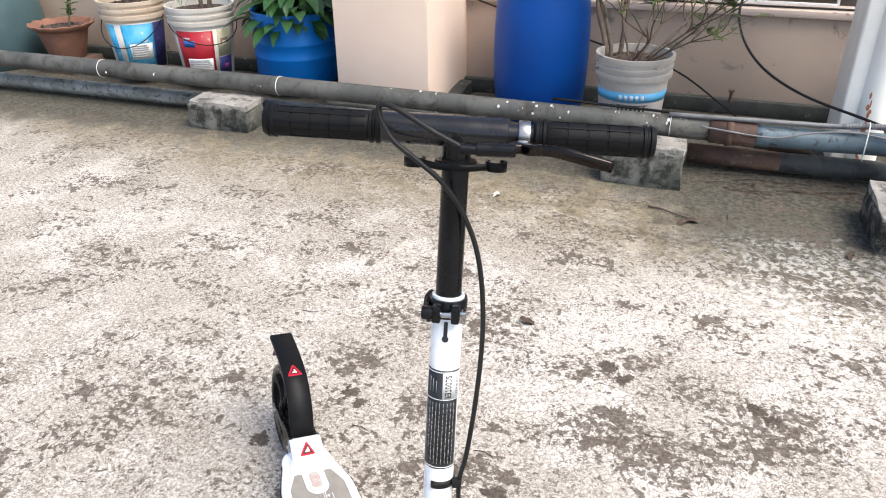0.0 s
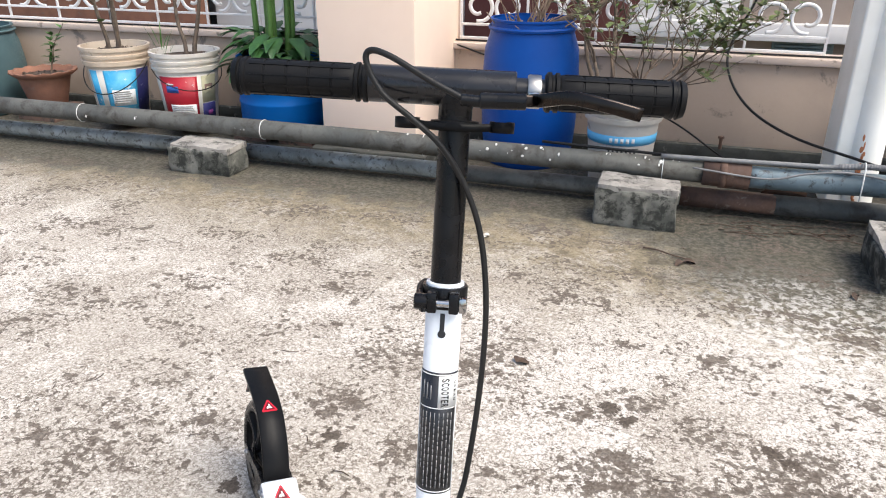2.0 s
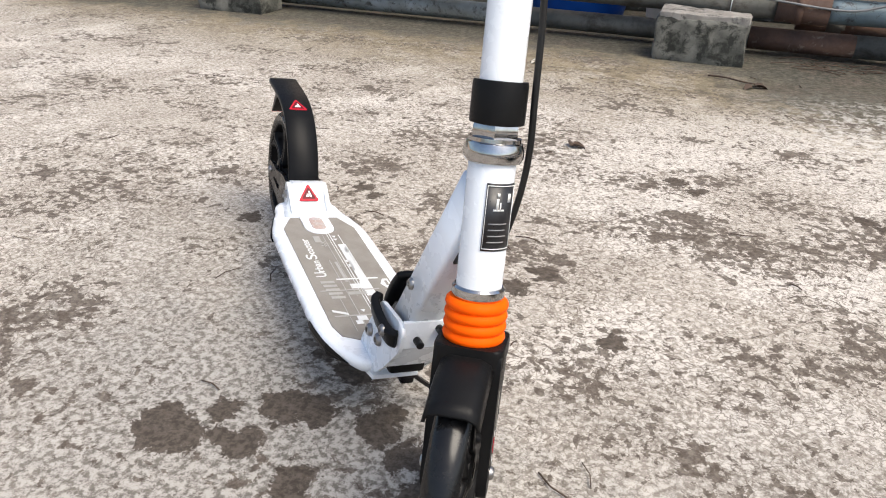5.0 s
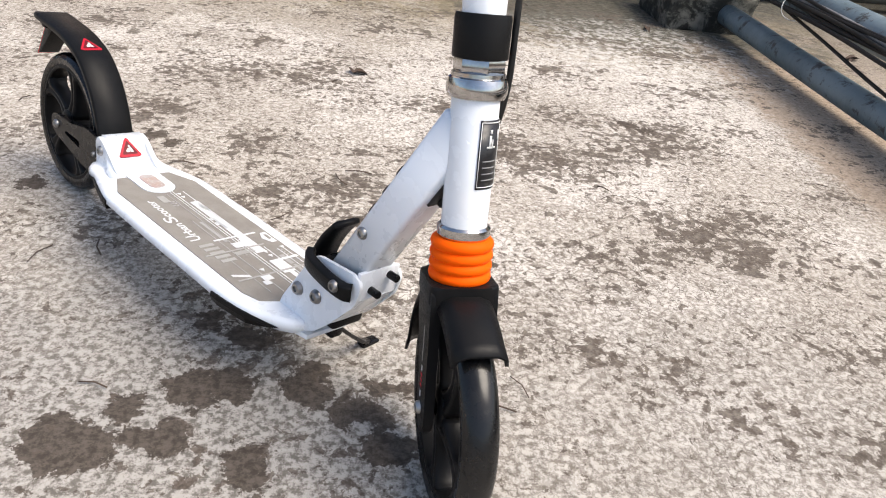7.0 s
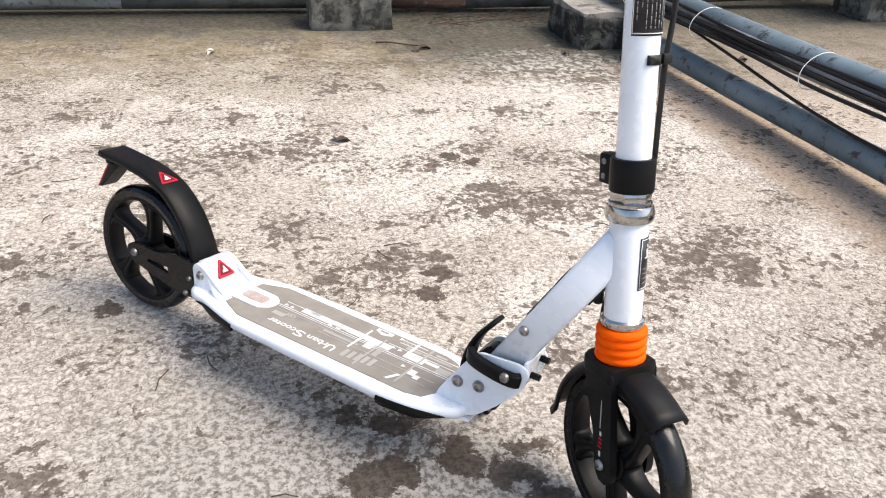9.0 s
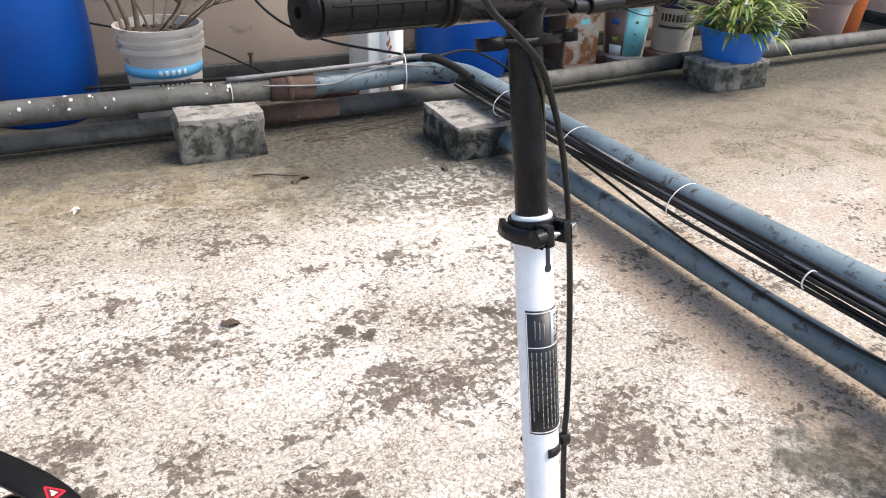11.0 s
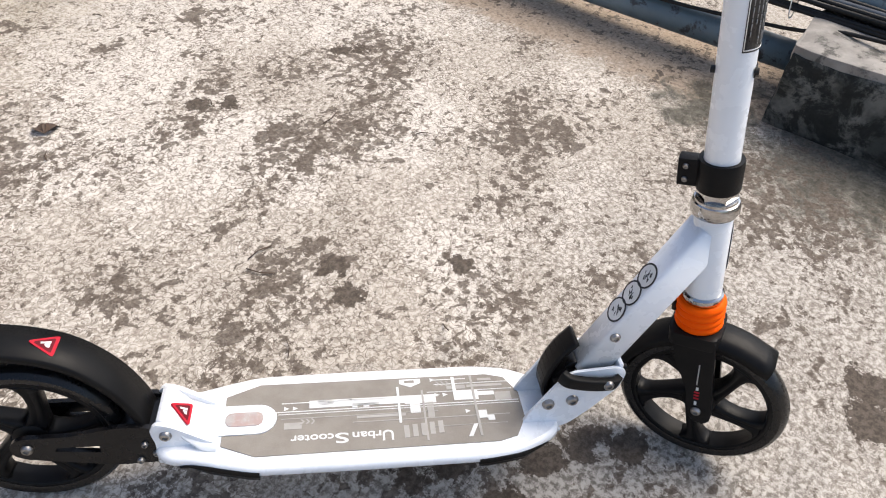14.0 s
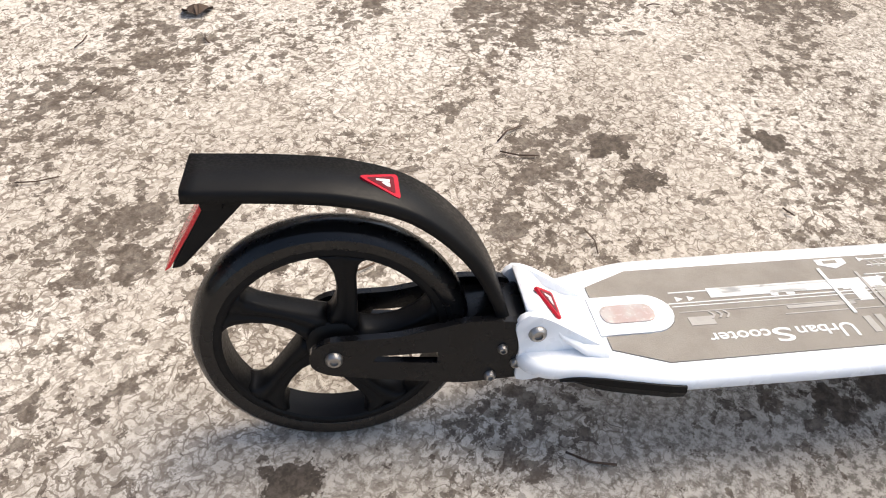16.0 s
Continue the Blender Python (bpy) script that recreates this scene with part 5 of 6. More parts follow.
    part("hinge_floor", prism([(0.392, -0.036), (0.430, -0.029), (0.446, -0.0265), (0.446, 0.0265), (0.430, 0.029), (0.392, 0.036)], 0.073, 0.079, 0.002), "white_paint", S)
    part("hinge_front", rbox((0.500, -0.0255, 0.150), (0.5055, 0.0255, 0.180), 0.002), "white_paint", S)
    part("hinge_belly", prism([(0.5055, 0.151), (0.5020, 0.151), (0.4725, 0.1120), (0.4760, 0.1105)], -0.0235, 0.0235, 0.0005, xz()), "white_paint", S)
    part("hinge_core", rbox((0.428, -0.020, 0.098), (0.474, 0.020, 0.150), 0.005), "black_plastic", S)
    for z, y in ((0.172, 0.012), (0.160, -0.010)):
        part("locking_pin", rod(0.004, (0.504, y, z), (0.517, y, z), 12), "black_metal", S)
    # release pedal, curved black foot lever
    path = spline([(0.430, 0, 0.112), (0.4215, 0, 0.134), (0.4245, 0, 0.160), (0.435, 0, 0.184), (0.450, 0, 0.204)], 6)
    sec = [(-0.0165, -0.0022), (-0.0150, 0.0026), (0.0150, 0.0026), (0.0165, -0.0022), (0.012, -0.0036), (-0.012, -0.0036)]
    pedal = part("release_pedal", sweep(path, 0.01, section=sec, up=(0, 0, 1)), "black_plastic", S, "black fold-release pedal")
    for k in range(7):
        c = path[8 + 2 * k]
        d = (path[9 + 2 * k] - path[7 + 2 * k]).normalized()
        nrm = Vector((-d.z, 0, d.x))
        part("tread_rib", rod(0.0011, c + nrm * 0.0027 + Vector((0, -0.0135, 0)), c + nrm * 0.0027 + Vector((0, 0.0135, 0)), 6), "rubber", pedal)
    part("pawl", prism(rounded([(0.430, 0.140), (0.430, 0.152), (0.446, 0.171), (0.455, 0.174), (0.458, 0.166), (0.446, 0.148)], 0.003, 2), -0.0115, 0.0115, 0.0015, xz()), "black_metal", pedal)
    # quick-release lever on the right side
    path = spline([(0.434, -0.026, 0.168), (0.440, -0.0325, 0.166), (0.454, -0.0345, 0.163), (0.476, -0.035, 0.160), (0.494, -0.0335, 0.159), (0.500, -0.029, 0.159)], 6)
    lev = part("clamp_lever", sweep(path, 0.01, section=rounded([(-0.0045, -0.0090), (0.0045, -0.0090), (0.0045, 0.0085), (-0.0045, 0.0085)], 0.002, 2)), "black_plastic", S, "black clamp lever")
    bolt(lev, (0.486, -0.0390, 0.162), (0, -1, 0), 0.0062, 0.004)
    # down tube
    d = Vector((0.475, 0, 0.88)).normalized()
    a, b = Vector((0.470, 0, 0.158)), Vector((0.470, 0, 0.158)) + d * 0.213
    sec = rounded([(-0.0175, -0.019), (0.0175, -0.019), (0.0175, 0.019), (-0.0175, 0.019)], 0.005, 3)
    tube = part("down_tube", sweep([a, a.lerp(b, 0.5), b], 0.01, section=sec, up=(1, 0, 0)), "white_paint", S, "white square down tube")
    for sgn in (1, -1):
        bolt(tube, (0.490, sgn * 0.0172, 0.2145), (0, sgn, 0), 0.0062, 0.004)
    part("cable_guide", sweep([a + d * 0.135 - Vector((-d.z, 0, d.x)) * 0.0195, a + d * 0.200 - Vector((-d.z, 0, d.x)) * 0.0195], 0.004, section=[(-0.009, -0.002), (0.009, -0.002), (0.009, 0.0015), (-0.009, 0.0015)], up=(1, 0, 0)), "ink", tube, "dark slot for the brake cable")
    # three black rings printed on the tube's upper face and side
    nrm = Vector((-d.z, 0, d.x))
    for k in range(3):
        c = Vector((0.470, 0, 0.158)) + d * (0.083 + 0.0262 * k) + nrm * 0.0196
        m = Matrix.Translation(c) @ Matrix(((d.x, 0, nrm.x, 0), (0, 1, 0, 0), (d.z, 0, nrm.z, 0), (0, 0, 0, 1)))
        emblem = part("ring_emblem", lathe([(0.0128, 0), (0.0128, 0.0005), (0.0148, 0.0005), (0.0148, 0)], 36, m, True), "ink", tube, "black ring emblem")
        part("ring_field", lathe([(0, 0.0001), (0, 0.0003), (0.0129, 0.0003), (0.0129, 0.0001)], 36, m), "print_white", emblem)
        rnd = random.Random(70 + k)
        for j in range(14):
            u, v, t, w = rnd.uniform(-0.005, 0.005), rnd.uniform(-0.006, 0.006), rnd.uniform(0.2, 1.0), rnd.uniform(0.0015, 0.0035)
            mm = m @ Matrix.Translation((u, v, 0)) @ Matrix.Rotation(t, 4, "Z")
            part("mark", prism([(-w, -0.0004), (w * 0.6, -0.0006), (w, 0.0003), (-w * 0.5, 0.0007)], 0.0003, 0.0005, 0, mm), "ink", emblem)
    # kickstand, swung out to the left
    ks = part("kickstand", sweep(spline([(0.434, 0.018, 0.074), (0.430, 0.045, 0.050), (0.423, 0.078, 0.024), (0.420, 0.092, 0.0175)], 5), 0.0055, section=rounded([(-0.0050, -0.0022), (0.0050, -0.0022), (0.0050, 0.0022), (-0.0050, 0.0022)], 0.001, 2)), "black_metal", S, "black side kickstand")
    part("foot", rbox((0.413, 0.082, 0.0122), (0.426, 0.107, 0.0175), 0.002), "black_metal", ks)
    part("pivot", rbox((0.427, 0.008, 0.062), (0.445, 0.024, 0.076), 0.003), "black_metal", ks)

    # ---- steering column ----
    part("head_tube", in_stem(lathe([(0, -0.122), (0.0192, -0.122), (0.0195, -0.119), (0.0195, -0.012), (0.0188, -0.010), (0, -0.010)], 48)), "white_paint", S, "white head tube")
    part("bearing_cup", in_stem(lathe([(0.012, -0.013), (0.0225, -0.013), (0.0245, -0.009), (0.0245, -0.003), (0.0230, 0.002), (0.0215, 0.003), (0.0215, 0.006), (0.012, 0.006)], 48, None, True)), "chrome", S, "chromed upper bearing cup")
    part("lock_nut", in_stem(lathe([(0.012, 0.005), (0.0195, 0.005), (0.0205, 0.007), (0.0205, 0.015), (0.0195, 0.018), (0.012, 0.018)], 6, None, True)), "chrome", S, "chromed hexagonal lock nut")
    part("lower_cup", in_stem(lathe([(0.012, -0.129), (0.0205, -0.129), (0.0225, -0.125), (0.0225, -0.119), (0.0205, -0.117), (0.012, -0.117)], 48, None, True)), "chrome", S, "chromed lower bearing cup")
    prof = []
    for k in range(4):
        w = -0.1655 + 0.0094 * k
        prof += [(0.0243, w), (0.0262, w + 0.0016), (0.0270, w + 0.0042), (0.0264, w + 0.0068), (0.0243, w + 0.0090)]
    part("suspension_sleeve", in_stem(lathe([(0.012, -0.1655)] + prof + [(0.0232, -0.1276), (0.012, -0.1276)], 48, None, True)), "orange", S, "orange ribbed rubber suspension sleeve")
    part("clamp_sleeve", in_stem(lathe([(0.0175, 0.017), (0.0218, 0.017), (0.0222, 0.019), (0.0222, 0.047), (0.0215, 0.050), (0.0175, 0.050)], 48, None, True)), "black_plastic", S, "black stem clamp")
    ear = part("clamp_ear", in_stem(rbox((-0.040, -0.008, 0.018), (-0.019, 0.008, 0.049), 0.0025)), "black_plastic", S)
    for w in (0.026, 0.041):
        for sgn in (1, -1):
            o = bolt(ear, (-0.032, sgn * 0.0082, w), (0, sgn, 0), 0.0032, 0.002)
            o.data.transform(STEM)
    stem = part("stem_tube", in_stem(lathe([(0.0135, 0.045), (0.0172, 0.046), (0.0172, 0.370), (0.0165, 0.372), (0.0145, 0.372)], 48)), "white_paint", S, "white outer stem tube")
    part("inner_tube", in_stem(lathe([(0.0142, 0.30), (0.0142, 0.535), (0, 0.535)], 48)), "black_metal", S, "black telescoping stem tube")
    # print on the front of the stem: black panel with a white field and bars
    low, top, split = 0.1635, 0.2870, 0.2520
    panel = cyl_label(S, 0.0172, low, top, -76, 70, "label_black", 0.0008, "stem_label", stem, "black and white printed label")
    for w0, w1, a0, a1 in ((low + 0.0016, low + 0.0025, -73, 67), (top - 0.0025, top - 0.0016, -73, 67), (low + 0.0016, top - 0.0016, -74, -71.5), (low + 0.0016, top - 0.0016, 65.5, 68), (split - 0.0008, split, -73, 67)):
        cyl_label(S, 0.0172, w0, w1, a0, a1, "print_white", 0.0012, "rule", panel)
    cyl_label(S, 0.0172, split + 0.0006, top - 0.003, 0, 67, "print_white", 0.0012, "field", panel)
    rnd = random.Random(5)
    for k in range(9):
        a = -62 + 13.5 * k
        w = split - 0.005
        end = low + (0.006 if k > 1 else 0.014 + 0.01 * k)
        while w > end:
            step = rnd.uniform(0.003, 0.009)
            cyl_label(S, 0.0172, max(w - step, end), w, a, a + 2.6, "print_dim", 0.0012, "print_line", panel, steps=1)
            w -= step + 0.0012
    for k in range(3):
        a = -50 + 13 * k
        cyl_label(S, 0.0172, split + 0.008, top - 0.009 - 0.002 * k, a, a + 3.0, "print_dim", 0.0012, "print_line", panel, steps=2)
    for k, ch in enumerate("SCOOTER"):
        m = STEM @ Matrix.Rotation(radians(25), 4, "Z") @ Matrix.Translation((0.0186, -0.005, top - 0.0052 - 0.0042 * k)) @ Matrix(((0, 0, 1, 0), (0, 1, 0, 0), (-1, 0, 0, 0), (0, 0, 0, 1)))
        letters(ch, 0.0105, m, "ink", panel, "letter", 0.0001, 0.0032, 0.00025)
    for k, ch in enumerate("URBAN"):
        m = STEM @ Matrix.Rotation(radians(53), 4, "Z") @ Matrix.Translation((0.0187, -0.0012, top - 0.0085 - 0.0042 * k)) @ Matrix(((0, 0, 1, 0), (0, 1, 0, 0), (-1, 0, 0, 0), (0, 0, 0, 1)))
        letters(ch, 0.0042, m, "ink", panel, "letter", 0.0001, 0.0026)
    # print on the head tube
    lab = cyl_label(S, 0.0195, -0.083, -0.028, -4, 74, "label_black", 0.0010, "head_label", S, "black safety label with pictograms")
    for w0, w1, a0, a1 in ((-0.0815, -0.0808, -2, 72), (-0.0302, -0.0295, -2, 72)):
        cyl_label(S, 0.0195, w0, w1, a0, a1, "print_white", 0.0014, "rule", lab, steps=6)
    for a0, a1 in ((-2, -0.5), (70.5, 72)):
        cyl_label(S, 0.0195, -0.0815, -0.0295, a0, a1, "print_white", 0.0014, "rule", lab, steps=2)
    for k in range(4):
        cyl_label(S, 0.0195, -0.076 + 0.005 * k, -0.0750 + 0.005 * k, 8, 50 + 4 * (k % 2), "print_dim", 0.0014, "print_line", lab, steps=4)
    cyl_label(S, 0.0195, -0.049, -0.040, 21, 27, "print_white", 0.0014, "pictogram", lab, steps=2)
    cyl_label(S, 0.0195, -0.0385, -0.0355, 22, 28, "print_white", 0.0014, "pictogram", lab, steps=2)
    cyl_label(S, 0.0195, -0.050, -0.043, 30, 33, "print_white", 0.0014, "pictogram", lab, steps=2)
    cyl_label(S, 0.0195, -0.050, -0.0485, 15, 41, "print_white", 0.0014, "pictogram", lab, steps=4)
    cyl_label(S, 0.0195, -0.043, -0.036, 50, 59, "print_white", 0.0014, "pictogram", lab, steps=2)
    # height clamp: collar with slot, levers and pin
    col = part("height_clamp", in_clamp(lathe([(0.0174, 0.342), (0.0205, 0.342), (0.0212, 0.344), (0.0212, 0.360), (0.0205, 0.362), (0.0174, 0.362)], 48, None, True)), "black_metal", S, "black height clamp with cam lever")
    part("white_ring", in_clamp(lathe([(0.0143, 0.361), (0.0176, 0.361), (0.0180, 0.362), (0.0176, 0.3645), (0.0143, 0.3645)], 48, None, True)), "white_paint", col)
    for v in (-0.010, 0.010):
        part("lug", in_clamp(rbox((0.017, v - 0.0045, 0.3415), (0.032, v + 0.0045, 0.3605), 0.002)), "black_metal", col)
    part("cross_bolt", in_clamp(rod(0.0035, (0.026, -0.018, 0.350), (0.026, 0.022, 0.350), 16)), "chrome", col)
    part("bolt_nut", in_clamp(rbox((0.020, 0.0145, 0.3430), (0.0325, 0.0215, 0.3570), 0.002)), "chrome", col)
    path = spline([(0.030, -0.016, 0.348), (0.022, -0.0205, 0.350), (0.006, -0.0240, 0.351), (-0.009, -0.0232, 0.353), (-0.019, -0.0190, 0.355)], 5)
    part("cam_lever", in_clamp(sweep(path, 0.005, section=[(-0.0025, -0.0065), (0.0025, -0.0065), (0.0025, 0.0065), (-0.0025, 0.0065)])), "black_metal", col, "black cam lever")
    part("cam", in_clamp(rod(0.0075, (0.026, -0.014, 0.351), (0.026, -0.026, 0.351), 20)), "black_metal", col)
    part("slot", in_clamp(rbox((0.0168, -0.0022, 0.318), (0.0180, 0.0022, 0.338), 0.0005)), "ink", col)
    part("slot_end", in_clamp(rod(0.0038, (0.0165, 0, 0.318), (0.0181, 0, 0.318), 16)), "ink", col)
    # clip ring that holds the folded grips
    ring = part("grip_clip", in_stem(lathe([(0.0143, 0.512), (0.0215, 0.512), (0.0222, 0.515), (0.0215, 0.519), (0.0143, 0.520)], 40, None, True)), "black_plastic", S, "black clip for folded grips")
    bow = spline([(0.008, -0.034, 0.515), (0.017, -0.016, 0.514), (0.0195, 0, 0.514), (0.017, 0.016, 0.514), (0.008, 0.034, 0.515)], 5)
    part("clip_arm", in_stem(sweep(bow, 0.003, section=[(-0.0018, -0.0034), (0.0018, -0.0034), (0.0018, 0.0034), (-0.0018, 0.0034)], up=(0, 0, 1))), "black_plastic", ring)
    for sgn in (1, -1):
        pts = [Vector((0.004 + 0.0105 * math.sin(radians(a)), sgn * (0.0420 + 0.0098 * math.cos(radians(a))), 0.5155)) for a in range(-62, 219, 20)]
        part("clip_jaw", in_stem(sweep(spline(pts, 2), 0.003, section=[(-0.0013, -0.0048), (0.0013, -0.0048), (0.0013, 0.0048), (-0.0013, 0.0048)], up=(0, 0, 1))), "black_plastic", ring)
    # T joint, bar and grips
    bw = 0.548
    part("tee_tube", in_stem(rod(0.0165, (0, -0.078, bw), (0, 0.052, bw), 40, 0.001)), "gloss_black", S, "black welded handlebar tee")
    part("tee_neck", in_stem(lathe([(0.0150, 0.515), (0.0150, 0.530), (0.0172, 0.537), (0.0165, 0.548)], 40)), "black_metal", S)
    part("bar", in_stem(rod(0.0112, (0, -0.19, bw), (0, 0.19, bw), 32)), "gloss_black", S, "black inner handlebar")
    for sgn, v0, v1 in ((-1, 0.077, 0.199), (1, 0.077, 0.197)):
        prof = [(0.0112, v0), (0.0151, v0), (0.0175, v0 + 0.002), (0.0175, v0 + 0.005), (0.0153, v0 + 0.006), (0.0153, v0 + 0.008), (0.0173, v0 + 0.009), (0.0173, v0 + 0.012), (0.0151, v0 + 0.013)]
        x = v0 + 0.014
        while x < v1 - 0.026:
            prof += [(0.0156, x), (0.0156, x + 0.0175), (0.0149, x + 0.018), (0.0149, x + 0.0195)]
            x += 0.020
        prof += [(0.0156, x), (0.0156, v1 - 0.013), (0.0171, v1 - 0.012), (0.0171, v1 - 0.009), (0.0153, v1 - 0.008), (0.0153, v1 - 0.006), (0.0173, v1 - 0.005), (0.0151, v1), (0.004, v1 + 0.001), (0.003, v1 - 0.003), (0, v1 - 0.003)]
        m = STEM @ Matrix.Translation((0, 0, bw)) @ Matrix.Rotation(radians(-90 * sgn), 4, "X")
        grip = part("grip", lathe(prof, 40, m), "rubber", S, "black ribbed rubber grip")
        for k in range(10):
            a = radians(36 * k + 9)
            c = (0.0153 * math.cos(a), sgn * (v0 + v1) / 2, bw + 0.0153 * math.sin(a))
            bm = rbox((-0.0009, -(v1 - v0) / 2 + 0.016, -0.0009), (0.0009, (v1 - v0) / 2 - 0.016, 0.0009), 0, m=Matrix.Translation(c) @ Matrix.Rotation(-a, 4, "Y"))
            part("groove", in_stem(bm), "black_plastic", grip)
    # brake lever: clamp, body and blade
    lev = part("lever_clamp", in_stem(lathe([(0.0113, 0.062), (0.0142, 0.062), (0.0147, 0.0635), (0.0147, 0.072), (0.0142, 0.0735), (0.0113, 0.0735)], 32, Matrix.Translation((0, 0, bw)) @ Matrix.Rotation(radians(-90), 4, "X"), True)), "steel", S, "polished brake lever clamp")
    part("lever_body", in_stem(prism(rounded([(0.008, 0.058), (0.008, 0.080), (0.030, 0.078), (0.046, 0.066), (0.050, 0.024), (0.040, 0.020), (0.034, 0.050)], 0.005, 3), bw - 0.012, bw - 0.003, 0.002)), "bronze_black", lev, "brown-black brake lever body")
    part("adjuster_body", in_stem(rod(0.0068, (0.047, 0.060, bw - 0.009), (0.046, 0.022, bw - 0.010), 18)), "black_metal", lev)
    path = spline([(0.030, 0.062, bw - 0.008), (0.050, 0.074, bw - 0.007), (0.068, 0.094, bw - 0.004), (0.075, 0.120, bw - 0.008), (0.075, 0.148, bw - 0.014)], 6)
    part("lever_blade", in_stem(sweep(path, 0.005, section=rounded([(-0.004, -0.0055), (0.004, -0.0055), (0.0045, 0.0055), (-0.0045, 0.0055)], 0.002, 2))), "bronze_black", lev, "black brake lever blade")
    part("pivot_screw", in_stem(rod(0.006, (0.034, 0.066, bw - 0.004), (0.034, 0.066, bw - 0.001), 20)), "chrome", lev)
    part("barrel_adjuster", in_stem(rod(0.005, (0.045, 0.026, bw - 0.011), (0.045, 0.006, bw - 0.010), 16)), "black_metal", lev)
    # brake cable
    pts = [(0.045, 0.010, bw - 0.010), (0.044, -0.02, bw + 0.004), (0.038, -0.055, bw + 0.022), (0.032, -0.073, bw + 0.026), (0.030, -0.076, bw + 0.016), (0.030, -0.062, bw - 0.008), (0.029, -0.036, bw - 0.028), (0.025, -0.010, 0.498), (0.017, 0.012, 0.465), (0.011, 0.028, 0.425), (0.008, 0.037, 0.375), (0.006, 0.040, 0.32), (0.006, 0.0375, 0.25), (0.007, 0.031, 0.18), (0.008, 0.0245, 0.143), (0.003, 0.0265, 0.09), (0.0, 0.0275, 0.04), (-0.006, 0.0285, -0.005), (-0.016, 0.0245, -0.045), (-0.027, 0.015, -0.085), (-0.030, 0.002, -0.115), (-0.028, -0.004, -0.15)]
    part("brake_cable", in_stem(sweep(spline(pts, 8), 0.0028, 10)), "cable", S, "black brake cable in a loop")
    part("cable_end", in_stem(rod(0.0055, (-0.029, -0.008, -0.088), (-0.028, -0.010, -0.112), 14, 0.002)), "cable", S)
    tie = cyl_label(S, 0.0172, 0.1375, 0.1465, -24, 98, "cable", 0.0016, "cable_strap", S, "black cable strap")
    part("buckle", in_stem(rbox((0.004, 0.0165, 0.137), (0.014, 0.0275, 0.147), 0.002)), "cable", tie)
    for u in (-1, 1):
        part("strap_pin", in_stem(rod(0.0035, (u * 0.0165, -0.004, 0.142), (u * 0.0205, -0.004, 0.142), 12)), "cable", tie)
    # fork, front wheel and mudguard
    ax = Vector((0.015, 0, -0.282))
    part("fork_crown", in_fork(prism(rounded([(-0.025, -0.030), (0.025, -0.030), (0.029, -0.016), (0.029, 0.016), (0.025, 0.030), (-0.025, 0.030), (-0.029, 0.016), (-0.029, -0.016)], 0.006, 3), -0.183, -0.1645, 0.003)), "black_plastic", S, "black fork crown")
    leg = rounded([(-0.024, -0.168), (0.026, -0.168), (0.027, -0.200), (0.030, -0.250), (0.033, -0.285), (0.030, -0.300), (0.018, -0.304), (0.008, -0.298), (0.004, -0.285), (0.0, -0.250), (-0.016, -0.205)], 0.006, 3)
    for sgn in (1, -1):
        m = Matrix.Translation((0, sgn * 0.0245 + 0.0045, 0))
        lg = part("fork_leg", in_fork(prism(leg, 0, 0.009, 0.002, xz(m))), "black_plastic", S, "black fork leg")
        o = bolt(lg, (ax.x, sgn * 0.0292, ax.z), (0, sgn, 0), 0.0062)
        o.data.transform(FORK)
        for k in range(3):
            part("red_mark", in_fork(rbox((0.010, sgn * 0.0290 - 0.0003, -0.262 + 0.005 * k), (0.016, sgn * 0.0290 + 0.0004, -0.2595 + 0.005 * k), 0)), "red", lg)
        part("white_mark", in_fork(rbox((0.0115, sgn * 0.0290 - 0.0003, -0.247), (0.0145, sgn * 0.0290 + 0.0004, -0.242), 0)), "print_white", lg)
        part("white_mark", in_fork(rbox((0.0115, sgn * 0.0290 - 0.0003, -0.272), (0.0145, sgn * 0.0290 + 0.0004, -0.266), 0)), "print_white", lg)
        part("print_line", in_fork(rbox((0.011, sgn * 0.0290 - 0.0003, -0.238), (0.0125, sgn * 0.0290 + 0.0004, -0.205), 0)), "print_grey", lg)
    wheel(S, FORK @ ax, FORK @ Matrix.Rotation(radians(90), 4, "X"), -17)
    path = [ax + Vector((0.1075 * math.cos(radians(a)), 0, 0.1075 * math.sin(radians(a)))) for a in range(50, 177, 6)]
    path[0] += Vector((0.003, 0, 0.001))
    path[-1] += Vector((-0.008, 0, 0.0))
    sec = [(-0.0235, -0.010), (-0.021, -0.001), (-0.012, 0.004), (0.012, 0.004), (0.021, -0.001), (0.0235, -0.010), (0.0205, -0.010), (0.0185, -0.0025), (0.0115, 0.0012), (-0.0115, 0.0012), (-0.0185, -0.0025), (-0.0205, -0.010)]
    part("mudguard", in_fork(sweep(path, 0.02, section=sec, up=(1, 0, 0))), "black_plastic", S, "black front mudguard")
    eye = [Vector((0.036 + 0.009 * math.cos(a), 0.012, -0.183 + 0.007 * math.sin(a))) for a in [k * math.pi / 6 for k in range(13)]]
    part("hook_eye", in_fork(sweep(eye, 0.0025, 8)), "black_metal", S)


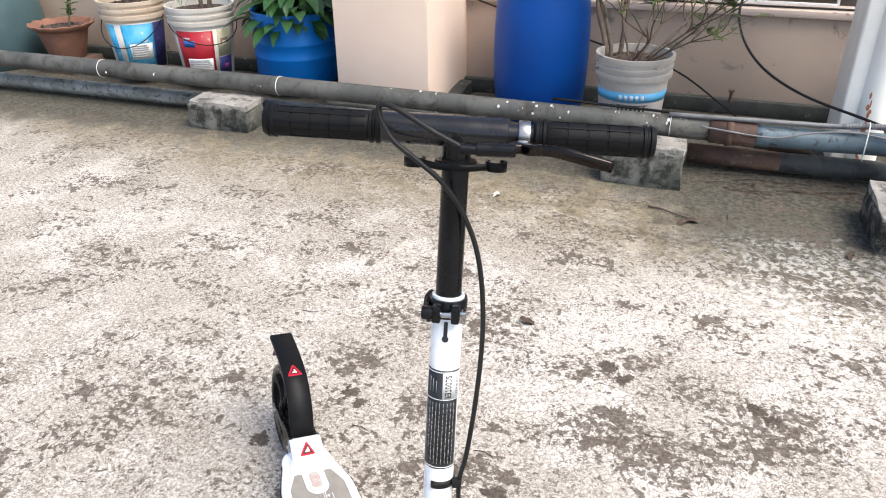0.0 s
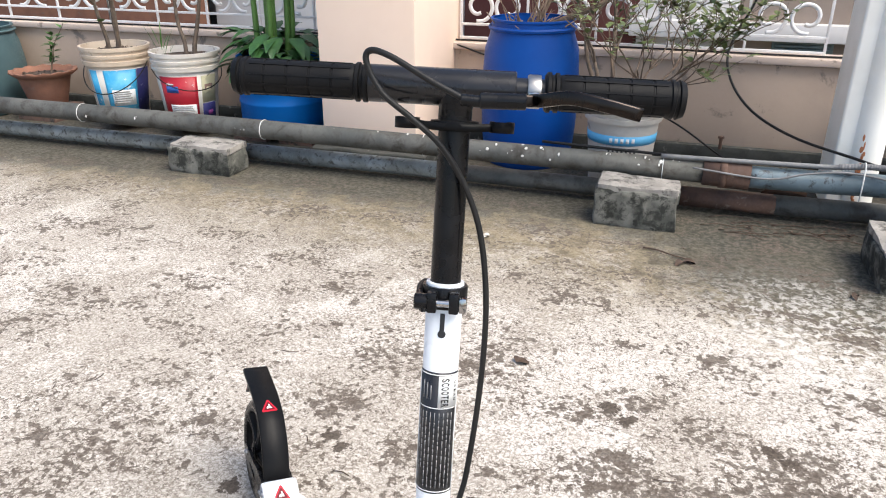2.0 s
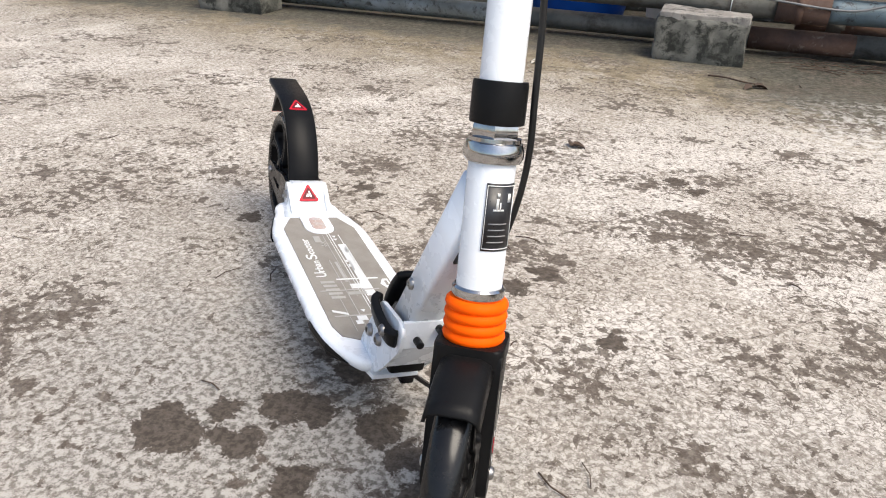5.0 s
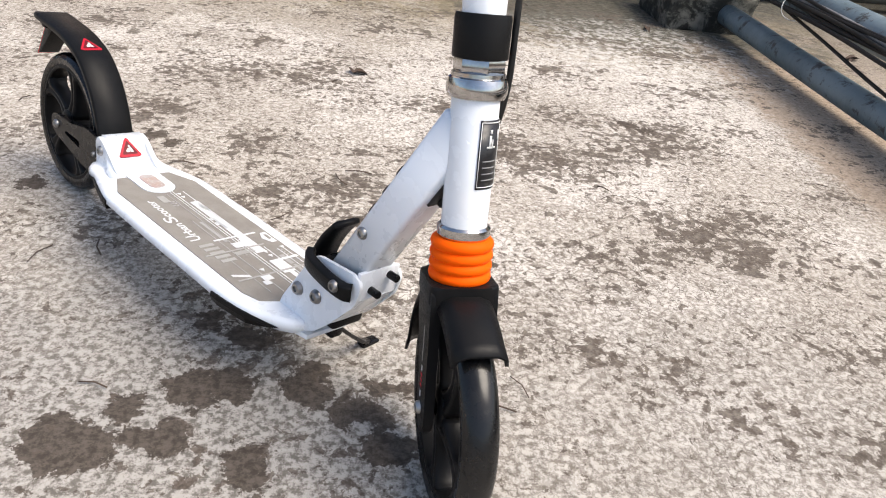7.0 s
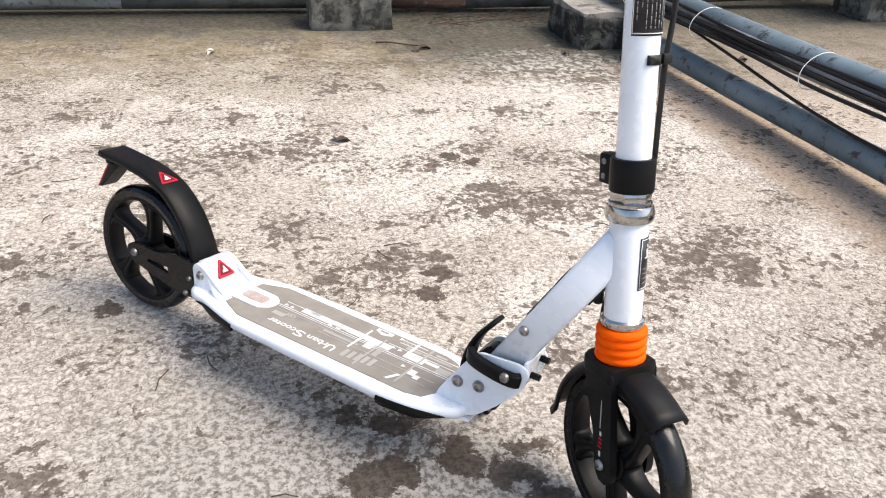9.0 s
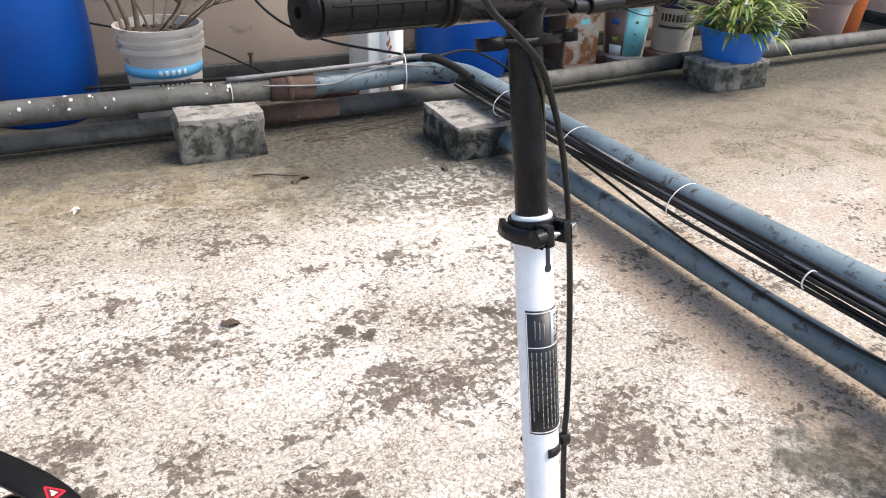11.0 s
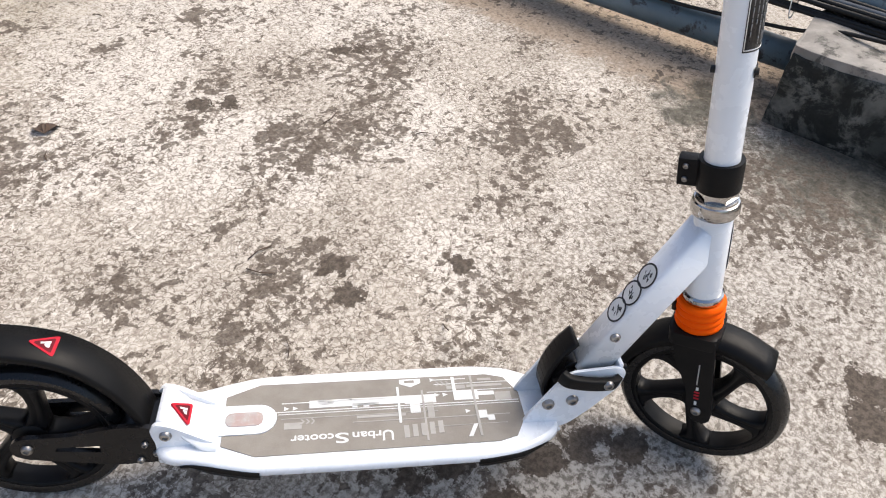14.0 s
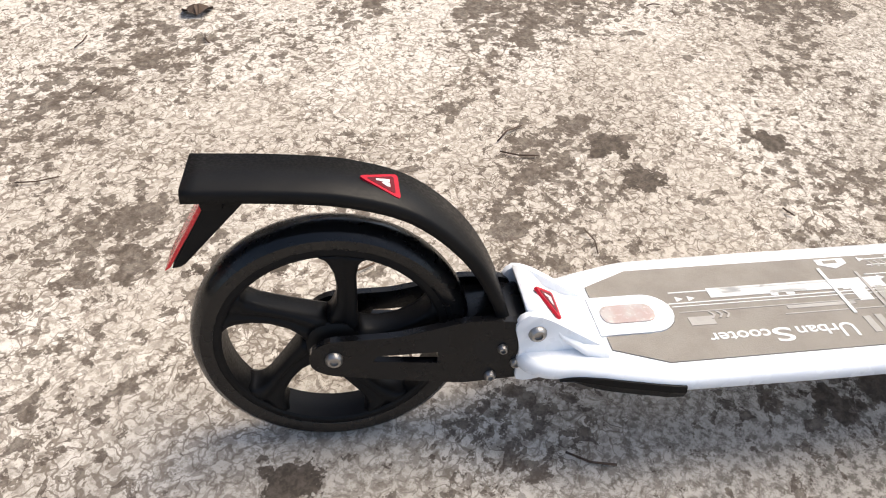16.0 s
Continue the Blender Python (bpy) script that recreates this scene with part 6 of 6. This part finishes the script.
# ---- planters along the wall ----
def build_planters():
    # terracotta pot with a seedling
    tagged(part("support_brick", rough_block((-3.86, 4.0, 0), (-3.58, 4.24, 0.076), 5, 0.006, 4), "brick", None), "old dark brick under the clay pot", "brick", "support bricks")
    pot("terracotta_pot", -3.72, 4.12, 0.075, 0.15, 0.10, 0.20, "terracotta", "terracotta pot with a wavy rim", 0.03)
    shrub("seedling", -3.70, 4.12, 0.245, "leafy green seedling in a terracotta pot", 5, 0.42, 0.05, 1, "leaf_mid", 0.055, 46, "twig", r0=0.005, depth=2)
    # bucket with a cyan and navy label
    b = thing("paint_bucket", pose(-3.125, 4.05, 0.06), "cream and white paint bucket with a cyan label", "bucket", "paint buckets")
    ribbed_bucket(b, 0.172, 0.128, 0.395, "bucket_cream")
    k = lambda z: 0.128 + 0.044 * z / 0.395
    w = wrap(b, "label", k(0.03), k(0.285), 0.03, 0.285, 245, 380, "bucket_white", 0.0015)
    wrap(b, "print", k(0.03), k(0.28), 0.03, 0.28, 282, 343, "label_cyan", 0.0026, parent=w)
    wrap(b, "print", k(0.03), k(0.28), 0.03, 0.28, 250, 268, "label_cyan", 0.0026, parent=w)
    wrap(b, "print", k(0.03), k(0.28), 0.03, 0.28, 343, 380, "label_navy", 0.0026, parent=w)
    t = wrap(b, "text_field", k(0.09), k(0.17), 0.09, 0.175, 292, 338, "print_white", 0.0036, parent=w)
    bars_on(b, w, k(0.10), k(0.17), 0.10, 0.17, 295, 335, 6, "print_grey", 3, 0.0046)
    handle(b, 0.165, 0.31, 190, 0.15)
    soil(b, 0.159, 0.358, 3)
    shrub("stick_plant", -3.125, 4.05, 0.39, "bare brown stems with a few leaves in a bucket", 12, 1.1, 0.10, 3, "leaf_mid", 0.09, 14, "bark", r0=0.014, depth=2)
    # bucket with a red label
    b = thing("paint_bucket", pose(-2.69, 4.06, 0.06), "white paint bucket with a red label reused as a planter", "bucket", "paint buckets")
    ribbed_bucket(b, 0.172, 0.130, 0.385, "bucket_white")
    k = lambda z: 0.130 + 0.042 * z / 0.385
    w = wrap(b, "label", k(0.03), k(0.275), 0.03, 0.275, 235, 365, "bucket_white", 0.0015)
    wrap(b, "print", k(0.03), k(0.27), 0.03, 0.27, 247, 322, "label_red", 0.0026, parent=w)
    wrap(b, "print", k(0.13), k(0.27), 0.13, 0.27, 330, 365, "label_cream", 0.0026, parent=w)
    wrap(b, "print", k(0.03), k(0.125), 0.03, 0.125, 330, 365, "label_navy", 0.0026, parent=w)
    wrap(b, "print", k(0.14), k(0.22), 0.155, 0.225, 336, 354, "label_brown", 0.0036, parent=w)
    wrap(b, "print", k(0.15), k(0.2), 0.17, 0.21, 340, 350, "label_cream", 0.0046, parent=w)
    wrap(b, "print", k(0.06), k(0.09), 0.06, 0.085, 342, 354, "magenta", 0.0036, parent=w)
    wrap(b, "brand_mark", k(0.19), k(0.22), 0.188, 0.222, 261, 286, "blue_ink", 0.0036, parent=w)
    wrap(b, "brand_mark", k(0.22), k(0.24), 0.226, 0.236, 261, 278, "print_white", 0.0036, parent=w)
    wrap(b, "text_field", k(0.05), k(0.12), 0.05, 0.125, 264, 317, "print_white", 0.0036, parent=w)
    bars_on(b, w, k(0.055), k(0.12), 0.055, 0.12, 267, 314, 7, "print_grey", 5, 0.0046)
    handle(b, 0.165, 0.30, 230, 0.10)
    soil(b, 0.160, 0.352, 7)
    shrub("stick_plant", -2.67, 4.08, 0.38, "two bare stems and grass in a bucket", 21, 1.1, 0.08, 2, "leaf_mid", 0.07, 4, "bark", r0=0.014, depth=2)
    blades("grass_tuft", -2.80, 4.02, 0.375, "small tuft of green grass", 8, 9, 0.16, 0.008, 0.5, "leaf_mid", 0.5, 0.03)
    # half drum with large leaves
    root = thing("half_drum", pose(-2.17, 4.14, 0.075), "light blue plastic half drum reused as a planter", "planter", "plastic drums")
    prof = [(0, 0), (0.215, 0), (0.222, 0.012), (0.222, 0.125), (0.226, 0.132), (0.226, 0.142), (0.222, 0.148), (0.222, 0.20), (0.226, 0.206), (0.226, 0.214), (0.222, 0.22), (0.223, 0.36), (0.215, 0.36), (0.213, 0.30), (0, 0.30)]
    part("body", lathe(prof, 64), "drum_light", root)
    soil(root, 0.21, 0.31, 9)
    for x in (-2.31, -2.05):
        br = part("support_brick", rough_block((x - 0.10, 4.0, 0), (x + 0.10, 4.22, 0.075), int(x * -10), 0.006, 4), "brick", None)
        tagged(br, "old dark brick under the planter", "brick", "support bricks")
    rnd = random.Random(17)
    plant = thing("broadleaf_plant", pose(-2.17, 4.14, 0.385), "bushy plant with large dark green leaves and thick stems", "plant", "potted plants")
    for i in range(7):
        a, r = rnd.uniform(0, 6.28), rnd.uniform(0.02, 0.14)
        x, y = r * math.cos(a), r * math.sin(a)
        part("stem", sweep(spline([(x, y, 0), (x * 1.1 + 0.01, y, 0.3), (x * 1.25, y * 1.1, 0.7)], 4), 0.017, 9, taper=0.7), "leaf_mid", plant, "thick green stem")
    for i in range(125):
        a, r = rnd.uniform(0, 6.28), 0.21 * math.sqrt(rnd.random())
        p = Vector((r * math.cos(a), r * math.sin(a), rnd.uniform(-0.01, 0.17)))
        bm = bmesh.new()
        leaf_bm(bm, p, Vector((math.cos(a), math.sin(a), rnd.uniform(-0.1, 0.7))), rnd.uniform(0.12, 0.21), rnd.uniform(0.055, 0.085), rnd.uniform(0.6, 1.6), 0.22, n=5)
        part("leaf", bm, "leaf_dark", plant)
    # open drum with dry sticks
    d1 = drum("plastic_drum", -0.86, 4.15, 0.20, 0.226, 0.66, "drum_blue", "blue plastic drum full of dry sticks")
    rnd = random.Random(31)
    sticks = thing("dry_sticks", pose(-0.86, 4.15, 0.58), "heap of dry brown sticks in a blue drum", "sticks")
    for i in range(46):
        bm = bmesh.new()
        a, r = rnd.uniform(0, 6.28), rnd.uniform(0, 0.12)
        p = Vector((r * math.cos(a), r * math.sin(a), 0.0))
        b2 = rnd.uniform(0, 6.28)
        tilt = rnd.uniform(0.3, 2.2)
        d = Vector((math.cos(b2) * tilt, math.sin(b2) * tilt, 1)).normalized()
        L = rnd.uniform(0.10, 0.20) if tilt > 0.9 else rnd.uniform(0.15, 0.55)
        sweep(spline([p, p + d * L * 0.5 + Vector((rnd.uniform(-.02, .02), rnd.uniform(-.02, .02), 0)), p + d * L], 3), rnd.uniform(0.002, 0.005), 6, bm, taper=0.5)
        part("stick", bm, "twig", sticks)
    part("thick_branch", sweep(spline([(0.02, -0.05, 0.02), (0.16, -0.06, 0.09), (0.32, -0.05, 0.16), (0.42, -0.02, 0.26)], 4), 0.016, 10, taper=0.7), "bark", sticks)
    part("thick_branch", sweep(spline([(-0.02, 0.02, 0.0), (0.04, 0.03, 0.10), (0.09, 0.04, 0.22)], 4), 0.013, 10, taper=0.8), "twig", sticks)
    # bucket with a pale blue band and black print
    b = thing("paint_bucket", pose(-0.40, 3.90, 0.0), "grey-white paint bucket with a light blue band", "bucket", "paint buckets")
    ribbed_bucket(b, 0.158, 0.125, 0.385, "bucket_grey")
    k = lambda z: 0.125 + 0.033 * z / 0.385
    w = wrap(b, "band", k(0.205), k(0.245), 0.205, 0.245, 180, 360, "label_sky", 0.0016, "light blue band", 24)
    for i in range(5):
        wrap(b, "letter_bar", k(0.225), k(0.225), 0.216, 0.236, 255 + 9 * i, 260 + 9 * i, "print_white", 0.0028, parent=w, steps=3)
    p2 = wrap(b, "print", k(0.16), k(0.198), 0.187, 0.194, 252, 305, "ink", 0.0016, "unreadable black print", 10)
    for i in range(7):
        wrap(b, "letter_bar", k(0.17), k(0.17), 0.162 + 0.003 * (i % 2), 0.187, 253 + 7.3 * i, 256.6 + 7.3 * i, "ink", 0.0018, parent=p2, steps=3)
    soil(b, 0.149, 0.350, 13)
    shrub("flowering_shrub", -0.40, 3.92, 0.33, "twiggy flowering shrub with small green leaves", 42, 0.85, 1.25, 8, "leaf_olive", 0.052, 800, "twig_dark", (0.95, -0.1), 0.006, 4)
    shrub("flowering_shrub", -0.50, 3.95, 0.33, "gnarled dark woody stems in a bucket", 77, 0.75, 0.25, 3, "leaf_mid", 0.04, 30, "bark", (-0.1, 0.1), 0.014, 3)
    # drums by the post
    drum("plastic_drum", 1.02, 4.08, 0.212, 0.236, 0.615, "drum_blue", "blue plastic drum beside the white post")
    drum("plastic_drum", 1.36, 4.20, 0.185, 0.205, 0.56, "drum_dark", "dark blue plastic drum behind the blue one")
    blades("strap_leaf_plant", 1.0, 4.08, 0.53, "green stems growing out of a drum", 3, 14, 0.5, 0.03, 0.35, "leaf_mid", 0.4, 0.08)
    # rusty tin
    t = thing("square_tin", pose(1.60, 3.99, 0.05), "rusted square oil tin reused as a planter", "tin", "planters by the pipe")
    part("body", rbox((-0.105, -0.10, 0), (0.105, 0.10, 0.345), 0.008), "tin", t)
    part("back_panel", rbox((-0.107, -0.09, 0.004), (-0.1045, 0.09, 0.34), 0.001), "tin_side", t)
    part("seam", rbox((-0.109, -0.106, 0.0), (-0.099, -0.098, 0.352), 0.002), "tin_side", t)
    part("rim", rbox((-0.108, -0.103, 0.338), (0.108, 0.103, 0.350), 0.003), "tin", t)
    part("sticker", rbox((-0.015, -0.1018, 0.20), (0.035, -0.1004, 0.225), 0), "label_teal", t)
    for x in (1.60, 1.93, 2.26):
        tagged(part("support_brick", rough_block((x - 0.11, 3.84, 0), (x + 0.11, 4.10, 0.052), int(x * 10), 0.006, 4), "brick", None), "old dark brick under the planters", "brick", "support bricks")
    blades("bushy_grass", 1.58, 3.99, 0.40, "dense hanging green foliage in a tin", 14, 280, 0.23, 0.023, 1.7, "leaf_dark", 1.5, 0.14, 0.42)
    # white bucket with brown and teal print
    b = thing("paint_bucket", pose(1.93, 3.96, 0.052), "white paint bucket with brown and teal print", "bucket", "paint buckets")
    ribbed_bucket(b, 0.134, 0.102, 0.375, "bucket_white")
    k = lambda z: 0.102 + 0.032 * z / 0.375
    w = wrap(b, "label", k(0.02), k(0.265), 0.02, 0.265, 169, 229, "label_brown", 0.0016)
    wrap(b, "print", k(0.02), k(0.265), 0.02, 0.265, 229, 294, "label_teal", 0.0016, parent=w)
    wrap(b, "print", k(0.02), k(0.08), 0.02, 0.075, 189, 224, "print_white", 0.0028, parent=w)
    wrap(b, "print", k(0.18), k(0.2), 0.18, 0.21, 189, 212, "blue_ink", 0.0028, parent=w)
    wrap(b, "print", k(0.1), k(0.12), 0.095, 0.115, 196, 212, "leaf_lime", 0.0028, parent=w)
    for z in (0.19, 0.13, 0.065):
        wrap(b, "print", k(z), k(z), z, z + 0.018, 252, 260, "louvre", 0.0028, parent=w, steps=3)
    handle(b, 0.13, 0.29, 200, 0.06)
    blades("bushy_grass", 1.93, 3.97, 0.38, "green strap leaves in a white bucket", 24, 240, 0.23, 0.024, 1.6, "leaf_mid", 1.3, 0.14, 0.40)
    # grey bucket with black print
    b = thing("paint_bucket", pose(2.29, 4.0, 0.052), "grey paint bucket with black print reused as a planter", "bucket", "paint buckets")
    ribbed_bucket(b, 0.130, 0.104, 0.39, "bucket_grey")
    k = lambda z: 0.104 + 0.026 * z / 0.39
    w = wrap(b, "print", k(0.24), k(0.27), 0.235, 0.268, 180, 275, "label_navy", 0.0016)
    for i in range(7):
        wrap(b, "letter_bar", k(0.18), k(0.18), 0.165, 0.205 + 0.012 * (i % 3 == 1), 192 + 10 * i, 198 + 10 * i, "ink", 0.0016, parent=w, steps=3)
    wrap(b, "letter_bar", k(0.13), k(0.13), 0.128, 0.142, 185, 262, "ink", 0.0016, parent=w, steps=8)
    blades("bushy_grass", 2.29, 4.03, 0.40, "green strap leaves in a grey bucket", 25, 130, 0.22, 0.022, 1.5, "leaf_dark", 1.2, 0.11, 0.34)
    # blue bowl of variegated bamboo grass on a block
    pot("blue_planter", 2.235, 3.50, 0.124, 0.178, 0.135, 0.155, "blue_pot", "bright blue plastic planter standing on a block")
    for i, m_ in enumerate(("leaf_lime", "leaf_mid")):
        blades("variegated_grass", 2.235, 3.50, 0.255, "yellow-green variegated grass in a blue planter", 30 + i, 260 if i == 0 else 140, 0.21, 0.018, 2.2, m_, 1.2, 0.17, 0.17)
    pot("white_planter", 2.86, 3.90, 0.0, 0.12, 0.085, 0.28, "white_pot", "tall white plastic planter by the wall")
    blades("variegated_grass", 2.86, 3.90, 0.26, "pale green grass in a white planter", 61, 40, 0.18, 0.014, 1.3, "leaf_lime", 1.2, 0.06)
    pot("pink_planter", 3.50, 3.98, 0.045, 0.132, 0.10, 0.255, "pink_pot", "dusty pink plastic pot")
    blades("aloe", 3.50, 3.98, 0.27, "dark green aloe with spiky leaves in a pink pot", 63, 34, 0.27, 0.034, 1.0, "leaf_dark", 0.5, 0.05)
    tagged(part("support_brick", rough_block((3.38, 3.86, 0), (3.63, 4.10, 0.045), 8, 0.006, 4), "brick", None), "old dark brick under the pink pot", "brick", "support bricks")
    pot("orange_planter", 3.86, 4.12, 0.0, 0.12, 0.09, 0.42, "orange_pot", "tall orange plastic pot")
    blades("strap_leaf_plant", 3.86, 4.12, 0.38, "green leaves in an orange pot", 66, 20, 0.3, 0.025, 0.9, "leaf_mid", 0.7, 0.05)
    pot("clay_planter", 4.54, 3.62, 0.152, 0.150, 0.115, 0.225, "terracotta_old", "old clay pot standing on a block")
    shrub("seedling", 4.54, 3.62, 0.35, "small green plant in a clay pot", 90, 0.4, 0.4, 3, "leaf_mid", 0.05, 50, "twig", r0=0.005, depth=2)
    drum("plastic_drum", 5.55, 4.08, 0.22, 0.25, 0.7, "drum_dark", "dark blue plastic barrel by the far pillar")
    drum("plastic_drum", -4.25, 4.12, 0.27, 0.29, 0.50, "drum_teal", "grey-teal plastic tub by the wall")
    tray = thing("water_dish", pose(-0.02, 4.10, 0.0), "small dull metal dish on the floor by the wall", "dish")
    part("body", lathe([(0, 0.001), (0.030, 0.001), (0.042, 0.016), (0.044, 0.016), (0.032, -0.0), (0, -0.0)], 28), "steel", tray)
    peg = thing("iron_bolt", pose(0.03, 4.33, 0.075), "rusty iron bolt standing on the wall foot", "bolt")
    part("shaft", rod(0.008, (0, 0, 0), (0, 0, 0.05), 10), "rust_pipe", peg)
    part("head", rod(0.014, (0, 0, 0.05), (0, 0, 0.062), 6), "rust_pipe", peg)


def build_litter():
    rnd = random.Random(55)
    tw = thing("dry_twig", pose(-0.2376, 3.181, 0.006, 0, 0, -21), "thin brown dry twig on the concrete", "twig", "litter")
    part("shaft", sweep(spline([(0, 0, 0), (0.05, 0.004, 0.003), (0.10, -0.003, 0.002), (0.155, 0, 0)], 4), 0.0035, 7, taper=0.6), "dry_leaf", tw)
    for x, y, s, mat, lab in ((-0.499, 2.312, 0.018, "dry_leaf", "dark curled dry leaf on the concrete"), (1.05, 2.86, 0.02, "dry_leaf", "dark dry leaf on the concrete"), (-0.10, 3.10, 0.022, "dry_leaf", "brown dry leaf by the twig"), (-0.78, 3.12, 0.016, "pale_scrap", "pale scrap on the concrete"), (0.40, 3.0, 0.014, "dry_leaf", "small dry leaf on the concrete")):
        ob = thing("dry_leaf" if mat == "dry_leaf" else "pale_scrap", pose(x, y, 0.004, 0, 0, rnd.uniform(0, 360)), lab, "leaf litter", "litter")
        for k in range(2):
            bm = bmesh.new()
            a = rnd.uniform(0, 6.28)
            leaf_bm(bm, Vector((0, 0, 0)), Vector((math.cos(a), math.sin(a), 0.35)), s * 2.2, s * 1.3, 0.9, 0.7, n=4)
            part("blade", bm, mat, ob)
    bm = bmesh.new()
    for i in range(70):
        x, y = rnd.uniform(-1.8, 0.45), rnd.uniform(1.2, 3.4)
        a = rnd.uniform(0, 6.28)
        L = rnd.uniform(0.012, 0.05)
        d = Vector((math.cos(a), math.sin(a), 0))
        sweep([Vector((x, y, 0.003)), Vector((x, y, 0.004)) + d * L * 0.5 + Vector((-d.y, d.x, 0)) * L * 0.1, Vector((x, y, 0.003)) + d * L], rnd.uniform(0.0006, 0.0012), 5, bm)
    tagged(part("scattered_twigs", bm, "dry_leaf", None), "thin dry stalks scattered over the concrete", "litter", kind="stuff")
    bm = bmesh.new()
    for i in range(60):
        x, y = rnd.uniform(0.05, 0.5), rnd.uniform(3.48, 3.6)
        a = rnd.uniform(0, 6.28)
        leaf_bm(bm, Vector((x, y, 0.003)), Vector((math.cos(a), math.sin(a), 0.3)), rnd.uniform(0.015, 0.04), rnd.uniform(0.006, 0.012), 0.8, 0.4, n=3)
    for i in range(16):
        x, y, a = rnd.uniform(-0.05, 0.4), rnd.uniform(3.42, 3.58), rnd.uniform(-0.4, 0.4)
        sweep(spline([(x, y, 0.004), (x + 0.06, y + 0.06 * a, 0.012), (x + 0.13, y + 0.13 * a, 0.004)], 3), 0.0016, 5, bm)
    tagged(part("leaf_litter", bm, "dry_leaf", None), "dry leaves and stalks caught by the pipes", "litter", kind="stuff")


build_ground()
build_walls()
build_blocks()
build_pipes()
build_post()
build_grille()
build_house()
build_scooter()
build_planters()
build_cables()
build_litter()
